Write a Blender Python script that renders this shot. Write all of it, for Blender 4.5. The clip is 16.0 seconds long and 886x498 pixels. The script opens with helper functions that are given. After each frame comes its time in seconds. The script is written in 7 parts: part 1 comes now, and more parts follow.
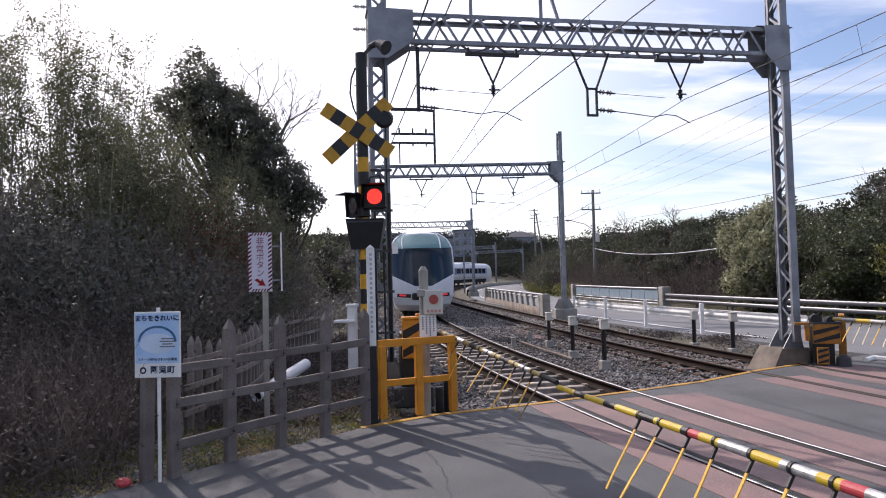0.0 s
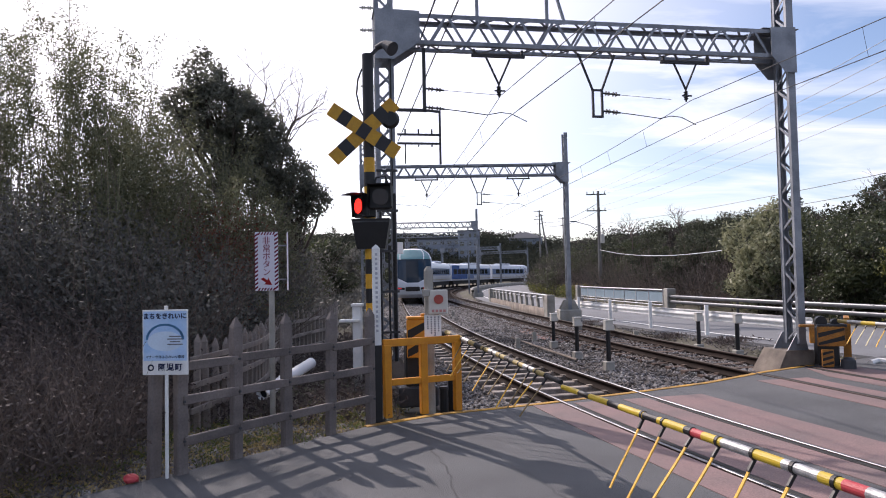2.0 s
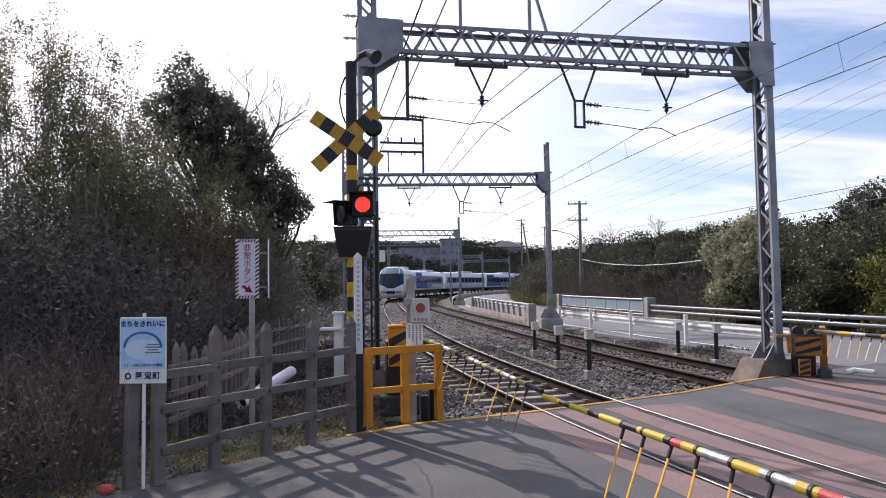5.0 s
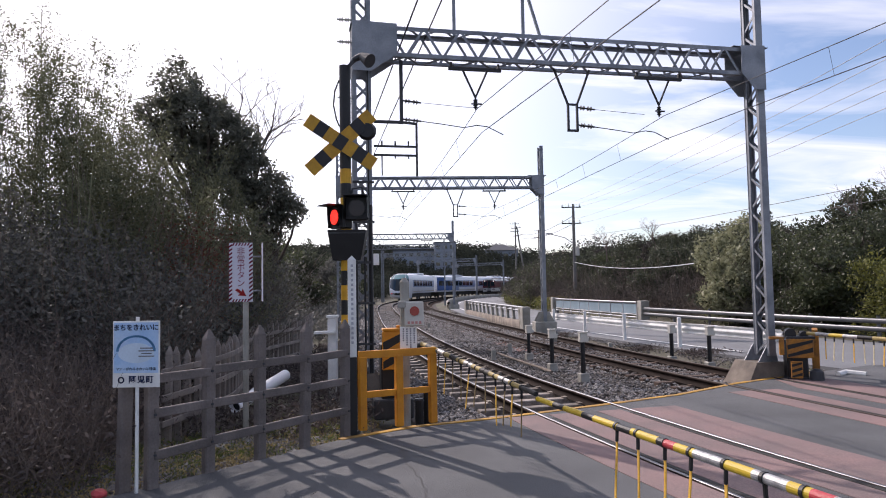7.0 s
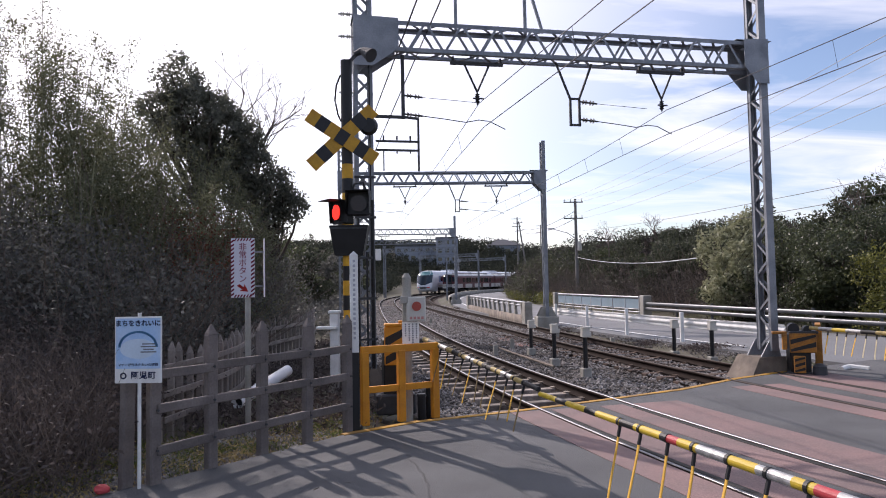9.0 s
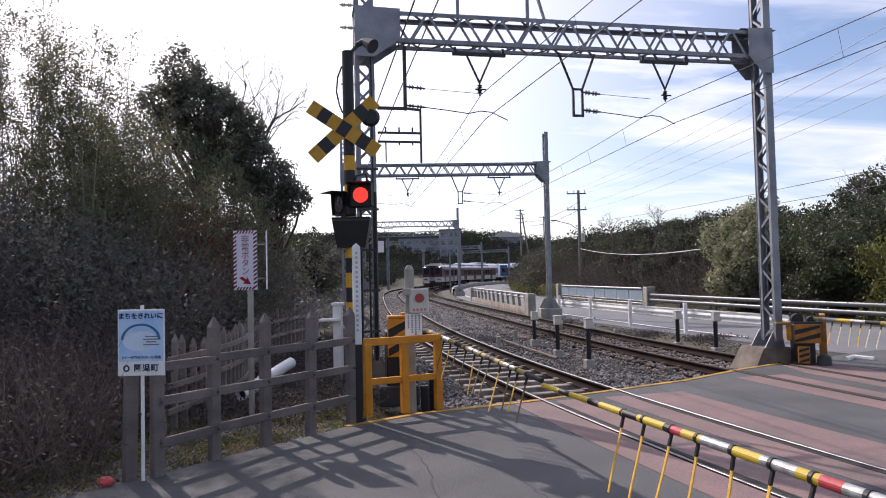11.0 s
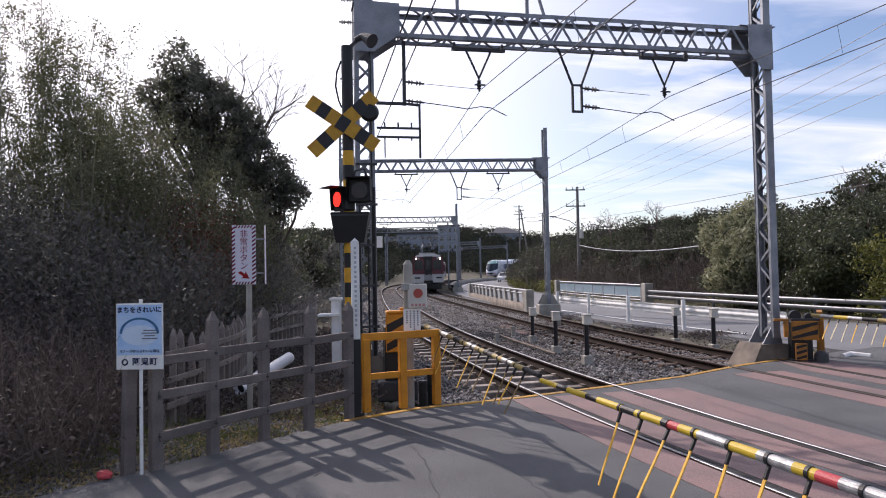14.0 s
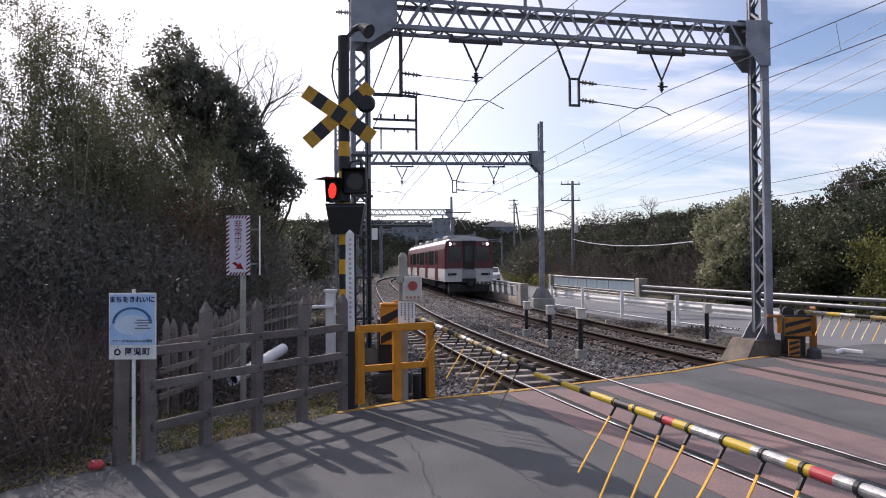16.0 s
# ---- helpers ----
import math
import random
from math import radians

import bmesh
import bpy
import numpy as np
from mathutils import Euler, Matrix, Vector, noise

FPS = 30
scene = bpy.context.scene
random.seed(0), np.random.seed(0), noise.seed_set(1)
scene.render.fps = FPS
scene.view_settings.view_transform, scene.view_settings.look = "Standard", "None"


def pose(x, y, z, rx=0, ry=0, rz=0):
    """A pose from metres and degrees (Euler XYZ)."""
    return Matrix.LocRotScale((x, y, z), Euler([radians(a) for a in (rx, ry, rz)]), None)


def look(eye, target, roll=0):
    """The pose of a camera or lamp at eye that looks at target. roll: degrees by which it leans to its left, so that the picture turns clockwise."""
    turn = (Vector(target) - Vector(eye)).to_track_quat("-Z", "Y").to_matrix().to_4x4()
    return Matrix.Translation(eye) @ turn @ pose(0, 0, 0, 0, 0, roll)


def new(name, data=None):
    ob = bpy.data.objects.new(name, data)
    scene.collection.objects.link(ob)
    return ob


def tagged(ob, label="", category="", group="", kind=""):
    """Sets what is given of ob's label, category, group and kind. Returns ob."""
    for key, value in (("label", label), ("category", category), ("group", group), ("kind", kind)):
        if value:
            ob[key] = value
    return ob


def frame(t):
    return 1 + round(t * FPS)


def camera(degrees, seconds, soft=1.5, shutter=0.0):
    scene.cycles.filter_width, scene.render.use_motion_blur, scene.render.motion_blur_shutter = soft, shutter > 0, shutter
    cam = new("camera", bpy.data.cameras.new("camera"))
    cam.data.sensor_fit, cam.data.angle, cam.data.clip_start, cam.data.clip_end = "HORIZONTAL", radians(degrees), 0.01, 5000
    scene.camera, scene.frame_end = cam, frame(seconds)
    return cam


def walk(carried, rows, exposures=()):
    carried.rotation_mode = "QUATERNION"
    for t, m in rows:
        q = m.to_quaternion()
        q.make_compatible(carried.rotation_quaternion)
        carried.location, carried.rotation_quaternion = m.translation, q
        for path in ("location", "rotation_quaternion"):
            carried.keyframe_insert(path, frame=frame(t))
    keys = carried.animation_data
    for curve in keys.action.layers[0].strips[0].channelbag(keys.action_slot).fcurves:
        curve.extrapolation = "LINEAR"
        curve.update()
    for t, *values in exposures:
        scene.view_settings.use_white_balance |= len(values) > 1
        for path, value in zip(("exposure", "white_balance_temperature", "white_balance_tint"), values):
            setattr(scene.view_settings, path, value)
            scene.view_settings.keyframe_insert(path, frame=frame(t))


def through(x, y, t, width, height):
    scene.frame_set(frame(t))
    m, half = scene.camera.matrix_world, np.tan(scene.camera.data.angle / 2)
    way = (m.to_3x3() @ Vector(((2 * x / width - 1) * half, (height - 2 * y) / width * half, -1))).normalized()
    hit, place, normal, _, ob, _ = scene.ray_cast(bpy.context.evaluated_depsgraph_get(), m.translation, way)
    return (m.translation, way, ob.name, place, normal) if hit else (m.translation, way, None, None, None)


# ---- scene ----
cam = camera(66.3, 16.0, 1.0)
PATH = [
    (0, (0.006, 0.03, 1.859), (0.006, 2.028, 1.936), -1.5),
    (0.5, (0.002, 0.008, 1.857), (-0.005, 2.006, 1.937), -1.3),
    (1, (0.003, -0.001, 1.857), (-0.006, 1.998, 1.933), -1.3),
    (1.5, (-0.002, -0.004, 1.847), (-0.012, 1.994, 1.923), -1.0),
    (2, (0.0, -0.016, 1.852), (-0.014, 1.982, 1.931), -1.2),
    (2.5, (-0.009, -0.018, 1.854), (-0.025, 1.981, 1.941), -1.1),
    (3, (-0.001, -0.022, 1.855), (-0.024, 1.976, 1.946), -1.3),
    (3.5, (-0.007, -0.014, 1.853), (-0.026, 1.983, 1.952), -1.4),
    (4, (-0.002, -0.012, 1.858), (0.008, 1.985, 1.959), -1.2),
    (6.5, (-0.001, -0.026, 1.856), (0.05, 1.97, 1.965), -0.9),
    (7, (0.0, -0.029, 1.853), (0.057, 1.967, 1.965), -1.0),
    (7.5, (-0.006, -0.025, 1.852), (0.054, 1.971, 1.964), -0.7),
    (8, (-0.005, -0.021, 1.854), (0.053, 1.975, 1.961), -0.8),
    (8.5, (-0.011, -0.009, 1.853), (0.047, 1.987, 1.955), -1.1),
    (9, (-0.001, -0.009, 1.853), (0.05, 1.988, 1.951), -1.1),
    (11.5, (0.008, 0.017, 1.846), (0.046, 2.015, 1.914), -1.4),
    (12, (0.009, 0.01, 1.848), (0.049, 2.008, 1.911), -1.6),
    (12.5, (0.009, 0.01, 1.838), (0.05, 2.008, 1.902), -1.3),
    (13, (0.004, 0.006, 1.843), (0.045, 2.005, 1.909), -1.3),
    (13.5, (0.005, 0.009, 1.851), (0.047, 2.008, 1.917), -1.1),
    (14, (0.006, 0.01, 1.839), (0.051, 2.009, 1.902), -1.1),
    (14.5, (0.003, 0.015, 1.845), (0.05, 2.014, 1.904), -1.0),
    (15, (0.003, 0.023, 1.837), (0.049, 2.021, 1.891), -1.0),
    (15.5, (0.001, 0.032, 1.84), (0.053, 2.031, 1.889), -0.6),
    (16, (-0.005, 0.037, 1.836), (0.056, 2.036, 1.878), -0.5),
]
walk(cam, [(t, look(eye, target, roll)) for t, eye, target, roll in PATH], [(0, 0.36, 6520, 23), (4, 0.36, 6520, 23), (9, 0.29, 6520, 23), (13, 0.28, 6520, 23), (16, 0.15, 6520, 23)])

# ---------- light ----------
world = bpy.data.worlds.new("sky")
scene.world = world
world.use_nodes = True
SUN_AZ, SUN_EL = -35.0, 36.0      # degrees left of +Y, and above the horizon


def build_sky():
    nt = world.node_tree
    nt.nodes.clear()
    out = nt.nodes.new("ShaderNodeOutputWorld")
    bg = nt.nodes.new("ShaderNodeBackground")
    sky = nt.nodes.new("ShaderNodeTexSky")
    sky.sky_type = "NISHITA"
    sky.sun_disc = False
    sky.sun_elevation = radians(SUN_EL)
    sky.sun_rotation = radians(SUN_AZ)
    sky.dust_density = 0.6
    sky.ozone_density = 2.0
    co = nt.nodes.new("ShaderNodeTexCoord")
    sep = nt.nodes.new("ShaderNodeSeparateXYZ")
    nt.links.new(co.outputs["Generated"], sep.inputs[0])
    # thin streaked clouds, projected on a high flat layer
    add = nt.nodes.new("ShaderNodeMath"); add.operation = "ADD"; add.inputs[1].default_value = 0.16
    nt.links.new(sep.outputs[2], add.inputs[0])
    mx = nt.nodes.new("ShaderNodeMath"); mx.operation = "MAXIMUM"; mx.inputs[1].default_value = 0.05
    nt.links.new(add.outputs[0], mx.inputs[0])
    div = nt.nodes.new("ShaderNodeVectorMath"); div.operation = "DIVIDE"
    comb = nt.nodes.new("ShaderNodeCombineXYZ")
    for i in range(3):
        nt.links.new(mx.outputs[0], comb.inputs[i])
    nt.links.new(co.outputs["Generated"], div.inputs[0])
    nt.links.new(comb.outputs[0], div.inputs[1])
    mp = nt.nodes.new("ShaderNodeMapping")
    mp.inputs["Rotation"].default_value = (0, 0, 0.5)
    mp.inputs["Scale"].default_value = (0.6, 1.5, 1.0)
    nt.links.new(div.outputs[0], mp.inputs[0])
    no = nt.nodes.new("ShaderNodeTexNoise")
    no.inputs["Scale"].default_value = 1.5
    no.inputs["Detail"].default_value = 7.0
    no.inputs["Roughness"].default_value = 0.55
    no.inputs["Distortion"].default_value = 0.5
    nt.links.new(mp.outputs[0], no.inputs["Vector"])
    ramp = nt.nodes.new("ShaderNodeValToRGB")
    ramp.color_ramp.elements[0].position = 0.42
    ramp.color_ramp.elements[1].position = 0.7
    nt.links.new(no.outputs["Fac"], ramp.inputs[0])
    # bright haze round the sun
    sd = Vector((math.sin(radians(SUN_AZ)) * math.cos(radians(SUN_EL)), math.cos(radians(SUN_AZ)) * math.cos(radians(SUN_EL)), math.sin(radians(SUN_EL))))
    dot = nt.nodes.new("ShaderNodeVectorMath"); dot.operation = "DOT_PRODUCT"
    dot.inputs[1].default_value = sd
    nt.links.new(co.outputs["Generated"], dot.inputs[0])
    mr = nt.nodes.new("ShaderNodeMapRange")
    mr.inputs["From Min"].default_value = 0.5
    mr.inputs["From Max"].default_value = 0.98
    nt.links.new(dot.outputs["Value"], mr.inputs["Value"])
    cloud = nt.nodes.new("ShaderNodeMix"); cloud.data_type = "RGBA"
    cloud.inputs["A"].default_value = (7.6, 8.0, 8.5, 1)
    cloud.inputs["B"].default_value = (13.0, 13.0, 13.0, 1)
    nt.links.new(mr.outputs[0], cloud.inputs["Factor"])
    mxf = nt.nodes.new("ShaderNodeMath"); mxf.operation = "MAXIMUM"
    nt.links.new(ramp.outputs[0], mxf.inputs[0])
    nt.links.new(mr.outputs[0], mxf.inputs[1])
    fac = nt.nodes.new("ShaderNodeMath"); fac.operation = "MULTIPLY"; fac.inputs[1].default_value = 0.9
    nt.links.new(mxf.outputs[0], fac.inputs[0])
    mix = nt.nodes.new("ShaderNodeMix"); mix.data_type = "RGBA"
    nt.links.new(fac.outputs[0], mix.inputs["Factor"])
    nt.links.new(sky.outputs[0], mix.inputs["A"])
    nt.links.new(cloud.outputs["Result"], mix.inputs["B"])
    nt.links.new(mix.outputs["Result"], bg.inputs[0])
    bg.inputs[1].default_value = 0.12
    nt.links.new(bg.outputs[0], out.inputs[0])
    return sd


SUN_DIR = build_sky()
sun = new("sun", bpy.data.lights.new("sun", "SUN"))
sun.data.energy = 3.6
sun.data.angle = radians(0.6)
sun.data.color = (1.0, 0.94, 0.84)
sun.matrix_world = look(SUN_DIR * 50, (0, 0, 0))
scene.view_settings.exposure = 0.0

# ---------- materials ----------
MATS = {}


def mat(name, col, rough=0.7, metal=0.0, var=0.25, scale=4.0, bump=0.2, fine=60.0, col2=None, rand=0.0, emit=0.0, spec=0.4, trans=0.0, island=False, grain=False):
    """A surface with stains at a large scale, grain at a fine one and a slight relief."""
    if name in MATS:
        return MATS[name]
    m = bpy.data.materials.new(name)
    MATS[name] = m
    m.use_nodes = True
    nt = m.node_tree
    b = nt.nodes["Principled BSDF"]
    b.inputs["Roughness"].default_value = rough
    b.inputs["Metallic"].default_value = metal
    b.inputs["Specular IOR Level"].default_value = spec
    if trans:
        b.inputs["Transmission Weight"].default_value = trans
    co = nt.nodes.new("ShaderNodeTexCoord")
    n1 = nt.nodes.new("ShaderNodeTexNoise")
    n1.inputs["Scale"].default_value = scale
    n1.inputs["Detail"].default_value = 5
    n2 = nt.nodes.new("ShaderNodeTexNoise")
    n2.inputs["Scale"].default_value = fine
    n2.inputs["Detail"].default_value = 3
    for n in (n1, n2):
        nt.links.new(co.outputs["Object"], n.inputs["Vector"])
    c2 = col2 or tuple(c * (1 - var) for c in col)
    r1 = nt.nodes.new("ShaderNodeValToRGB")
    r1.color_ramp.elements[0].position, r1.color_ramp.elements[1].position = 0.35, 0.65
    r1.color_ramp.elements[0].color = (*c2, 1)
    r1.color_ramp.elements[1].color = (*col, 1)
    nt.links.new(n1.outputs["Fac"], r1.inputs[0])
    hsv = nt.nodes.new("ShaderNodeHueSaturation")
    mr = nt.nodes.new("ShaderNodeMapRange")
    if grain:
        mr.inputs["From Min"].default_value, mr.inputs["From Max"].default_value = 0.3, 0.7
    mr.inputs["To Min"].default_value, mr.inputs["To Max"].default_value = 1 - var, 1 + var
    nt.links.new(n2.outputs["Fac"], mr.inputs["Value"])
    val = mr.outputs[0]
    if rand:
        if island:
            g = nt.nodes.new("ShaderNodeNewGeometry")
            src = g.outputs["Random Per Island"]
        else:
            g = nt.nodes.new("ShaderNodeObjectInfo")
            src = g.outputs["Random"]
        m2 = nt.nodes.new("ShaderNodeMapRange")
        m2.inputs["To Min"].default_value, m2.inputs["To Max"].default_value = 1 - rand, 1 + rand
        nt.links.new(src, m2.inputs["Value"])
        mul = nt.nodes.new("ShaderNodeMath"); mul.operation = "MULTIPLY"
        nt.links.new(val, mul.inputs[0])
        nt.links.new(m2.outputs[0], mul.inputs[1])
        val = mul.outputs[0]
    nt.links.new(val, hsv.inputs["Value"])
    nt.links.new(r1.outputs[0], hsv.inputs["Color"])
    nt.links.new(hsv.outputs[0], b.inputs["Base Color"])
    if bump:
        bp = nt.nodes.new("ShaderNodeBump")
        bp.inputs["Strength"].default_value = bump
        bp.inputs["Distance"].default_value = 0.01
        nt.links.new(n2.outputs["Fac"], bp.inputs["Height"])
        nt.links.new(bp.outputs[0], b.inputs["Normal"])
    if emit:
        b.inputs["Emission Color"].default_value = (*col, 1)
        b.inputs["Emission Strength"].default_value = emit
    return m


def leaf_mat(name, col, col2, through=0.35, rough=0.6, spec=0.35):
    """Leaves: each its own shade, with light coming through them."""
    if name in MATS:
        return MATS[name]
    m = bpy.data.materials.new(name)
    MATS[name] = m
    m.use_nodes = True
    nt = m.node_tree
    b = nt.nodes["Principled BSDF"]
    b.inputs["Roughness"].default_value = rough
    b.inputs["Specular IOR Level"].default_value = spec
    g = nt.nodes.new("ShaderNodeNewGeometry")
    co = nt.nodes.new("ShaderNodeTexCoord")
    no = nt.nodes.new("ShaderNodeTexNoise")
    no.inputs["Scale"].default_value = 0.8
    nt.links.new(co.outputs["Object"], no.inputs["Vector"])
    ad = nt.nodes.new("ShaderNodeMath"); ad.operation = "MULTIPLY_ADD"; ad.inputs[1].default_value = 0.55
    sb = nt.nodes.new("ShaderNodeMath"); sb.operation = "MULTIPLY"; sb.inputs[1].default_value = 0.5
    nt.links.new(g.outputs["Random Per Island"], sb.inputs[0])
    nt.links.new(no.outputs["Fac"], ad.inputs[0])
    nt.links.new(sb.outputs[0], ad.inputs[2])
    r = nt.nodes.new("ShaderNodeValToRGB")
    r.color_ramp.elements[0].position, r.color_ramp.elements[1].position = 0.2, 0.8
    r.color_ramp.elements[0].color = (*col2, 1)
    r.color_ramp.elements[1].color = (*col, 1)
    nt.links.new(ad.outputs[0], r.inputs[0])
    nt.links.new(r.outputs[0], b.inputs["Base Color"])
    tr = nt.nodes.new("ShaderNodeBsdfTranslucent")
    nt.links.new(r.outputs[0], tr.inputs[0])
    mx = nt.nodes.new("ShaderNodeMixShader")
    mx.inputs[0].default_value = through
    nt.links.new(b.outputs[0], mx.inputs[1])
    nt.links.new(tr.outputs[0], mx.inputs[2])
    nt.links.new(mx.outputs[0], nt.nodes["Material Output"].inputs["Surface"])
    return m


asphalt = mat("asphalt", (0.11, 0.113, 0.117), 0.85, var=0.34, grain=True, scale=0.7, fine=85, bump=0.9, col2=(0.077, 0.079, 0.083))
road_grey = mat("road_grey", (0.18, 0.185, 0.195), 0.8, var=0.2, scale=0.5, fine=150, bump=0.3)
red_panel = mat("red_panel", (0.24, 0.155, 0.146), 0.8, var=0.2, grain=True, scale=1.1, fine=60, bump=0.3, col2=(0.17, 0.125, 0.12))
steel = mat("galvanised_steel", (0.27, 0.29, 0.32), 0.55, metal=0.3, var=0.22, scale=2.5, fine=40, bump=0.1, col2=(0.17, 0.185, 0.21))
dark_steel = mat("dark_steel", (0.05, 0.052, 0.058), 0.55, metal=0.2, var=0.3, scale=5, fine=80)
black_paint = mat("black_paint", (0.012, 0.012, 0.014), 0.5, var=0.3, scale=6, fine=60, bump=0.1)
yellow_paint = mat("yellow_paint", (0.62, 0.33, 0.015), 0.5, var=0.2, scale=7, fine=80, bump=0.12, col2=(0.48, 0.25, 0.015))
orange_paint = mat("orange_paint", (0.62, 0.25, 0.012), 0.55, var=0.16, scale=5, fine=70, bump=0.15, col2=(0.5, 0.19, 0.012))
lemon_paint = mat("lemon_paint", (0.58, 0.4, 0.03), 0.5, var=0.15, scale=8, fine=70, bump=0.08)
line_paint = mat("worn_line_paint", (0.5, 0.26, 0.025), 0.75, var=0.3, grain=True, scale=3, fine=40, bump=0.3, col2=(0.26, 0.15, 0.05))
white_paint = mat("white_paint", (0.78, 0.78, 0.77), 0.5, var=0.1, scale=5, fine=60, bump=0.08, col2=(0.66, 0.66, 0.64))
silver_tape = mat("silver_tape", (0.42, 0.42, 0.42), 0.45, metal=0.4, var=0.35, scale=20, fine=160)
red_tape = mat("red_tape", (0.48, 0.05, 0.06), 0.5, var=0.2, scale=20, fine=160)
fence_wood = mat("fence_wood", (0.17, 0.145, 0.135), 0.85, var=0.3, scale=3, fine=45, bump=0.6, col2=(0.11, 0.095, 0.09), rand=0.12)
concrete = mat("concrete", (0.36, 0.35, 0.32), 0.85, var=0.22, scale=2.2, fine=60, bump=0.35, col2=(0.24, 0.23, 0.2))
rail_side = mat("rail_rust", (0.024, 0.0155, 0.013), 0.85, spec=0.1, var=0.3, scale=2, fine=50)
rail_worn = mat("rail_head_dull", (0.06, 0.045, 0.038), 0.6, metal=0.2, spec=0.2)
rail_top = mat("rail_head", (0.2, 0.2, 0.21), 0.42, metal=0.75, var=0.15, scale=8, fine=90, bump=0.03)
sleeper_rust = mat("sleeper_rust", (0.09, 0.066, 0.055), 0.9, spec=0.1, var=0.3, scale=3, fine=40, bump=0.5, rand=0.3)
sleeper_mat = mat("sleeper", (0.31, 0.27, 0.235), 0.9, var=0.4, scale=5, fine=40, bump=0.6, rand=0.4, col2=(0.14, 0.115, 0.1))
stone_mat = mat("ballast_stone", (0.235, 0.226, 0.222), 0.9, spec=0.12, var=0.2, scale=2, fine=30, bump=0.4, rand=0.55, island=True, col2=(0.13, 0.115, 0.105))
bed_mat = mat("ballast_bed", (0.1, 0.092, 0.088), 0.95, spec=0.08, var=0.45, scale=0.8, fine=26, bump=1.0, col2=(0.07, 0.06, 0.053))
ground_mat = mat("ground_soil", (0.092, 0.081, 0.066), 0.95, var=0.35, scale=0.35, fine=14, bump=0.8, col2=(0.06, 0.062, 0.03))
glass_dark = mat("dark_glass", (0.012, 0.016, 0.02), 0.08, var=0.1, bump=0.0, spec=0.6)
bark = mat("bark", (0.075, 0.06, 0.048), 0.9, var=0.35, scale=5, fine=40, bump=0.7)
rubber = mat("rubber", (0.02, 0.02, 0.02), 0.8)

# ---------- mesh helpers ----------


def BM():
    return bmesh.new()


def box(bm, c, s, m=None, bevel=0.0):
    """A box with its centre at c and sides s, moved by m."""
    r = bmesh.ops.create_cube(bm, size=1.0)
    vs = r["verts"]
    t = Matrix.Translation(c) @ Matrix.Diagonal((*s, 1))
    if m is not None:
        t = m @ t
    bmesh.ops.transform(bm, matrix=t, verts=vs)
    if bevel:
        es = {e for v in vs for e in v.link_edges}
        bmesh.ops.bevel(bm, geom=list(es), offset=bevel, segments=1, affect="EDGES")


def rod(bm, a, b, r, n=8, r2=None, caps=True):
    a, b = Vector(a), Vector(b)
    d = b - a
    q = d.to_track_quat("Z", "Y").to_matrix().to_4x4()
    bmesh.ops.create_cone(bm, cap_ends=caps, segments=n, radius1=r, radius2=r if r2 is None else r2, depth=d.length,
                          matrix=Matrix.Translation((a + b) / 2) @ q)


def bar(bm, a, b, w, d, up=(0, 0, 1), bevel=0.0):
    """A straight bar of section w x d from a to b."""
    a, b = Vector(a), Vector(b)
    z = (b - a).normalized()
    u = Vector(up)
    if abs(z.dot(u)) > 0.98:
        u = Vector((0, 1, 0))
    x = u.cross(z).normalized()
    y = z.cross(x)
    m = Matrix((x, y, z)).transposed().to_4x4()
    m.translation = (a + b) / 2
    box(bm, (0, 0, 0), (w, d, (b - a).length), m, bevel)


def angle_bar(bm, a, b, w, t, sx=1, sy=1, up=(0, 0, 1)):
    """An L-section bar."""
    a, b = Vector(a), Vector(b)
    z = (b - a).normalized()
    u = Vector(up)
    x = u.cross(z).normalized()
    y = z.cross(x)
    m = Matrix((x, y, z)).transposed().to_4x4()
    m.translation = (a + b) / 2
    L = (b - a).length
    box(bm, (sx * w / 2, 0, 0), (w, t, L), m)
    box(bm, (0, sy * w / 2, 0), (t, w, L), m)


def mesh_of(name, bm, material):
    me = bpy.data.meshes.new(name)
    bm.normal_update()
    bm.to_mesh(me)
    bm.free()
    for mm in (material if isinstance(material, (list, tuple)) else [material]):
        me.materials.append(mm)
    return me


def smooth(ob, deg=40):
    ob.data.polygons.foreach_set("use_smooth", [True] * len(ob.data.polygons))
    ob.data.set_sharp_from_angle(angle=radians(deg))
    return ob


def part(name, bm, material, parent=None, label="", m=None):
    ob = new(name, mesh_of(name, bm, material) if isinstance(bm, bmesh.types.BMesh) else bm)
    if parent is not None:
        ob.parent = parent
    if m is not None:
        ob.matrix_local = m
    if label:
        ob["label"] = label
    return ob


def thing(name, label, category, m=None, group="", kind=""):
    ob = new(name)
    ob.empty_display_size = 0.1
    if m is not None:
        ob.matrix_world = m
    return tagged(ob, label, category, group, kind)


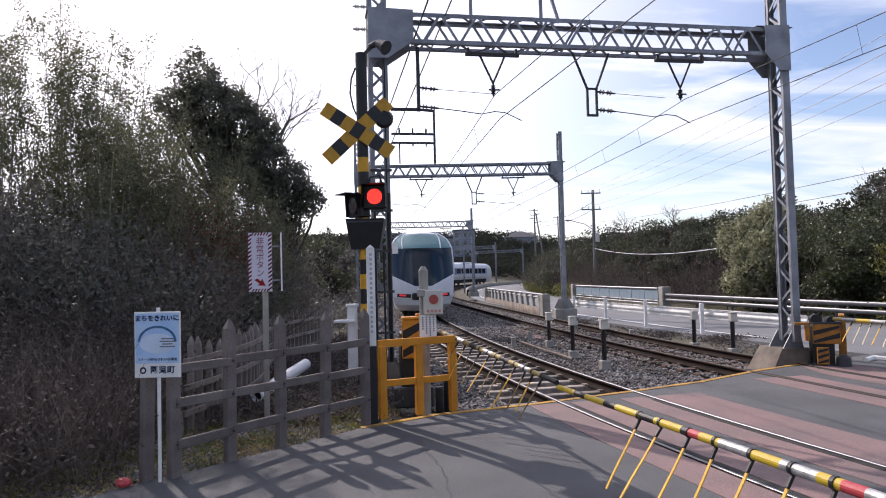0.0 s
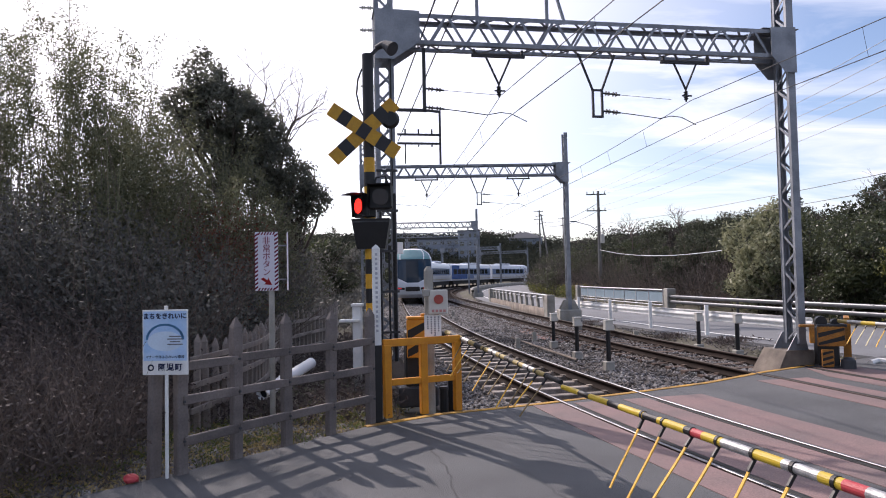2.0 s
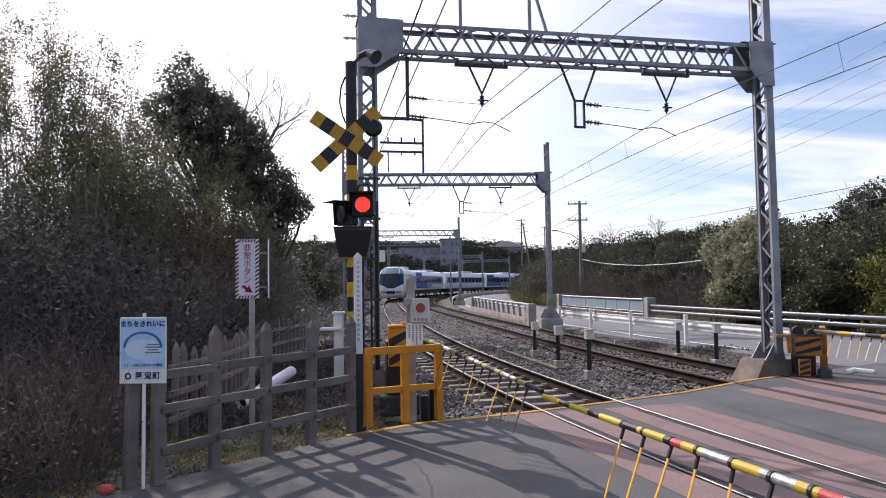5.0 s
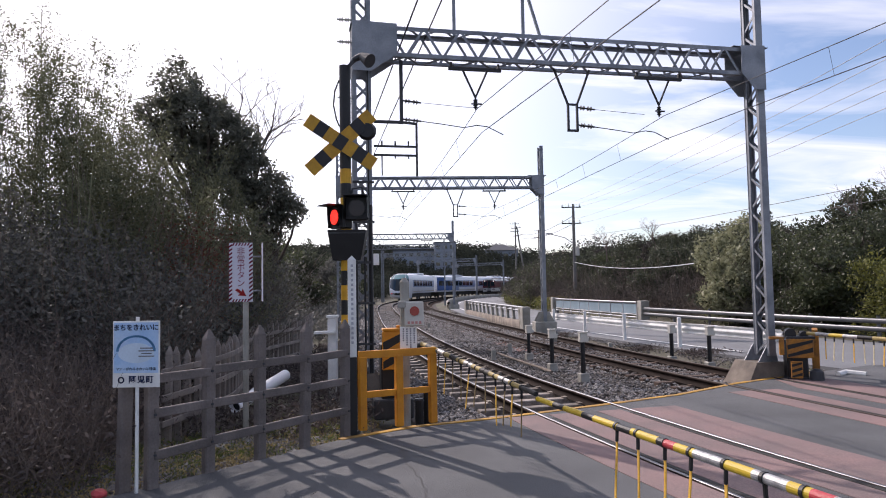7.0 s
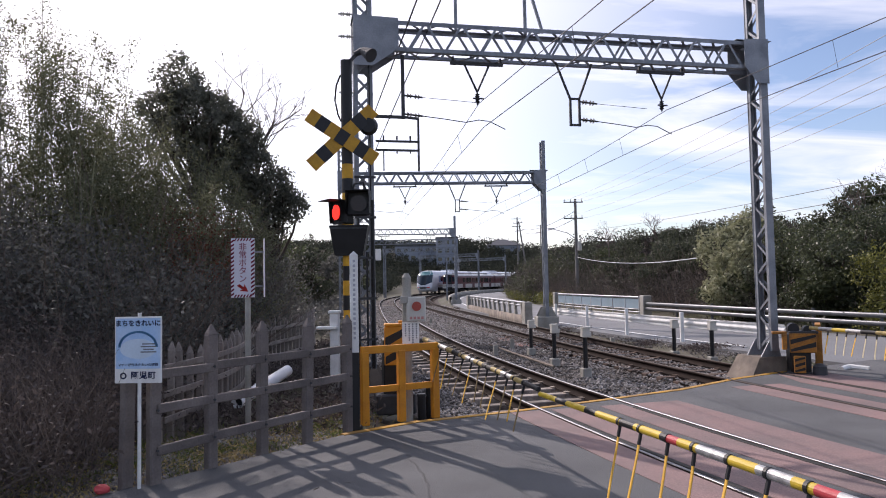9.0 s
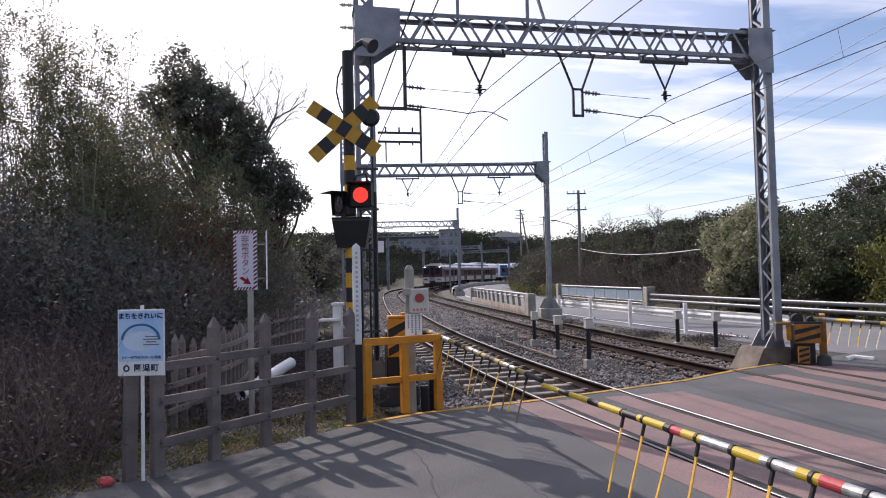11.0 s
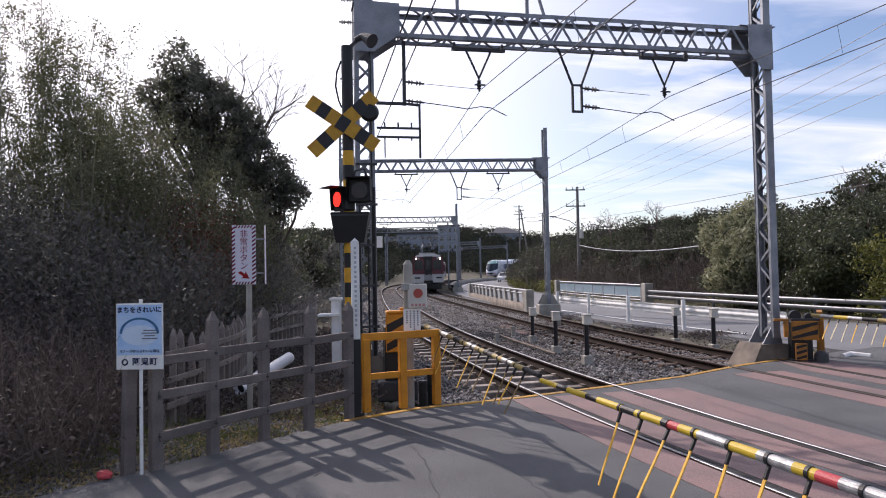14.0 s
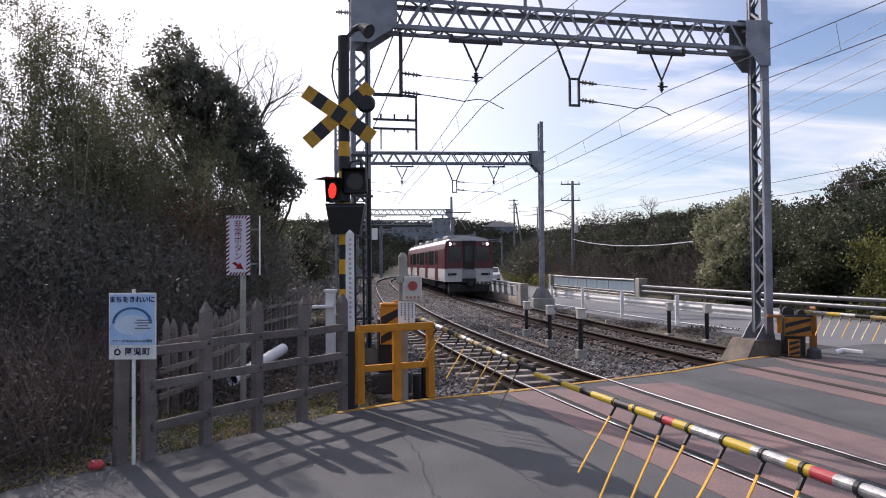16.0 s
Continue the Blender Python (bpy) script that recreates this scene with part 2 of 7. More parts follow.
def tube(bm, pts, r, n=6):
    """One round bar swept through the points."""
    P = [Vector(p) for p in pts]
    rings = []
    side = None
    for i, p in enumerate(P):
        t = (P[min(i + 1, len(P) - 1)] - P[max(i - 1, 0)]).normalized()
        if side is None:
            side = t.cross(Vector((0, 0, 1)) if abs(t.z) < 0.9 else Vector((1, 0, 0)))
        u = (side - t * side.dot(t)).normalized()
        side = u
        v = t.cross(u)
        rings.append([bm.verts.new(p + (u * math.cos(2 * math.pi * k / n) + v * math.sin(2 * math.pi * k / n)) * r) for k in range(n)])
    for a, b in zip(rings[:-1], rings[1:]):
        for k in range(n):
            bm.faces.new((a[k], a[(k + 1) % n], b[(k + 1) % n], b[k]))
    bm.faces.new(rings[0][::-1])
    bm.faces.new(rings[-1])


def from_arrays(name, verts, faces, material, parent=None, mats=None):
    me = bpy.data.meshes.new(name)
    verts = np.asarray(verts, dtype=np.float32)
    faces = np.asarray(faces, dtype=np.int32)
    k = faces.shape[1]
    me.vertices.add(len(verts))
    me.vertices.foreach_set("co", verts.ravel())
    me.loops.add(faces.size)
    me.loops.foreach_set("vertex_index", faces.ravel())
    me.polygons.add(len(faces))
    me.polygons.foreach_set("loop_start", np.arange(0, faces.size, k, dtype=np.int32))
    me.update(calc_edges=True)
    me.validate()
    me.materials.append(material)
    ob = new(name, me)
    if parent is not None:
        ob.parent = parent
    return ob


# ---------- the lines of the two tracks ----------
NEAR = [(12.5, -14), (8.2, -5.5), (5.35, 0.2), (3.36, 5.86), (1.89, 11.6), (0.76, 17.43), (-0.12, 23.3), (-0.82, 29.2), (-1.42, 35.1), (-1.94, 41), (-2.43, 46.9),
        (-2.9, 52.8), (-3.34, 58.8), (-3.74, 64.7), (-4.06, 70.6), (-4.23, 76.5), (-4.2, 82.5), (-3.9, 90), (-3.2, 98), (-2.0, 106), (-0.2, 114),
        (2.8, 122), (8, 134), (14, 146), (21, 158), (29, 170), (38, 182), (60, 206), (90, 235), (130, 270)]
FAR = [(17, -14), (12.6, -5.5), (9.7, 0.2), (7.72, 5.86), (6.28, 11.6), (5.15, 17.4), (4.25, 23.3), (3.45, 29.2), (2.7, 35), (1.95, 41), (1.2, 46.8), (0.55, 52.7),
       (0.05, 58.6), (-0.25, 64.5), (-0.4, 71), (-0.35, 77), (-0.1, 83), (0.4, 90), (1.3, 98), (2.6, 106), (4.5, 114), (7.4, 121.5), (12.3, 132), (18, 143), (25, 155), (33, 167), (42, 179), (64, 203), (94, 232), (134, 267)]


class Line:
    """A smooth line through points of the plan, by the way along it from the one nearest the crossing."""

    def __init__(self, pts, s0=8.0):
        p = np.array(pts, float)
        for _ in range(3):      # round the corners off
            q = np.empty((2 * len(p), 2))
            q[0], q[-1] = p[0], p[-1]
            q[1:-1:2] = 0.75 * p[:-1] + 0.25 * p[1:]
            q[2::2] = 0.25 * p[:-1] + 0.75 * p[1:]
            p = q
        self.p = p
        d = np.r_[0, np.cumsum(np.hypot(*np.diff(p, axis=0).T))]
        self.s = d - np.interp(s0, p[:, 1], d)

    def at(self, s):
        return np.array([np.interp(s, self.s, self.p[:, 0]), np.interp(s, self.s, self.p[:, 1])])

    def way(self, s, e=0.8):
        d = self.at(s + e) - self.at(s - e)
        return d / np.hypot(*d)

    def off(self, s, k):
        d = self.way(s)
        return self.at(s) + k * np.array([d[1], -d[0]])

    def s_at_y(self, y):
        return float(np.interp(y, self.p[:, 1], self.s))


near, far = Line(NEAR), Line(FAR)
GAUGE = 1.40          # between the middles of the rail heads

# ---------- ground, roads, tracks ----------


def smoothstep(a, b, x):
    t = np.clip((x - a) / (b - a), 0, 1)
    return t * t * (3 - 2 * t)


ROAD_LEFT = [(13.2, 4.0), (10.2, 12.0), (8.75, 16.5), (7.7, 19.8), (6.95, 22.9), (6.35, 25.9), (5.7, 29.0), (4.9, 34), (3.9, 41), (3.1, 48), (2.7, 58), (2.8, 68), (3.5, 78), (5.0, 90), (7.3, 102), (11, 114), (17, 126), (25, 140), (40, 160)]
road_line = Line(ROAD_LEFT, 20.0)
ROAD_W = 5.6


def ground_z(x, y):
    """Height of the open ground: flat by the tracks, a bank beyond the road, a wooded slope on the other side."""
    rx = np.interp(y, road_line.p[:, 1], road_line.p[:, 0]) + ROAD_W + 1.2
    d = x - rx
    bank = 3.4 * smoothstep(0.3, 11, d) * smoothstep(14, 30, y) + 2.4 * smoothstep(10, 60, d) * smoothstep(40, 90, y)
    bank = bank * (1 - 0.1 * smoothstep(60, 110, y))
    nx = np.interp(y, near.p[:, 1], near.p[:, 0])
    l = nx - 3.2 - x
    left = 1.0 * smoothstep(4, 16, l) + 7.0 * smoothstep(25, 90, l)
    far_hill = 6.0 * smoothstep(165, 230, y) + 14 * smoothstep(230, 700, np.hypot(x, y))
    hollow = 0.26 * (1 - smoothstep(-0.6, 0.5, l)) * (1 - smoothstep(-0.5, 0.6, d)) + 0.2 * (1 - smoothstep(9.0, 10.2, y)) * (1 - smoothstep(-0.2, 0.8, l))
    fx = np.interp(y, far.p[:, 1], far.p[:, 0])
    hollow = hollow * (1 - smoothstep(1.5, 2.1, x - fx) * smoothstep(13, 15, y))
    return -0.1 + bank + left + far_hill - hollow


def build_ground():
    a = np.r_[np.arange(-30, 45, 1.0), 45 + 3 * np.arange(1, 20), 102 + 25 * np.arange(1, 14), [700, 1200, 2400]]
    xs = np.r_[[-2400, -1200, -700], -30 - 25 * np.arange(24, 0, -1), a]
    ys = np.r_[[-2400, -900, -300, -100, -50], np.arange(-20, 70, 1.0), 70 + 3 * np.arange(0, 45), 205 + 25 * np.arange(1, 14), [700, 1200, 2400]]
    X, Y = np.meshgrid(xs, ys)
    Z = ground_z(X, Y)
    bumps = np.array([noise.noise((x * 0.5, y * 0.5, 0)) for x, y in zip(X.ravel(), Y.ravel())]).reshape(X.shape)
    Z = Z + 0.18 * bumps * smoothstep(0.05, 1.0, Z + 0.1)
    V = np.c_[X.ravel(), Y.ravel(), Z.ravel()]
    n = len(xs)
    i = np.arange(len(ys) - 1)[:, None] * n + np.arange(n - 1)[None]
    F = np.stack([i, i + 1, i + n + 1, i + n], -1).reshape(-1, 4)
    g = from_arrays("ground", V, F, ground_mat)
    smooth(g, 60)
    tagged(g, "brown soil and rough ground under the scrub", "ground", kind="structure")


build_ground()


def slab(name, outline, z0, z1, material, label, category="road", kind="structure", parent=None):
    """A flat slab with an outline in the plan, from z0 up to z1."""
    bm = BM()
    lo = [bm.verts.new((x, y, z0)) for x, y in outline]
    hi = [bm.verts.new((x, y, z1)) for x, y in outline]
    n = len(outline)
    f = bm.faces.new(hi)
    if f.normal.z < 0:
        f.normal_flip()
    for i in range(n):
        bm.faces.new((lo[i], lo[(i + 1) % n], hi[(i + 1) % n], hi[i]))
    bmesh.ops.recalc_face_normals(bm, faces=bm.faces)
    bmesh.ops.triangulate(bm, faces=[f for f in bm.faces if len(f.verts) > 4])
    ob = part(name, bm, material, parent)
    if parent is None:
        tagged(ob, label, category, kind=kind)
    return ob


# the edge of the crossing on the far side of the fence, from the scrub to the parallel road
EDGE = [(-9.0, 0.5), (-3.6, 5.6), (-2.6, 6.75), (-1.05, 8.55), (-0.16, 9.2), (1.2, 9.75), (3.05, 10.68), (4.2, 11.3), (5.62, 12.35), (6.75, 13.02), (8.1, 13.8), (9.6, 14.6)]


def strip(line, s0, s1, k0, k1, n=40):
    ss = np.linspace(s0, s1, n)
    return [tuple(line.off(s, k0)) for s in ss] + [tuple(line.off(s, k1)) for s in ss[::-1]]


def sweep(name, line, profile, s0, s1, step, material, parent=None, z=0.0, k=0.0, tilt=None):
    """Sweep an open or closed section (sideways, up) along a line."""
    ss = np.linspace(s0, s1, max(2, int((s1 - s0) / step) + 1))
    V, F = [], []
    n = len(profile)
    for s in ss:
        d = line.way(s)
        c = line.at(s)
        for a, h in profile:
            V.append((c[0] + (k + a) * d[1], c[1] - (k + a) * d[0], z + h))
    for i in range(len(ss) - 1):
        for j in range(n):
            F.append((i * n + j, i * n + (j + 1) % n, (i + 1) * n + (j + 1) % n, (i + 1) * n + j))
    return from_arrays(name, V, F, material, parent)


def build_roads():
    # carriageway of the crossing: between the edge line and the near side of the view
    out = EDGE + [(40, 16.5), (60, -6), (30, -18), (-9, -18)]
    slab("road", out, -0.2, -0.012, asphalt, "worn grey asphalt road over the level crossing")
    pr = strip(road_line, -6.5, 150, -0.55, ROAD_W, 60)
    slab("road_parallel", pr, -0.2, -0.03, road_grey, "pale grey asphalt road beside the railway")
    w = white_paint
    ob = sweep("road_line", road_line, [(-0.06, 0), (0.06, 0), (0.06, 0.004), (-0.06, 0.004)], -2, 120, 2.0, w, None, -0.03, 0.35)
    tagged(ob, "white painted edge line along the side road", "road marking", kind="structure")
    # painted edge line of the crossing
    bm = BM()
    for i, (a, b) in enumerate(zip(EDGE[3:-2], EDGE[4:-1])):
        a3, b3 = Vector((*a, -0.009)), Vector((*b, -0.009))
        d = (b3 - a3).normalized() * 0.03
        bar(bm, a3 - d, b3 + d, 0.1, 0.012 + 0.001 * (i % 2))
    tagged(part("edge_line", bm, line_paint), "worn yellow line painted along the crossing edge", "road marking", kind="structure")
    # red panels outside and between the rails
    for line, nm in ((near, "near"), (far, "far")):
        yc = 9.95 if line is near else 12.7
        for k0, k1 in ((-1.2, -GAUGE / 2 - 0.05), (-GAUGE / 2 + 0.13, -0.22), (0.2, GAUGE / 2 - 0.13), (GAUGE / 2 + 0.05, 1.5)):
            pts = []
            ss = np.linspace(line.s_at_y(-9), line.s_at_y(yc), 24)
            lim = np.array(EDGE)
            for kk, seq in ((k0, ss), (k1, ss[::-1])):
                row = []
                for s in seq:
                    q = line.off(s, kk)
                    if q[1] < np.interp(q[0], lim[:, 0], lim[:, 1]) - 0.05:
                        row.append(tuple(q))
                pts += row
            slab("crossing_panel_" + nm + "_", pts, -0.1, -0.005, red_panel, "dull red coated panel set beside the rail", "crossing panel")


build_roads()

RAIL = [(-0.065, -0.16), (0.065, -0.16), (0.065, -0.145), (0.012, -0.125), (0.012, -0.045), (0.034, -0.035), (0.034, -0.002), (-0.034, -0.002), (-0.034, -0.035), (-0.012, -0.045), (-0.012, -0.125), (-0.065, -0.145)]


def build_track(line, name, label):
    tr = thing(name, label, "railway track", kind="structure")
    s1 = line.s_at_y(165)
    for side in (-1, 1):
        sweep("rail", line, RAIL, -22, s1, 1.0, rail_side, tr, 0.0, side * GAUGE / 2)["label"] = "rusty brown steel rail"
        sweep("rail_head", line, [(-0.018, -0.02), (0.018, -0.02), (0.018, 0.004), (-0.018, 0.004)], -22, s1, 1.0, rail_top if line is near else rail_worn, tr, 0.0, side * GAUGE / 2)["label"] = "bright worn running surface of the rail"
    # dark flange groove inside each rail on the crossing
    s_c = line.s_at_y(9.7 if line is near else 12.3)
    for side in (-1, 1):
        sweep("flange_groove", line, [(-0.035, -0.02), (0.035, -0.02), (0.035, -0.0025), (-0.035, -0.0025)], -22, s_c, 1.0, rubber, tr, 0.0, side * (GAUGE / 2 - 0.08))
    bm = BM()
    box(bm, (0, 0, -0.235), (2.3, 0.2, 0.15), bevel=0.012)
    for s in (-1, 1):
        box(bm, (s * GAUGE / 2, 0, -0.15), (0.22, 0.12, 0.03))
    me = mesh_of("sleeper", bm, sleeper_mat if line is near else sleeper_rust)
    s = s_c + 0.5
    while s < line.s_at_y(98):
        c, d = line.at(s), line.way(s)
        part("sleeper", me, None, tr, m=Matrix.Translation((c[0], c[1], random.uniform(-0.008, 0.008))) @ Matrix.Rotation(math.atan2(-d[0], d[1]) + random.uniform(-0.015, 0.015), 4, "Z"))
        s += 0.62
    return tr


build_track(near, "railway_track", "curving railway track with rusty rails on sleepers in grey ballast")
build_track(far, "railway_track", "second curving railway track with brown rails and ballast")


def build_ballast():
    """The bed under both tracks, and loose stones on it."""
    ys = np.r_[np.linspace(8.2, 60, 90), np.linspace(61, 165, 60)]
    V, F, W = [], [], 44
    for y in ys:
        a = np.interp(y, near.p[:, 1], near.p[:, 0]) - (2.3 if y < 14 else 2.0)
        b = np.interp(y, far.p[:, 1], far.p[:, 0]) + 1.7
        for j in range(W):
            x = a + (b - a) * j / (W - 1)
            e = min(x - a, b - x)
            z = -0.25 - 0.06 * max(0, 0.6 - e) - (0.05 - 0.12 * smoothstep(17, 26, y) if abs(x - np.interp(y, near.p[:, 1], near.p[:, 0])) < 1.2 else 0.0) + 0.03 * noise.noise((x * 1.7, y * 1.7, 3))
            if y < np.interp(x, [p[0] for p in EDGE], [p[1] for p in EDGE]) - 0.4:
                z = -0.3
            V.append((x, y, z))
    for i in range(len(ys) - 1):
        for j in range(W - 1):
            k = i * W + j
            F.append((k, k + 1, k + W + 1, k + W))
    bed = from_arrays("ballast_bed", V, F, bed_mat)
    smooth(bed, 60)
    tagged(bed, "bed of grey-brown railway ballast", "ballast", kind="structure")
    # brake dust has stained the stones along the inner side of the far track
    V, F, K = [], [], 8
    ys = np.linspace(20.5, 40, 60)
    for y in ys:
        c = np.interp(y, far.p[:, 1], far.p[:, 0])
        k0, k1 = -1.55 + 0.25 * noise.noise((y * 0.9, 0, 7)), 0.25 + 0.3 * noise.noise((y * 0.8, 4, 7))
        V += [(c + k0 + (k1 - k0) * j / (K - 1), y, -0.214 + 0.012 * noise.noise((j * 1.3, y * 2, 1))) for j in range(K)]
    F = [(i * K + j, i * K + j + 1, i * K + K + j + 1, i * K + K + j) for i in range(len(ys) - 1) for j in range(K - 1)]
    st = from_arrays("rusty_ballast", V, F, mat("rusty_ballast", (0.16, 0.075, 0.058), 0.95, var=0.4, grain=True, scale=0.9, fine=24, bump=1.0, col2=(0.085, 0.055, 0.048)))
    tagged(st, "reddish rust-stained ballast beside the far track", "ballast", kind="structure")
    rng = np.random.default_rng(5)
    N = 52000
    y = 9.3 + 50 * rng.random(N) ** 2.1
    a = np.interp(y, near.p[:, 1], near.p[:, 0]) - 2.1
    b = np.interp(y, far.p[:, 1], far.p[:, 0]) + 1.6
    x = a + (b - a) * rng.random(N)
    lim = np.array(EDGE)
    ok = y > np.interp(x, lim[:, 0], lim[:, 1]) + 0.1
    for line in (near, far):
        c = np.interp(y, line.p[:, 1], line.p[:, 0])
        ok &= np.abs(np.abs(x - c) - GAUGE / 2) > 0.09
    x, y = x[ok], y[ok]
    n = len(x)
    r = (0.022 + 0.026 * rng.random(n)) * np.where(y > 25, 1.7, 1.0)
    base = np.array([(1, 0, 0), (-1, 0, 0), (0, 1, 0), (0, -1, 0), (0, 0, 1), (0, 0, -1)], float)
    tri = np.array([(0, 2, 4), (2, 1, 4), (1, 3, 4), (3, 0, 4), (2, 0, 5), (1, 2, 5), (3, 1, 5), (0, 3, 5)])
    v = base[None] * (0.6 + 0.7 * rng.random((n, 6, 1))) + 0.35 * (rng.random((n, 6, 3)) - 0.5)
    ang = rng.random(n) * 6.28
    c, s = np.cos(ang)[:, None], np.sin(ang)[:, None]
    v = np.stack([v[..., 0] * c - v[..., 1] * s, v[..., 0] * s + v[..., 1] * c, v[..., 2] * 0.75], -1) * r[:, None, None]
    dip = np.abs(x - np.interp(y, near.p[:, 1], near.p[:, 0])) < 1.15
    v += np.stack([x, y, np.where(dip, -0.29 + 0.12 * smoothstep(17, 26, y), np.where(np.abs(x - np.interp(y, far.p[:, 1], far.p[:, 0])) < 1.15, -0.19, -0.225)) + 0.02 * rng.random(n)], -1)[:, None]
    f = tri[None] + 6 * np.arange(n)[:, None, None]
    st = from_arrays("ballast_stones", v.reshape(-1, 3), f.reshape(-1, 3), stone_mat)
    tagged(st, "loose crushed grey and brown ballast stones", "ballast", kind="stuff")


build_ballast()

# ---------- overhead line gantries ----------


def lattice_mast(parent, base, h, w, d, pitch, side, detail, solid=False):
    """A lattice mast of four angle-iron legs with crossed lacing on two faces and flat lacing on the others."""
    mast = part("mast", BM(), steel, parent)
    mast.matrix_local = Matrix.Translation(base)
    for sx in (-1, 1):
        for sy in (-1, 1):
            bm = BM()
            angle_bar(bm, (sx * w / 2, sy * d / 2, 0), (sx * w / 2, sy * d / 2, h), 0.07, 0.014, -sx, -sy, (0, 1, 0))
            part("leg", bm, steel, mast)
    n = int(h / pitch)
    if solid:
        for sg in (-1, 1):
            bm = BM()
            box(bm, (0, sg * (d / 2 + 0.004), h / 2), (w + 0.03, 0.012, h))
            part("web", bm, steel, mast)
    if detail:
        for face in ("x",) if solid else ("y", "x"):
            L = w if face == "y" else d
            bm = BM()
            bar(bm, (-L / 2, 0, 0), (L / 2, 0, pitch), 0.045, 0.01, (0, 1, 0))
            me = mesh_of("lacing", bm, steel)
            for i in range(n):
                for sg in (-1, 1):
                    if face == "y":
                        m = Matrix.Translation((0, sg * (d / 2 - 0.012), i * pitch)) @ Matrix.Diagonal((1 if (i + (sg > 0)) % 2 else -1, 1, 1, 1))
                    else:
                        m = Matrix.Translation((sg * (w / 2 - 0.012), 0, i * pitch)) @ Matrix.Rotation(math.pi / 2, 4, "Z") @ Matrix.Diagonal((1 if i % 2 else -1, 1, 1, 1))
                    part("lacing", me, None, mast, m=m)
    else:
        bm = BM()
        for i in range(n):
            a = 1 if i % 2 else -1
            for sg in (-1, 1):
                bar(bm, (-a * w / 2, sg * d / 2, i * pitch), (a * w / 2, sg * d / 2, (i + 1) * pitch), 0.045, 0.01, (0, 1, 0))
                bar(bm, (sg * w / 2, -a * d / 2, i * pitch), (sg * w / 2, a * d / 2, (i + 1) * pitch), 0.045, 0.01, (1, 0, 0))
        tagged(part("lacing", bm, steel, mast), kind="stuff")
    return mast


def insulator(bm, a, b, r=0.035):
    a, b = Vector(a), Vector(b)
    rod(bm, a, b, r * 0.35, 6)
    for i in (0.25, 0.4, 0.65, 0.8):
        c = a.lerp(b, i)
        d = (b - a).normalized() * 0.012
        rod(bm, c - d, c + d, r, 8, r * 0.5)


def arm_set(h, x0):
    """Two insulators with the pull-off rod that holds the contact wire."""
    for zz in (-0.73, -1.07):
        bm = BM()
        insulator(bm, (x0, 0, zz), (x0 + 0.36, 0, zz - 0.03), 0.05)
        part("insulator", bm, dark_steel, h)
    bm = BM()
    tube(bm, [(x0 + 0.36, 0, -0.76), (x0 + 1.4, 0, -0.82)], 0.005, 5)
    tube(bm, [(x0 + 0.36, 0, -1.1), (x0 + 0.75, 0, -1.14), (x0 + 1.15, 0, -1.19), (x0 + 1.4, 0, -1.14), (x0 + 1.6, 0, -1.16), (x0 + 1.9, 0, -1.3)], 0.009, 5)
    part("registration_arm", bm, dark_steel, h)


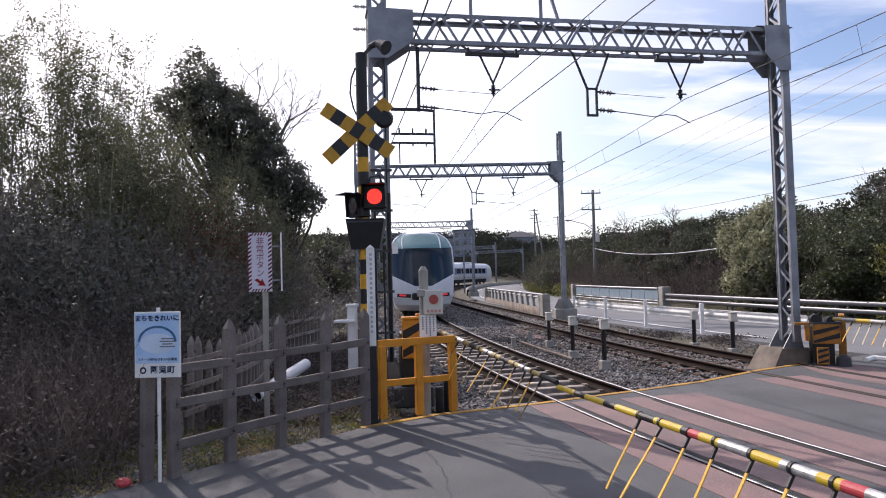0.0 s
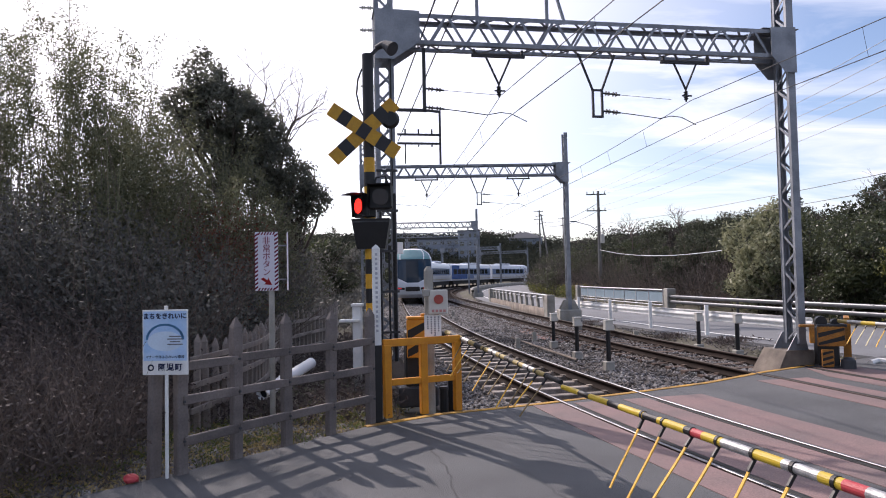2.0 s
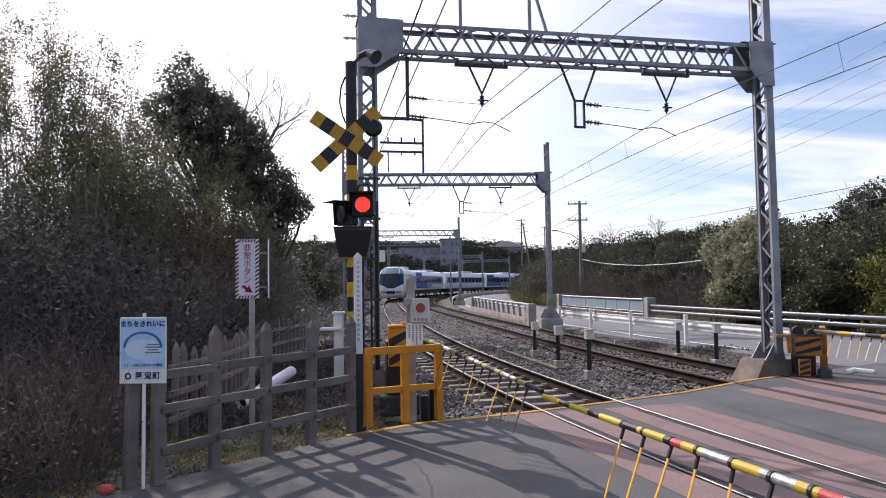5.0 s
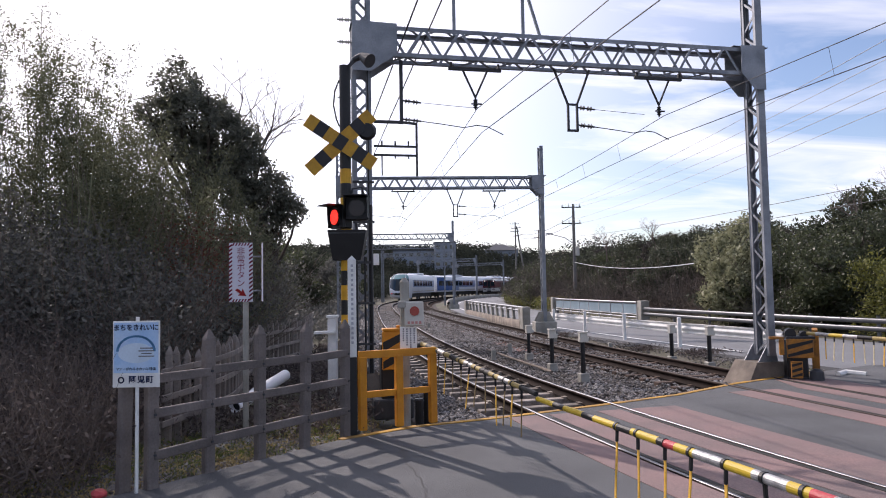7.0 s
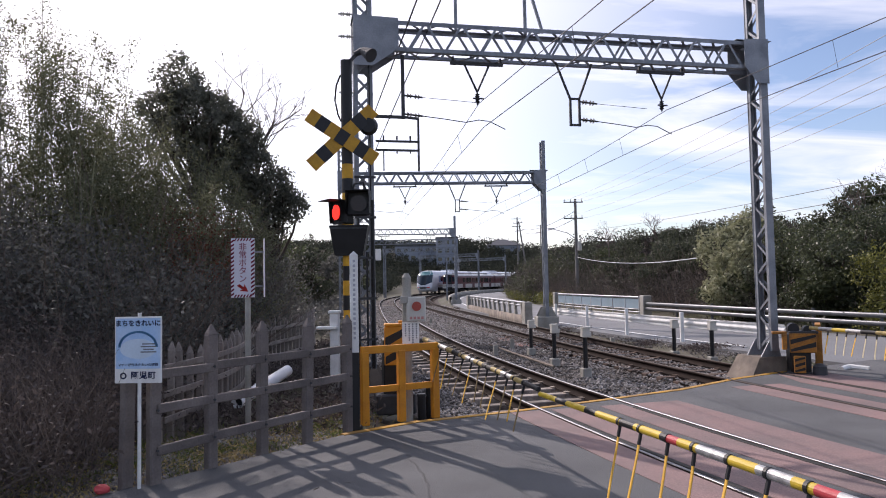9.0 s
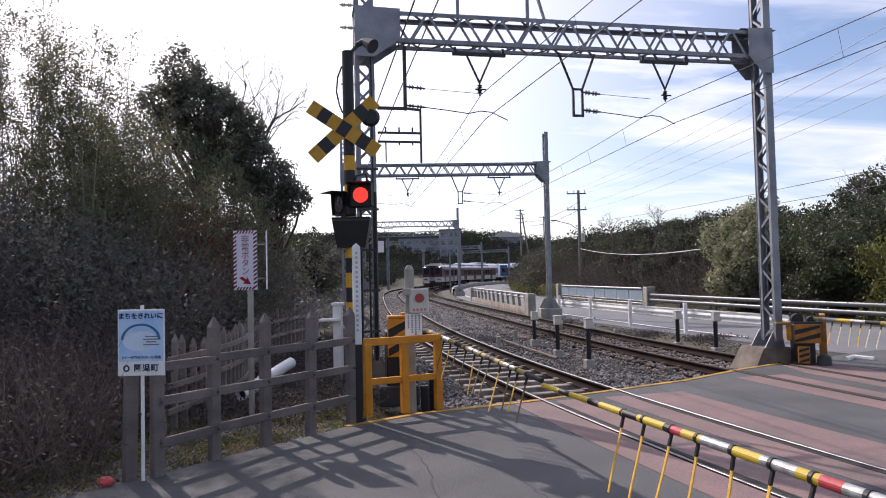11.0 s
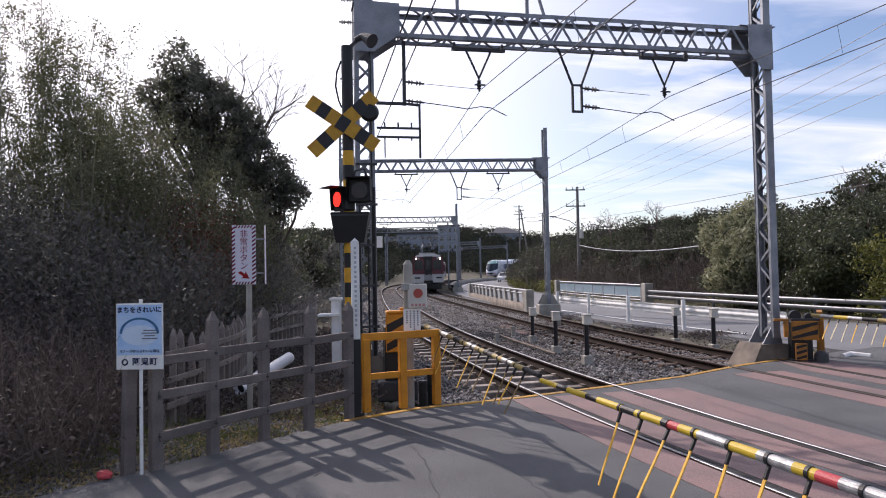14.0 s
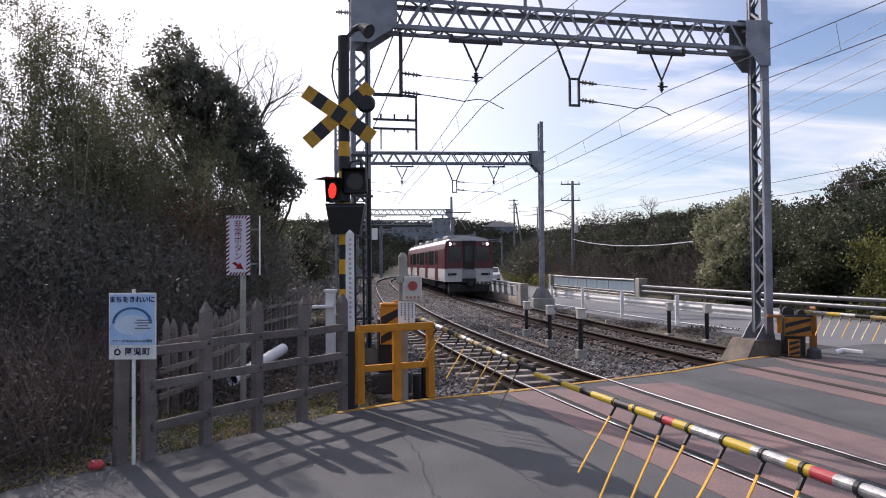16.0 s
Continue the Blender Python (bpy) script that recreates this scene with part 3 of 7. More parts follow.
def gantry(left, right, z_beam, depth, h_left, h_right, detail, label, hangers, arms=True, mast_w=0.32, base_r=0.0, mast_d=0.3):
    """A portal over both tracks. hangers: where along the span each hanger is, and its kind."""
    lx, ly = left
    rx, ry = right
    span = math.hypot(rx - lx, ry - ly)
    g = thing("catenary_gantry", label, "railway gantry", Matrix.Translation((lx, ly, 0)) @ Matrix.Rotation(math.atan2(ry - ly, rx - lx), 4, "Z"), group="overhead line gantries over the tracks")
    W = 0.42
    lattice_mast(g, (0, 0, -0.1), h_left + 0.1, mast_w, mast_d, 0.33, -1, detail)
    lattice_mast(g, (span, 0, base_r - 0.1), h_right + 0.1 - base_r, 0.12, 0.42, 0.36, 1, detail, True)
    beam = part("beam", BM(), steel, g)
    beam.matrix_local = Matrix.Translation((0, 0, z_beam))
    for sy in (-1, 1):
        for zz, s in ((0, 1), (depth, -1)):
            bm = BM()
            angle_bar(bm, (0.2, sy * W / 2, zz), (span - 0.2, sy * W / 2, zz), 0.07, 0.014, 1 if sy < 0 else -1, s)
            part("chord", bm, steel, beam)
    n = max(6, int(round((span - 0.9) / (depth * 0.62))))
    dx = (span - 0.9) / n
    if detail:
        bm = BM()
        bar(bm, (0, 0, 0), (dx, 0, depth), 0.045, 0.012, (0, 1, 0))
        me = mesh_of("brace", bm, steel)
        bm = BM()
        bar(bm, (0, -W / 2, 0), (dx, W / 2, 0), 0.045, 0.012, (0, 0, 1))
        me2 = mesh_of("cross_brace", bm, steel)
        for i in range(n):
            for sy in (-1, 1):
                m = Matrix.Translation((0.45 + i * dx + (0 if i % 2 else dx), sy * W / 2, 0)) @ Matrix.Diagonal((1 if i % 2 else -1, 1, 1, 1))
                part("brace", me, None, beam, m=m)
            for zz in (0, depth):
                part("cross_brace", me2, None, beam, m=Matrix.Translation((0.45 + i * dx, 0, zz)) @ Matrix.Diagonal((1, 1 if i % 2 else -1, 1, 1)))
    else:
        bm = BM()
        for i in range(n):
            a, b = (0, depth) if i % 2 else (depth, 0)
            for sy in (-1, 1):
                bar(bm, (0.45 + i * dx, sy * W / 2, a), (0.45 + (i + 1) * dx, sy * W / 2, b), 0.05, 0.012, (0, 1, 0))
        tagged(part("lacing", bm, steel, beam), kind="stuff")
    for x, sg in ((0, 1), (span, -1)):
        bm = BM()
        for sy in (-1, 1):      # gusset plates at the knees
            vs = [bm.verts.new((x - sg * (0.17 if sg > 0 else 0.08), sy * 0.262, z)) for z in (z_beam - 0.3, z_beam + depth + 0.05)]
            vs += [bm.verts.new((x + sg * (0.62 if sg > 0 else 0.45), sy * 0.262, z)) for z in (z_beam + depth + 0.03, z_beam + 0.02)]
            vs += [bm.verts.new((x + sg * 0.16, sy * 0.262, z_beam - 0.3))]
            f = bm.faces.new(vs)
            r = bmesh.ops.extrude_face_region(bm, geom=[f])
            bmesh.ops.translate(bm, vec=(0, sy * 0.012, 0), verts=[v for v in r["geom"] if isinstance(v, bmesh.types.BMVert)])
        box(bm, (x + sg * 0.2, 0, z_beam + depth + 0.03), (0.78, 0.45, 0.012))
        bmesh.ops.recalc_face_normals(bm, faces=bm.faces)
        part("knee_plate", bm, steel, g)
    for x, kind in hangers:
        h = part("hanger", BM(), dark_steel, g)
        h.matrix_local = Matrix.Translation((x, 0, z_beam))
        bm = BM()
        if kind == "v":
            bar(bm, (-0.5, 0, -0.1), (0.5, 0, -0.1), 0.06, 0.05)
            for sx in (-1, 1):
                rod(bm, (sx * 0.24, 0, -0.1), (0, 0, -0.62), 0.02)
                bar(bm, (sx * 0.45, 0, -0.1), (sx * 0.45, 0, 0.02), 0.04, 0.04)
            part("bracket", bm, dark_steel, h)
            bm = BM()
            insulator(bm, (0, 0, -0.62), (0, 0, -0.86), 0.048)
            rod(bm, (-0.08, 0, -0.74), (0.12, 0, -0.74), 0.016, 6)
            part("insulator", bm, dark_steel, h)
        elif kind == "a":
            for sx in (-1, 1):
                rod(bm, (sx * 0.36, 0, 0.0), (sx * 0.09, 0, -0.68), 0.024)
                bar(bm, (sx * 0.09, 0, -0.68), (sx * 0.09, 0, -1.18), 0.04, 0.04)
            bar(bm, (-0.11, 0, -1.18), (0.11, 0, -1.18), 0.04, 0.04)
            bar(bm, (-0.11, 0, -0.68), (0.11, 0, -0.68), 0.035, 0.035)
            part("bracket", bm, dark_steel, h)
            arm_set(h, 0.09)
        else:
            bar(bm, (0, 0, 0), (0, 0, -1.16), 0.06, 0.05)
            bar(bm, (-0.5, 0, -1.13), (0.02, 0, -1.13), 0.05, 0.05)
            bar(bm, (0.02, 0, -1.13), (0.27, 0, -1.15), 0.04, 0.04)
            part("bracket", bm, dark_steel, h)
            bm = BM()
            bar(bm, (0.27, 0, -1.13), (0.27, 0, -2.1), 0.035, 0.035)
            for zz in (-1.57, -1.73):
                bar(bm, (-0.5, 0, zz), (0.27, 0, zz), 0.035, 0.035)
            for xx in (-0.36, -0.12, 0.12):
                rod(bm, (xx, 0, -1.57), (xx, 0, -1.47), 0.016, 6)
                rod(bm, (xx, 0, -1.73), (xx, 0, -1.79), 0.014, 6)
            bar(bm, (-0.36, 0, -1.73), (-0.36, 0, -2.1), 0.02, 0.02)
            part("side_bracket", bm, dark_steel, h)
            arm_set(h, 0.0)
    return g, span


g1, SPAN1 = gantry((-1.07, 11.9), (6.72, 13.3), 5.95, 0.54, 8.6, 8.6, True, "grey lattice steel portal carrying the overhead wires above the crossing",
                   [(2.1, "v"), (4.0, "a"), (5.8, "v"), (0.72, "arm")], base_r=0.5, mast_d=0.26)
g2, SPAN2 = gantry((-3.45, 28.3), (5.06, 28.7), 6.0, 0.5, 7.6, 7.8, True, "grey lattice steel portal further along the curve", [(2.62, "v"), (4.83, "a"), (6.5, "v"), (0.9, "arm")])
g3, SPAN3 = gantry((-6.2, 58.2), (2.55, 58.8), 6.0, 0.5, 7.4, 7.6, False, "distant grey lattice portal over the tracks", [(2.6, "v"), (6.5, "v")])
g4, SPAN4 = gantry((-7.0, 73), (2.2, 72.5), 6.0, 0.5, 7.0, 7.0, False, "distant grey lattice portal over the tracks", [(2.6, "v"), (6.5, "v")])
g5, SPAN5 = gantry((-5.6, 92), (4.0, 89), 6.0, 0.5, 7.0, 7.0, False, "distant grey lattice portal over the tracks", [(2.6, "v"), (6.5, "v")])
g6, SPAN6 = gantry((-1.0, 116), (8.6, 111), 6.0, 0.5, 7.0, 7.0, False, "distant grey lattice portal over the tracks", [])
g7, SPAN7 = gantry((6.5, 137), (15.5, 132), 6.0, 0.5, 7.0, 7.0, False, "distant grey lattice portal over the tracks", [])

# ---------- trains ----------
train_white = mat("train_white", (0.68, 0.71, 0.76), 0.3, var=0.06, scale=1, fine=30, bump=0.0)
train_pale_blue = mat("train_pale_blue", (0.17, 0.25, 0.42), 0.3, var=0.08, scale=1, fine=30, bump=0.0)
train_blue = mat("train_blue", (0.045, 0.12, 0.34), 0.25, var=0.08, scale=1, fine=30, bump=0.0)
train_glass = mat("train_glass", (0.015, 0.025, 0.035), 0.1, var=0.1, bump=0.0, spec=0.4)
cab_glass = mat("cab_glass", (0.012, 0.032, 0.055), 0.1, var=0.1, bump=0.0, spec=0.5)
# raked upper panes: the sky's teal reflection is put into the glass colour
sky_reflection_glass = mat("sky_reflection_glass", (0.1, 0.24, 0.26), 0.1, var=0.1, bump=0.0, spec=0.5)
gold_trim = mat("gold_trim", (0.45, 0.36, 0.15), 0.35, metal=0.5, var=0.1)
maroon = mat("maroon", (0.1, 0.018, 0.028), 0.35, var=0.1, scale=1, fine=30, bump=0.0)
train_ivory = mat("train_ivory", (0.56, 0.55, 0.54), 0.4, var=0.08, scale=1, fine=30, bump=0.0)
roof_grey = mat("roof_grey", (0.3, 0.3, 0.3), 0.7, var=0.15)
under_dark = mat("underframe", (0.03, 0.028, 0.026), 0.8, var=0.3)
head_glow = mat("headlamp_glow", (1.0, 0.92, 0.75), 0.3, emit=5.0, var=0.0, bump=0)
tail_glow = mat("tail_lamp_glow", (0.75, 0.05, 0.06), 0.3, emit=0.35, var=0.0, bump=0)

SECTION = [(-1.30, 1.0), (-1.38, 1.3), (-1.4, 1.9), (-1.4, 2.9), (-1.34, 3.35), (-1.1, 3.7), (-0.6, 3.88), (0.6, 3.88), (1.1, 3.7), (1.34, 3.35), (1.4, 2.9), (1.4, 1.9), (1.38, 1.3), (1.30, 1.0)]


def bogie(parent, y):
    b = part("bogie", BM(), under_dark, parent)
    b.matrix_local = Matrix.Translation((0, y, 0))
    bm = BM()
    for s in (-1, 1):
        box(bm, (s * 0.95, 0, 0.55), (0.16, 2.7, 0.3), bevel=0.03)
    box(bm, (0, 0, 0.6), (1.9, 0.5, 0.25))
    part("bogie_frame", bm, under_dark, b)
    for yy in (-1.05, 1.05):
        bm = BM()
        for s in (-1, 1):
            rod(bm, (s * GAUGE / 2 - 0.06, yy, 0.43), (s * GAUGE / 2 + 0.06, yy, 0.43), 0.43, 20)
        rod(bm, (-0.7, yy, 0.43), (0.7, yy, 0.43), 0.08, 10)
        part("wheelset", bm, under_dark, b)


def loft(sections, mats_of):
    """A shell through sections, each a list of points; mats_of(j) gives the material slot of strip j."""
    bm = BM()
    rows = [[bm.verts.new(p) for p in s] for s in sections]
    for a, b in zip(rows[:-1], rows[1:]):
        for j in range(len(a) - 1):
            f = bm.faces.new((a[j], a[j + 1], b[j + 1], b[j]))
            f.material_index = mats_of(j)
        f = bm.faces.new((a[-1], a[0], b[0], b[-1]))
    for r in (rows[0], rows[-1]):
        bm.faces.new(r)
    bmesh.ops.recalc_face_normals(bm, faces=bm.faces)
    return bm


def express_car(lead, group, band=1.0):
    """A coach of the white and blue limited express; y runs along it, the nose of a leading coach at its -y end."""
    c = thing("express_coach", "white and blue express train coach with dark window band" if not lead else "white and blue express train end coach with sloping faceted glass nose", "train", group=group)
    y0 = -10.2 if not lead else -7.2
    bm = loft([[(x, y, z) for x, z in SECTION] for y in (y0, 10.2)], lambda j: 0)
    smooth(part("body", bm, train_white, c), 30)
    for s in (-1, 1):
        bm = BM()
        box(bm, (s * 1.402, (y0 + 10.2) / 2, 2.45), (0.02, 10.0 - y0, band))
        part("blue_band", bm, train_pale_blue, c, "grey-blue band round the windows")
        if band > 1.2:
            for k, (h, col) in enumerate(((2.3, train_blue), (1.7, train_blue), (1.3, train_pale_blue))):
                bm = BM()
                box(bm, (s * 1.4035, y0 + 1.9 + 3.6 * k, 1.25 + h / 2), (0.022, 3.59, h))
                part("end_panel", bm, col, c, "deep blue painted side panel")
        bm = BM()
        box(bm, (s * 1.402, (y0 + 10.2) / 2, 1.3), (0.012, 10.0 - y0, 0.06))
        part("stripe", bm, gold_trim, c, "thin gold stripe")
        n = 7 if lead else 9
        bm = BM()
        box(bm, (0, 0, 0), (0.02, 1.75, 0.82), bevel=0.006)
        me = mesh_of("window", bm, train_glass)
        for i in range(n):
            part("window", me, None, c, m=Matrix.Translation((s * 1.41, y0 + 1.6 + i * (18.0 - (3 if lead else 0)) / n + 0.2, 2.5)))
    bm = BM()
    box(bm, (0, 0.5, 0.72), (2.3, 19.0 if not lead else 16.5, 0.62), bevel=0.05)
    part("underframe", bm, under_dark, c)
    bm = BM()
    box(bm, (0, 2.0, 3.98), (1.7, 4.6, 0.24), bevel=0.06)
    part("roof_unit", bm, train_white, c)
    bogie(c, -7.0 if not lead else -6.2)
    bogie(c, 7.0)
    if lead:
        # nose: a white prow with a V-shaped edge below wide raked panes
        zs_c = [0.35, 0.6, 1.0, 1.45, 3.06, 3.8, 3.9]
        ys_c = [-10.35, -10.75, -10.9, -10.85, -10.1, -9.05, -8.6]
        zs_w = [0.35, 0.6, 1.0, 2.0, 2.9, 3.2, 3.5, 3.7, 3.82, 3.88]
        ws_w = [0.95, 1.2, 1.34, 1.4, 1.38, 1.34, 1.18, 0.93, 0.7, 0.5]
        U = [-1, -0.92, -0.8, -0.66, -0.5, -0.32, -0.27, -0.12, 0, 0.12, 0.27, 0.32, 0.5, 0.66, 0.8, 0.92, 1]

        def vee(u):
            return 1.42 + 0.5 * max(abs(u) - 0.27, 0) / 0.73

        def face(u, z):
            w = float(np.interp(z, zs_w, ws_w))
            y = float(np.interp(z, zs_c, ys_c))
            back = float(np.interp(z, [0.35, 1.5, 3.0, 3.8], [0.55, 0.6, 0.5, 0.3]))
            return (u * w, y + back * abs(u) ** 2.4, z)

        def levels(u):
            v = vee(u)
            return [0.35, 0.6, 0.95, v - 0.12, v] + [v + (3.02 - v) * k / 4 for k in (1, 2, 3, 4)] + [3.08, 3.3, 3.52, 3.7, 3.78, 3.88]

        cols = [[face(u, z) for z in levels(u)] for u in U]
        bm = BM()
        g = [[bm.verts.new(p) for p in col] for col in cols]
        nl = len(g[0])
        for a in range(len(U) - 1):
            for k in range(nl - 1):
                f = bm.faces.new((g[a][k], g[a + 1][k], g[a + 1][k + 1], g[a][k + 1]))
                um = (U[a] + U[a + 1]) / 2
                if 4 <= k < 8:
                    f.material_index = 3 if abs(um) < 0.3 and k < 8 else 1
                elif k == 8:
                    f.material_index = 3
                elif 9 <= k < 13:
                    f.material_index = 2
        # cheeks and crown run back to the body
        bw = lambda z: float(np.interp(z, [0.35, 1.0, 1.3, 1.9, 2.9, 3.35, 3.7, 3.88], [1.2, 1.30, 1.38, 1.4, 1.4, 1.34, 1.1, 0.6]))
        for e, s in ((0, -1), (len(U) - 1, 1)):
            rear = [bm.verts.new((s * bw(v.co.z), -7.2, v.co.z)) for v in g[e]]
            mid = [bm.verts.new((s * (0.75 * bw(v.co.z) + 0.25 * abs(v.co.x)), -8.5, v.co.z)) for v in g[e]]
            for p, q in ((g[e], mid), (mid, rear)):
                for k in range(nl - 1):
                    bm.faces.new((p[k], p[k + 1], q[k + 1], q[k]))
        top = [c_[-1] for c_ in g]
        rear = [bm.verts.new((u * 0.6, -7.2, 3.88)) for u in U]
        for a in range(len(U) - 1):
            bm.faces.new((top[a], top[a + 1], rear[a + 1], rear[a]))
        bmesh.ops.recalc_face_normals(bm, faces=bm.faces)
        smooth(part("nose", bm, [train_white, cab_glass, sky_reflection_glass, train_glass], c, "wide raked glass nose over a white prow"), 28)
        for s in (-1, 1):
            bm = BM()
            tube(bm, [face(s * u, z) for u, z in ((0.62, 3.06), (0.66, 3.3), (0.74, 3.55), (0.82, 3.72))], 0.03, 6)
            part("nose_frame", bm, train_white, c, "white frame bar between the panes")
            bm = BM()
            tube(bm, [face(s, z) for z in (1.9, 2.2, 2.6, 2.9, 3.1, 3.3, 3.5, 3.7, 3.82)], 0.045, 6)
            part("nose_rim", bm, train_white, c, "white rim round the glass")
            bm = BM()
            p0, p1 = Vector(face(s * 0.42, 1.0)), Vector(face(s * 0.84, 1.04))
            bar(bm, p0, p1, 0.05, 0.15, (0, 0, 1), 0.01)
            slot = part("lamp_slot", bm, under_dark, c, "dark slot that holds the tail lamp")
            bm = BM()
            bar(bm, p0.lerp(p1, 0.35) - Vector((0, 0.03, -0.01)), p0.lerp(p1, 0.85) - Vector((0, 0.03, -0.01)), 0.03, 0.075, (0, 0, 1), 0.008)
            part("tail_lamp", bm, tail_glow, slot, "small red tail lamp")
        bm = BM()
        box(bm, (0, -10.86, 0.98), (1.0, 0.16, 0.3), bevel=0.05)
        part("coupler_cover", bm, under_dark, c)
    return c


def commuter_car(lead, group):
    """A maroon and ivory commuter coach; y runs along it, the cab at its -y end."""
    c = thing("commuter_coach", "maroon and ivory commuter train coach" + (" with driving cab and lit headlamps" if lead else ""), "train", group=group)
    y0 = -10.2
    hi = [(-1.37, 1.75), (-1.37, 2.85), (-1.31, 3.15), (1.31, 3.15), (1.37, 2.85), (1.37, 1.75)]
    lo = [(-1.34, 0.92), (-1.37, 1.1), (-1.37, 1.75), (1.37, 1.75), (1.37, 1.1), (1.34, 0.92)]
    top = [(-1.31, 3.15), (-1.05, 3.4), (-0.5, 3.52), (0.5, 3.52), (1.05, 3.4), (1.31, 3.15)]
    part("body", loft([[(x, y, z) for x, z in hi] for y in (y0, 10.2)], lambda j: 0), maroon, c, "maroon upper body")
    part("lower_body", loft([[(x, y, z) for x, z in lo] for y in (y0, 10.2)], lambda j: 0), train_ivory, c, "ivory lower body")
    smooth(part("roof", loft([[(x, y, z) for x, z in top] for y in (y0 + 0.05, 10.2)], lambda j: 0), train_ivory, c, "pale rounded roof"), 30)
    for s in (-1, 1):
        for i, y in enumerate((-7.0, -2.2, 2.6, 7.4)):
            bm = BM()
            box(bm, (s * 1.372, y, 1.9), (0.02, 1.3, 1.85))
            d = part("door", bm, maroon, c)
            bm = BM()
            for q in (-1, 1):
                box(bm, (s * 1.385, y + q * 0.33, 2.4), (0.012, 0.42, 0.75))
            part("pane", bm, train_glass, d)
            if i < 3:
                for k in (-0.62, 0.62):
                    bm = BM()
                    box(bm, (s * 1.375, y + 2.4 + k, 2.4), (0.02, 1.1, 0.85), bevel=0.005)
                    part("window", bm, train_glass, c)
    for y in (-6.5, -2.2, 2.2, 6.5):
        bm = BM()
        box(bm, (0, y, 3.58), (1.5, 1.9, 0.22), bevel=0.06)
        part("roof_unit", bm, roof_grey, c)
    bm = BM()
    box(bm, (0, 0, 0.75), (2.2, 8.5, 0.55), bevel=0.05)
    part("underframe", bm, under_dark, c)
    bogie(c, -6.9)
    bogie(c, 6.9)
    if lead:
        f = y0 - 0.02
        bm = BM()
        box(bm, (0, f, 2.52), (2.62, 0.04, 1.5), bevel=0.015)
        part("cab_front", bm, maroon, c)
        for x in (-0.8, 0.8):
            bm = BM()
            box(bm, (x, f - 0.02, 2.56), (0.74, 0.03, 0.8), bevel=0.012)
            w = part("cab_window", bm, train_glass, c)
            bm = BM()
            box(bm, (x, f - 0.035, 2.14), (0.8, 0.03, 0.04))
            part("window_sill", bm, maroon, w)
        bm = BM()
        box(bm, (0, f - 0.015, 2.35), (0.66, 0.06, 1.5), bevel=0.02)
        d = part("cab_door", bm, under_dark, c, "dark recessed centre door")
        bm = BM()
        box(bm, (0, f - 0.05, 2.55), (0.44, 0.02, 0.9), bevel=0.008)
        part("pane", bm, train_glass, d)
        for x in (-0.95, 0.95):
            h = part("headlamp_case", BM(), train_ivory, c)
            bm = BM()
            box(bm, (x, f - 0.02, 3.12), (0.5, 0.05, 0.22), bevel=0.01)
            part("headlamp_panel", bm, maroon, h)
            for q, glass, lab in ((0.1, head_glow, "lit round headlamp"), (-0.12, silver_tape, "unlit round lamp")):
                bm = BM()
                xx = x + q * x / abs(x)
                rod(bm, (xx, f - 0.06, 3.12), (xx, f - 0.03, 3.12), 0.08, 16)
                part("headlamp", bm, glass, h, lab)
            bm = BM()
            box(bm, (1.27 * x / abs(x), f - 0.01, 2.45), (0.09, 0.05, 1.45), bevel=0.01)
            part("corner_post", bm, maroon, c)
            bm = BM()
            tube(bm, [(x * 1.15, f - 0.06, 1.2), (x * 1.15, f - 0.09, 1.25), (x * 1.15, f - 0.09, 1.62), (x * 1.15, f - 0.06, 1.66)], 0.015, 6)
            part("grab_rail", bm, silver_tape, c)
            bm = BM()
            bar(bm, (x * 0.75, f - 0.05, 2.16), (x * 1.05, f - 0.05, 2.7), 0.02, 0.015, (0, 1, 0))
            part("wiper", bm, black_paint, c)
            bm = BM()
            box(bm, (x, f - 0.02, 1.4), (0.5, 0.04, 0.14), bevel=0.008)
            part("tail_lamp", bm, under_dark, c)
        bm = BM()
        box(bm, (0, f - 0.02, 3.17), (0.8, 0.05, 0.26), bevel=0.008)
        part("destination_box", bm, black_paint, c, "dark destination sign over the cab door")
        bm = BM()
        box(bm, (0, f - 0.06, 1.42), (0.72, 0.1, 0.56), bevel=0.02)
        part("gangway_door", bm, roof_grey, c, "grey lower panel of the centre door")
        bm = BM()
        box(bm, (0, f - 0.08, 0.98), (0.8, 0.16, 0.3), bevel=0.02)
        part("footplate", bm, under_dark, c)
        bm = BM()
        box(bm, (0, f - 0.02, 1.76), (2.6, 0.05, 0.03))
        part("waist_strip", bm, silver_tape, c)
        bm = BM()
        box(bm, (0, f - 0.3, 0.78), (0.3, 0.6, 0.3), bevel=0.04)
        part("coupler", bm, under_dark, c)
        bm = BM()
        box(bm, (0, f + 0.2, 0.55), (2.3, 0.5, 0.5), bevel=0.06)
        part("obstacle_guard", bm, under_dark, c)
        bm = BM()
        for s in (-1, 1):
            rod(bm, (s * 0.5, -7.0, 4.0), (s * 0.3, -6.2, 4.55), 0.025, 6)
            rod(bm, (s * 0.3, -6.2, 4.55), (s * 0.45, -7.0, 5.0), 0.02, 6)
        rod(bm, (-0.8, -7.0, 5.0), (0.8, -7.0, 5.0), 0.03, 6)
        part("pantograph", bm, dark_steel, c)
    return c


def car_pose(line, s, rev=False):
    """The pose of a coach whose middle is s along the line."""
    a, b = line.at(s - 7), line.at(s + 7)
    c = (a + b) / 2
    d = (b - a) / np.hypot(*(b - a))
    return Matrix.Translation((c[0], c[1], 0.0)) @ Matrix.Rotation(math.atan2(-d[0], d[1]), 4, "Z")


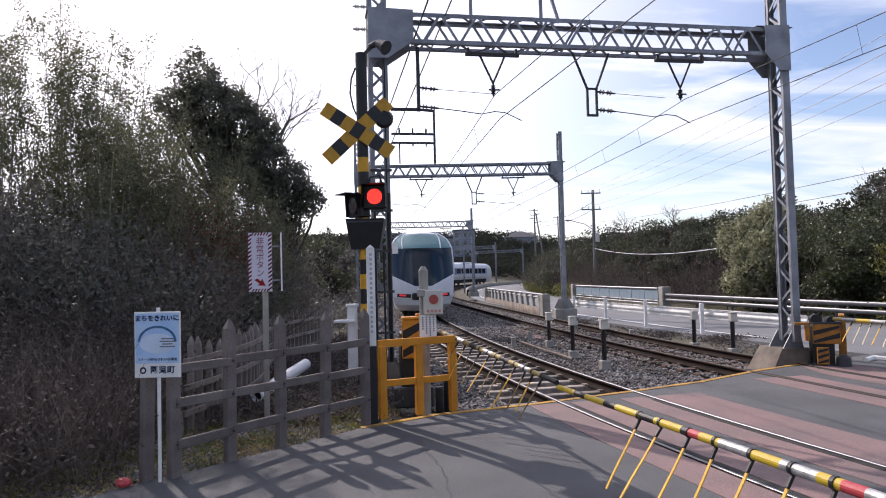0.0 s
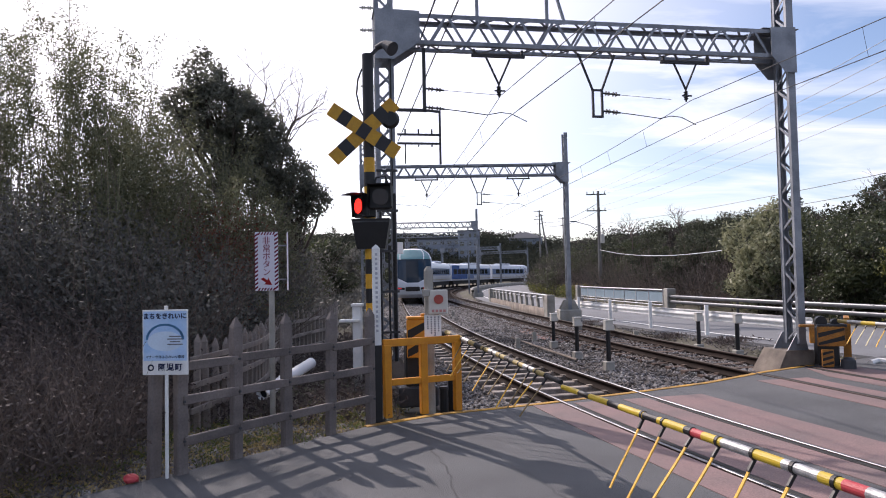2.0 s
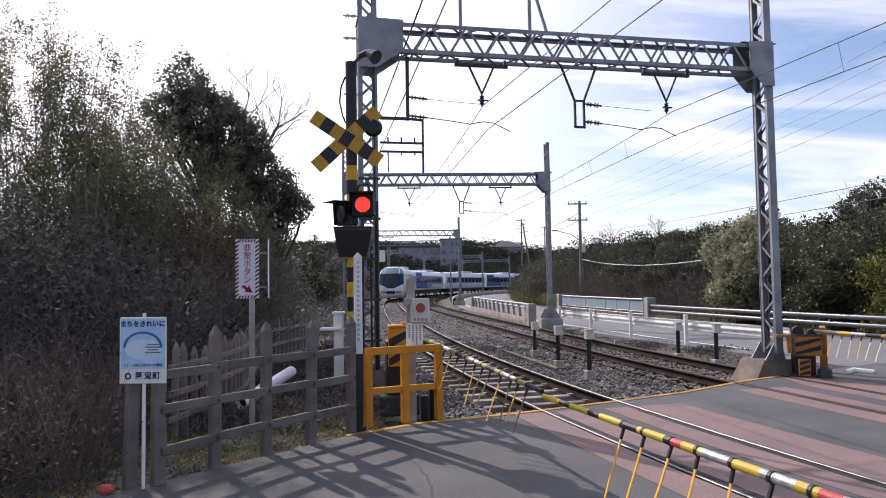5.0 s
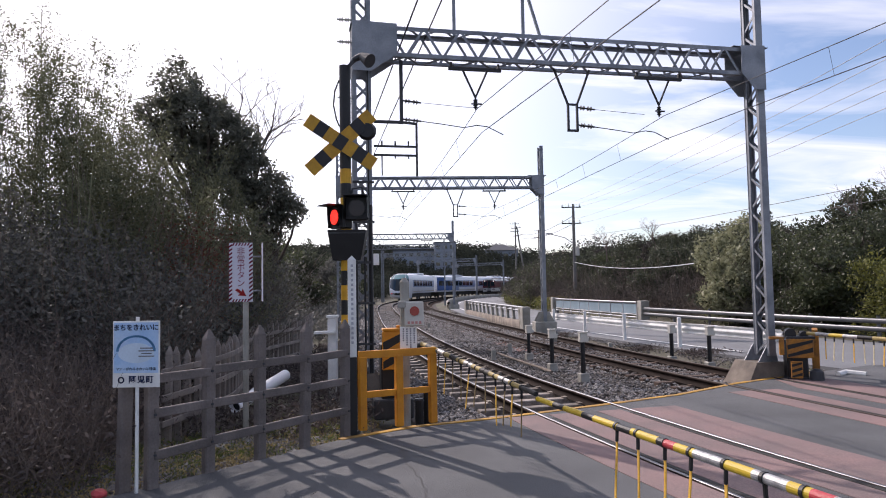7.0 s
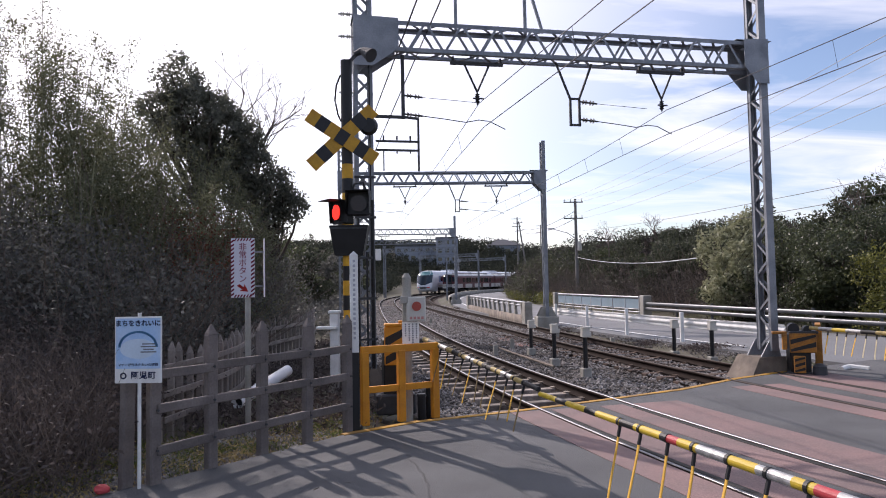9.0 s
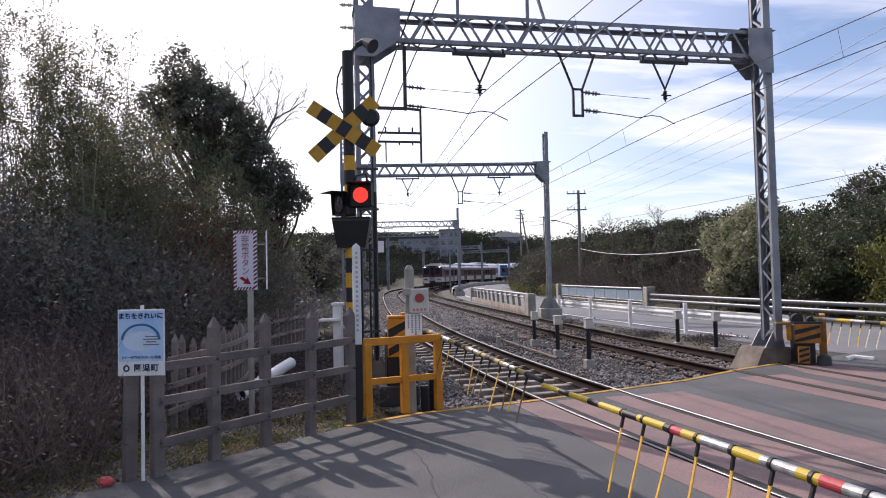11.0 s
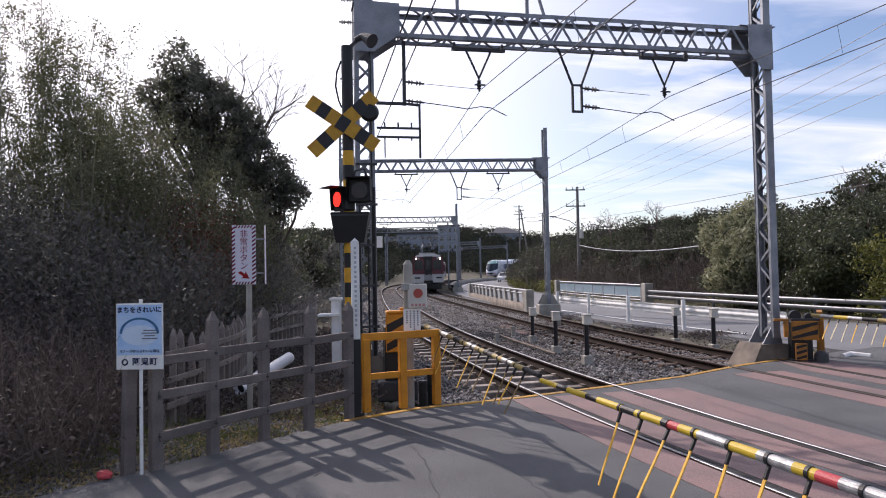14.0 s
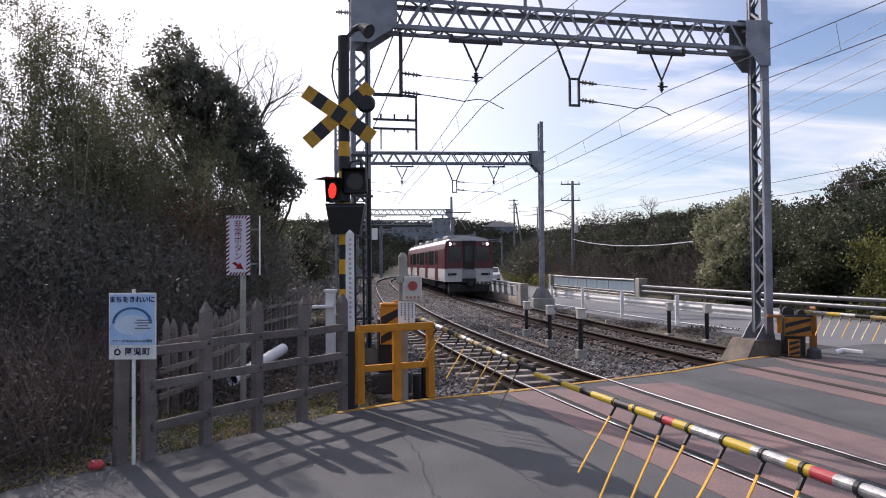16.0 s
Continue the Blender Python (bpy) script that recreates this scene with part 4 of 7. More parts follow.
EXPRESS = [express_car(i in (0, 4), "coaches of the express train", 1.25 if i in (1, 3) else 1.05) for i in range(5)]
COMMUTER = [commuter_car(i == 0, "coaches of the commuter train") for i in range(2)]
# the commuter's coaches are a little narrow and low
SLIM = {}
for c in COMMUTER:
    for ob in c.children_recursive:
        SLIM[ob.data.name] = ob.data
for me in SLIM.values():
    for v in me.vertices:
        v.co = (v.co.x * 0.96, v.co.y, float(np.interp(v.co.z, [0, 0.92, 1.75, 3.52, 5.1], [0, 0.83, 1.53, 3.26, 4.9])))
# way of the nose along its track, in seconds and metres
EXPRESS_WAY = [(0, 21.5), (0.5, 26), (1, 30.5), (2.5, 44.5), (4, 58.5), (5, 68.3), (6, 78.0), (7, 88.0), (8, 97.7), (9, 106), (10, 113), (11, 119.5), (12, 126), (13, 133), (14, 140.5), (15, 151.5), (16, 163)]
COMMUTER_WAY = [(0, 204.5), (9, 105.5), (11.5, 78), (12.5, 67.5), (13.5, 56), (14, 50), (15, 39.5), (15.5, 34.3), (16, 28.8)]

# ---------- the level crossing ----------
# one line carries both barrier arms: x = 1.1 - 0.286 (y - 6.2)
ARM_DIR = Vector((0.286, -1.0, 0)).normalized()
ARM_ANG = math.atan2(ARM_DIR.y, ARM_DIR.x)


def arm_point(y, z=0.79):
    return Vector((1.1 - 0.286 * (y - 6.2), y, z))


strap_mat = mat("strap_yellow", (0.85, 0.48, 0.07), 0.7, var=0.2, scale=12, fine=90, bump=0.2)
strap_dark = mat("strap_dark", (0.24, 0.17, 0.08), 0.8, var=0.3, scale=12, fine=90, bump=0.2)
strap_pale = mat("strap_pale", (0.72, 0.62, 0.4), 0.7, var=0.2, scale=12, fine=90, bump=0.2)
STRAPS = []
SWAY = [(0, 32), (0.25, 49), (0.5, 48), (1, 47), (1.5, 38), (2, 36), (2.5, 35), (3.0, 36), (3.5, 44), (4, 40), (5, 20), (6, 6), (6.5, 3), (7, 2), (7.5, 5), (8, 8), (8.5, 8), (9, 14), (10, 12),
        (11, 16), (11.5, 16), (12, 28), (12.5, 35), (13, 32), (13.5, 29), (14, 26), (14.5, 22), (15, 14), (15.5, 19), (15.8, 28), (16, 32)]


def strap(parent, m, length, material):
    """A woven strap: a short black clip holds it; it swings about its top. x runs along the arm."""
    bm = BM()
    r = 0.012
    n = 6
    pts = [(0.003 * math.sin(i * 1.1), 0, -0.05 - (length - 0.05) * i / n) for i in range(n + 1)]
    rows = [[bm.verts.new((p[0] + sx * 0.0095, sy * 0.004, p[2])) for sx, sy in ((-1, -1), (1, -1), (1, 1), (-1, 1))] for p in pts]
    for a, b in zip(rows[:-1], rows[1:]):
        for k in range(4):
            bm.faces.new((a[k], a[(k + 1) % 4], b[(k + 1) % 4], b[k]))
    bm.faces.new(rows[0])
    bm.faces.new(rows[-1])
    bmesh.ops.recalc_face_normals(bm, faces=bm.faces)
    st = part("strap", bm, material, parent, "yellow strap hanging from the arm")
    bm = BM()
    bar(bm, (0, 0, 0.012), (0, 0, -0.085), 0.024, 0.02, (0, 1, 0), 0.004)
    part("clip", bm, black_paint, st)
    st.matrix_local = m
    STRAPS.append((st, m.copy()))
    return st


def barrier_arm(y_tip, bands, straps, label, r0, r1, y_end, z_tip=0.79, rise=0.0):
    """A striped pole. bands: the far end of each band (y in the plan) and its paint, from the tip on."""
    m = Matrix.Translation(arm_point(y_tip, z_tip)) @ Matrix.Rotation(ARM_ANG if y_end < y_tip else ARM_ANG + math.pi, 4, "Z") @ Matrix.Rotation(-radians(rise), 4, "Y")
    arm = thing("crossing_boom", label, "crossing barrier", m, group="barrier arms of the level crossing")
    k = math.hypot(1, 0.286)
    total = abs(y_tip - y_end) * k
    pos = 0.0
    for y, paint in bands:
        e = abs(y_tip - y) * k
        bm = BM()
        ra = r0 + (r1 - r0) * pos / total
        rb = r0 + (r1 - r0) * e / total
        rod(bm, (pos, 0, 0), (e, 0, 0), ra, 16, rb)
        part("band", bm, paint, arm)
        pos = e
    for y in straps:
        e = abs(y_tip - y) * k
        bm = BM()
        r = r0 + (r1 - r0) * e / total
        rod(bm, (e - 0.012, 0, 0), (e + 0.012, 0, 0), r + 0.005, 16)
        part("collar", bm, black_paint, arm)
        strap(arm, Matrix.Translation((e, 0, -r)) @ (Matrix() if y_end < y_tip else Matrix.Rotation(math.pi, 4, "Z")), (0.6 if y_end < y_tip else 0.46) + 0.05 * math.sin(7 * y), strap_dark if y_end > y_tip and int(y * 7) % 3 else strap_mat)
    bm = BM()
    rod(bm, (-0.012, 0, 0), (0.0, 0, 0), r0 * 0.85, 16, r0)
    part("end_cap", bm, rubber, arm)
    return arm


faded_yellow = mat("faded_yellow", (0.4, 0.3, 0.11), 0.65, var=0.25, scale=9, fine=90, bump=0.1)
faded_black = mat("faded_black", (0.05, 0.047, 0.042), 0.7, var=0.3, scale=9, fine=90, bump=0.1)
Y, K, S, R = lemon_paint, black_paint, silver_tape, red_tape
barrier_arm(6.38, [(6.05, Y), (5.86, K), (5.55, Y), (5.38, K), (5.05, Y), (4.87, K), (4.57, Y), (4.51, K), (4.39, R), (4.21, Y), (3.94, S), (3.73, Y), (3.49, S), (3.35, Y), (3.22, R), (2.95, S), (2.6, Y), (2.3, K), (1.95, Y), (1.6, K), (1.3, Y), (0.6, K), (0.1, Y), (-0.5, K)],
            [5.07, 4.81, 4.51, 4.25, 3.95, 3.66, 3.4, 3.1, 2.8], "yellow and black striped barrier arm with reflective bands and straps", 0.024, 0.04, -0.5)
# the machine that lifts the arm
bmac = thing("barrier_machine", "grey steel barrier machine on a concrete foot beside the road", "barrier machine", pose(*arm_point(-0.75, 0), 0, 0, -16))
bm = BM()
box(bm, (0, 0, 0.02), (0.7, 0.6, 0.2), None, 0.02)
part("foot", bm, concrete, bmac)
bm = BM()
box(bm, (0, 0, 0.6), (0.42, 0.36, 0.98), None, 0.02)
part("housing", bm, black_paint, bmac)
bm = BM()
box(bm, (0, 0, 1.11), (0.5, 0.42, 0.06), None, 0.02)
part("cap", bm, steel, bmac)
bands = []
for i, y in enumerate(np.linspace(6.75, 10.2, 14)):
    bands.append((float(y), (faded_black, faded_yellow, silver_tape, faded_yellow)[i % 4]))
barrier_arm(6.42, bands, [6.73, 6.95, 7.14, 7.4, 7.7, 7.95, 8.2, 8.5, 8.82, 9.1, 9.4], "faded yellow and black barrier arm with thin hanging straps", 0.024, 0.036, 10.2, 0.83, 2.6)


# orange paint browned, so the shade on the far cabinet's front is in the colour
shaded_orange = mat("shaded_orange", (0.42, 0.17, 0.018), 0.65, var=0.3, grain=True, scale=6, fine=60, bump=0.2, col2=(0.22, 0.1, 0.025))


def striped_box(parent, name, s, m, n, slant):
    """A box whose front has slanting black bars laid on its orange sheet."""
    bm = BM()
    box(bm, (0, 0, s[2] / 2), s, None, 0.012)
    b = part(name, bm, shaded_orange if parent["label"].startswith("yellow") else orange_paint, parent, "orange sheet with black slanting bars", m)
    for i in range(n):
        bm = BM()
        z = s[2] * (i + 0.5) / n
        w = s[2] / n * 0.5
        h = s[0] / 2 - 0.012
        for y, sg in ((-s[1] / 2 - 0.003, 1),):
            a = [(-h, y, z - w / 2 - slant), (h, y, z - w / 2 + slant), (h, y, z + w / 2 + slant), (-h, y, z + w / 2 - slant)]
            a = [(px, py, min(max(pz, 0.015), s[2] - 0.015)) for px, py, pz in a]
            f = bm.faces.new([bm.verts.new(p) for p in a])
            r = bmesh.ops.extrude_face_region(bm, geom=[f])
            bmesh.ops.translate(bm, vec=(0, 0.004, 0), verts=[v for v in r["geom"] if isinstance(v, bmesh.types.BMVert)])
        bmesh.ops.recalc_face_normals(bm, faces=bm.faces)
        part("stripe", bm, black_paint, b)
    return b


def barrier_machine(m, label, low=False):
    """The cabinet that drives an arm: a dark housing on a pedestal, a striped counterweight shield and the arm's stub."""
    t = thing("barrier_machine", label, "crossing barrier", m, group="barrier machines")
    bm = BM()
    box(bm, (0, 0.14, 0.0 if low else 0.05), (0.4 if low else 0.6, 0.45 if low else 0.6, 0.1 if low else 0.3), None, 0.02)
    part("plinth", bm, dark_steel, t)
    bm = BM()
    box(bm, (0, 0.15, 0.4 if low else 0.6), (0.36, 0.42, 0.72 if low else 0.85), None, 0.02)
    part("housing", bm, black_paint, t)
    if low:
        striped_box(t, "shield", (0.46, 0.05, 0.36), Matrix.Translation((0.03, -0.14, 0.42)), 2, 0.07)
        striped_box(t, "lower_shield", (0.2, 0.05, 0.32), Matrix.Translation((-0.04, -0.15, 0.04)), 3, 0.03)
        bm = BM()
        box(bm, (-0.28, -0.1, 0.62), (0.08, 0.09, 0.3), None, 0.01)
        box(bm, (-0.36, -0.08, 0.79), (0.26, 0.1, 0.05), None, 0.01)
        part("bracket", bm, shaded_orange, t)
        bm = BM()
        box(bm, (0.05, 0.0, 0.8), (0.5, 0.3, 0.05), None, 0.012)
        part("top_plate", bm, dark_steel, t)
        bm = BM()
        rod(bm, (-0.12, -0.12, 0.87), (-0.12, 0.06, 0.87), 0.1, 18)
        rod(bm, (0.12, -0.1, 0.85), (0.12, 0.06, 0.85), 0.07, 16)
        part("drive_wheel", bm, black_paint, t, "black pivot wheel of the arm")
        bm = BM()
        rod(bm, (0.3, -0.12, -0.02), (0.3, -0.12, 0.17), 0.13, 18, 0.12)
        rod(bm, (0.3, -0.12, 0.17), (0.3, -0.12, 0.22), 0.12, 18, 0.05)
        part("counterweight", bm, dark_steel, t, "rounded grey weight beside the cabinet")
        return t
    striped_box(t, "shield", (0.34, 0.05, 0.58), Matrix.Translation((0, -0.14, 0.64)), 2, 0.09)
    bm = BM()
    box(bm, (0.02, -0.05, 1.24), (0.36, 0.26, 0.04), None, 0.01)
    box(bm, (0.1, 0.0, 1.27), (0.08, 0.12, 0.06), None, 0.01)
    part("shield_top", bm, orange_paint, t)
    return t


barrier_machine(pose(-0.5, 10.45, -0.02, 0, 0, 8), "orange and black striped barrier drive cabinet beside the near track")
bm = BM()
for a, b in (((-0.25, 10.5, 0.98), (0.0, 10.25, 0.95)), ((0.0, 10.25, 0.95), (0.06, 10.05, 0.85))):
    rod(bm, a, b, 0.05, 10)
tagged(part("arm_stub", bm, black_paint), "black pivot fitting of the barrier arm on its cabinet", "barrier fitting")

guard = thing("safety_railing", "orange square-tube guard frame in front of the barrier cabinet", "guard rail", Matrix.Translation((-0.885, 9.03, -0.012)) @ Matrix.Rotation(radians(24), 4, "Z"))
GL = 1.12
for i, x in enumerate((0.05, 0.57, GL - 0.05)):
    bm = BM()
    box(bm, (x, 0, 0.48), (0.1, 0.1, 0.96), None, 0.008)
    part("post", bm, orange_paint, guard)
for z in (0.985, 0.46):
    for x0, x1 in (((0.0, GL),) if z > 0.9 else ((0.1, 0.52), (0.62, GL - 0.1))):
        bm = BM()
        bar(bm, (x0, 0, z), (x1, 0, z), 0.06, 0.1 if z > 0.9 else 0.085, (0, 0, 1), 0.006)
        part("rail", bm, orange_paint, guard)

# marker stake
stake = thing("marker_stake", "white lettered marker stake with a black lower half", "marker post", pose(-0.94, 8.82, 0, 0, 0, 12))
bm = BM()
box(bm, (0, 0, 0.47), (0.1, 0.1, 1.0), None, 0.006)
part("lower_post", bm, black_paint, stake)
bm = BM()
box(bm, (0, -0.004, 1.6), (0.105, 0.05, 1.26), None, 0.006)
bmesh.ops.create_cone(bm, cap_ends=True, segments=4, radius1=0.074, radius2=0.004, depth=0.05, matrix=Matrix.Translation((0, -0.004, 2.255)) @ Matrix.Diagonal((1, 0.5, 1, 1)) @ Matrix.Rotation(math.pi / 4, 4, "Z"))
part("plate", bm, white_paint, stake)
grey_ink = mat("grey_ink", (0.16, 0.17, 0.2), 0.7, var=0.1, bump=0)
pale_ink = mat("pale_ink", (0.4, 0.41, 0.44), 0.7, var=0.1, bump=0)
for i in range(17):
    bm = BM()
    z = 2.15 - i * 0.062
    box(bm, (0, -0.031, z), (0.03, 0.003, 0.034))
    part("lettering", bm, pale_ink, stake)

# ---------- crossing signal ----------
sig = thing("crossing_signal", "black and yellow banded crossing signal post with crossbuck and lamps", "crossing signal", pose(-1.06, 9.3, -0.1))
z, i = 0.0, 0
while z < 3.55:
    bm = BM()
    rod(bm, (0, 0, z), (0, 0, z + 0.2), 0.077, 20)
    part("band", bm, (black_paint, yellow_paint)[i % 2], sig)
    z += 0.2
    i += 1
bm = BM()
rod(bm, (0, 0, z), (0, 0, 5.05), 0.078, 20)
part("post_top", bm, black_paint, sig)
bm = BM()
rod(bm, (0, 0, 0), (0, 0, 0.04), 0.17, 16)
part("base_plate", bm, dark_steel, sig)
cross_black = mat("cross_black", (0.02, 0.021, 0.025), 0.6, var=0.2, bump=0.05)
cross_yellow = mat("cross_yellow", (0.5, 0.27, 0.02), 0.6, var=0.2, scale=9, bump=0.08, col2=(0.4, 0.21, 0.02))
for ang, dy, blen in ((34, -0.118, 1.09), (-43, -0.105, 1.16)):
    bd = part("crossbuck_board", BM(), cross_black, sig, "slanting striped warning board")
    bd.matrix_local = Matrix.Translation((-0.052, dy, 3.955)) @ Matrix.Rotation(radians(7), 4, "Z") @ Matrix.Rotation(radians(ang), 4, "Y")
    n = 7
    w = blen / n
    for j in range(n):
        bm = BM()
        box(bm, ((j - 3) * w, 0, 0), (w, 0.012, 0.195))
        part("block", bm, cross_black if j % 2 else cross_yellow, bd)
bm = BM()
rod(bm, (0.3, 0.0, 4.13), (0.3, -0.07, 4.13), 0.13, 20, 0.1)
bar(bm, (0, 0, 4.13), (0.3, 0, 4.13), 0.05, 0.05)
part("bell", bm, black_paint, sig, "black warning bell behind the crossbuck")
bm = BM()
box(bm, (-0.02, -0.075, 3.95), (0.1, 0.03, 0.26))
part("board_bracket", bm, dark_steel, sig)
led_dim = mat("led_backing", (0.6, 0.012, 0.012), 0.4, emit=0.2, var=0.0, bump=0)
led_red = mat("led_red", (1.0, 0.035, 0.02), 0.4, emit=1.3, var=0.0, bump=0)
lens_off = mat("lens_off", (0.02, 0.008, 0.009), 0.25, var=0.1, bump=0)
LEDS = []


def lamp_head(x, y, z, yaw, phase, cheek):
    """A round lamp in a black case with a flat hood; the lit disc stands before its lens only while it burns."""
    h = part("lamp_head", BM(), black_paint, sig, "black hooded warning lamp")
    h.matrix_local = Matrix.Translation((x, y, z)) @ Matrix.Rotation(radians(yaw), 4, "Z")
    bm = BM()
    rod(bm, (0, 0.18, 0), (0, -0.012, 0), 0.125, 24)
    box(bm, (0, 0.12, 0), (0.25, 0.14, 0.32), None, 0.02)
    part("case", bm, black_paint, h)
    bm = BM()
    box(bm, (0, -0.1, 0.158), (0.33, 0.22, 0.008))       # flat visor and two cheeks
    for sx in (-1, 1):
        q = [bm.verts.new(p) for p in ((sx * 0.158, 0.02, 0.155), (sx * 0.158, -cheek, 0.155), (sx * 0.158, -cheek * 0.7, -0.14), (sx * 0.158, 0.02, -0.14))]
        bm.faces.new(q)
    bmesh.ops.solidify(bm, geom=list(bm.faces)[-2:], thickness=0.006)
    box(bm, (0, 0.03, 0), (0.32, 0.06, 0.31), None, 0.01)
    part("hood", bm, black_paint, h)
    bm = BM()
    rod(bm, (0, 0.0, 0), (0, -0.022, 0), 0.112, 24)
    part("lens", bm, lens_off, h, "unlit dark red lens")
    bm = BM()
    rod(bm, (0, -0.004, 0), (0, 0.004, 0), 0.102, 28)
    n = len(bm.faces)
    for i in range(-6, 7):
        for j in range(-6, 7):
            px, pz = (i + 0.5 * (j % 2)) * 0.0185, j * 0.016
            if math.hypot(px, pz) < 0.094:
                rod(bm, (px, -0.007, pz), (px, -0.003, pz), 0.0068, 6)
    for f in list(bm.faces)[n:]:
        f.material_index = 1
    d = part("led_disc", bm, [led_dim, led_red], h, "lit red disc of light diodes")
    home = Matrix.Translation((0, -0.03, 0))
    d.matrix_local = home
    LEDS.append((d, home, phase))
    return h


lamp_head(0.165, -0.16, 3.04, -4, 0, 0.16)
lamp_head(-0.13, -0.06, 2.93, -54, 1, 0.06)
bm = BM()
bar(bm, (-0.2, 0, 3.0), (0.2, -0.02, 3.03), 0.05, 0.05)
for s in (-1, 1):
    pts = [(0.05 + s * 0.02, -0.02, 3.2), (0.1, -0.05, 3.32), (0.22, -0.05, 3.34), (0.27, 0.0, 3.2)]
    tube(bm, pts, 0.014, 6)
part("lamp_arm", bm, dark_steel, sig)
bm = BM()
pts_t = [(-0.23, -0.22), (0.29, -0.22), (0.29, 0.16), (-0.23, 0.16)]
pts_b = [(-0.17, -0.14), (0.21, -0.14), (0.21, 0.1), (-0.17, 0.1)]
hi = [bm.verts.new((x, y, 2.74)) for x, y in pts_t]
lo = [bm.verts.new((x, y, 2.34)) for x, y in pts_b]
bm.faces.new(hi)
bm.faces.new(lo)
for k in range(4):
    bm.faces.new((hi[k], hi[(k + 1) % 4], lo[(k + 1) % 4], lo[k]))
bmesh.ops.recalc_face_normals(bm, faces=bm.faces)
part("indicator_box", bm, black_paint, sig, "black hopper-shaped train direction indicator")
bm = BM()
box(bm, (0.03, -0.205, 2.72), (0.5, 0.02, 0.05))
part("indicator_visor", bm, dark_steel, sig)
bm = BM()
rod(bm, (0.12, 0.0, 5.14), (0.24, -0.03, 5.18), 0.035, 14, 0.05)
rod(bm, (0.24, -0.03, 5.18), (0.36, -0.12, 5.08), 0.055, 18, 0.1)
bar(bm, (0, 0, 5.0), (0.15, 0, 5.14), 0.04, 0.04)
part("loudspeaker", bm, dark_steel, sig, "grey horn loudspeaker")
bm = BM()
tube(bm, [(-0.08, 0, 4.85), (-0.14, 0, 4.7), (-0.16, 0, 4.5), (-0.12, 0, 4.3), (-0.08, 0, 4.2)], 0.012, 6)
part("cable", bm, rubber, sig)

# ---------- emergency button post ----------
but = thing("emergency_button_post", "grey post with an emergency button box and notice plate", "emergency button", pose(-0.28, 9.55, 0))
bm = BM()
rod(bm, (0, 0, -0.1), (0, 0, 1.93), 0.066, 18)
rod(bm, (0, 0, 1.93), (0, 0, 1.99), 0.066, 18, 0.03)
part("post", bm, concrete, but)
beige = mat("beige_enamel", (0.55, 0.53, 0.48), 0.5, var=0.1)
bm = BM()
box(bm, (0.13, -0.12, 1.49), (0.27, 0.1, 0.34), None, 0.015)
part("button_case", bm, beige, but, "pale beige metal case")
bm = BM()
box(bm, (-0.03, -0.1, 1.62), (0.12, 0.14, 0.1), None, 0.01)
part("case_bracket", bm, concrete, but)
bm = BM()
rod(bm, (0.14, -0.17, 1.53), (0.14, -0.195, 1.53), 0.065, 22)
rod(bm, (0.14, -0.195, 1.53), (0.14, -0.21, 1.53), 0.035, 18)
part("push_button", bm, mat("button_red", (0.42, 0.075, 0.055), 0.45), but, "round red push button")
for i in range(4):
    bm = BM()
    box(bm, (0.06 + i * 0.052, -0.172, 1.37), (0.034, 0.004, 0.036))
    part("lettering", bm, mat("faded_red_ink", (0.5, 0.22, 0.2), 0.6), but)
bm = BM()
box(bm, (0.05, -0.1, 1.145), (0.235, 0.01, 0.335), None, 0.002)
part("notice_plate", bm, white_paint, but, "white notice plate with writing")
for i, (x, n) in enumerate(((0.13, 7), (0.08, 9), (0.03, 8), (-0.02, 6))):
    for k in range(n):
        bm = BM()
        box(bm, (x, -0.1065, 1.28 - k * 0.031), (0.02, 0.003, 0.02))
        part("lettering", bm, grey_ink, but)
for x, y, h in ((0.02, 10.05, 0.62), (-0.1, 9.9, 0.42)):
    bo = thing("cable_stub", "black cable pipe standing in the ballast", "cable pipe", pose(x, y, -0.2))
    bm = BM()
    rod(bm, (0, 0, 0), (0, 0, h), 0.06, 14)
    part("pipe", bm, black_paint, bo)
    bm = BM()
    rod(bm, (0, 0, h), (0, 0, h + 0.03), 0.075, 14, 0.06)
    part("cap", bm, black_paint, bo)

# ---------- the barrier machine across the tracks ----------
mach = barrier_machine(pose(7.08, 12.8, -0.02, 0, 0, -18), "yellow and black striped barrier drive cabinet across the tracks", True)
frame2 = thing("safety_railing", "orange guard frame beside the striped cabinet", "guard rail", pose(7.5, 12.9, -0.012, 0, 0, 60))
for x in (0.0, 0.55):
    bm = BM()
    box(bm, (x, 0, 0.42), (0.13, 0.13, 0.84), None, 0.008)
    part("post", bm, shaded_orange, frame2)
bm = BM()
bar(bm, (-0.06, 0, 0.88), (0.62, 0, 0.88), 0.1, 0.08, (0, 0, 1), 0.006)
part("rail", bm, shaded_orange, frame2)
arm3 = thing("crossing_boom", "yellow and black barrier arm over the side of the road", "crossing barrier", Matrix.Translation((7.2, 12.75, 0.86)) @ Matrix.Rotation(math.atan2(-1.0, 0.26), 4, "Z"), group="barrier arms of the level crossing")
for i in range(18):
    bm = BM()
    rod(bm, (i * 0.3, 0, 0), (i * 0.3 + 0.3, 0, 0), 0.035, 12)
    part("band", bm, (faded_yellow, S, Y, S, K)[i % 5], arm3)
for i in range(24):
    strap(arm3, Matrix.Translation((0.5 + i * 0.2, 0, -0.03)), 0.42, strap_pale if i % 3 else strap_mat)
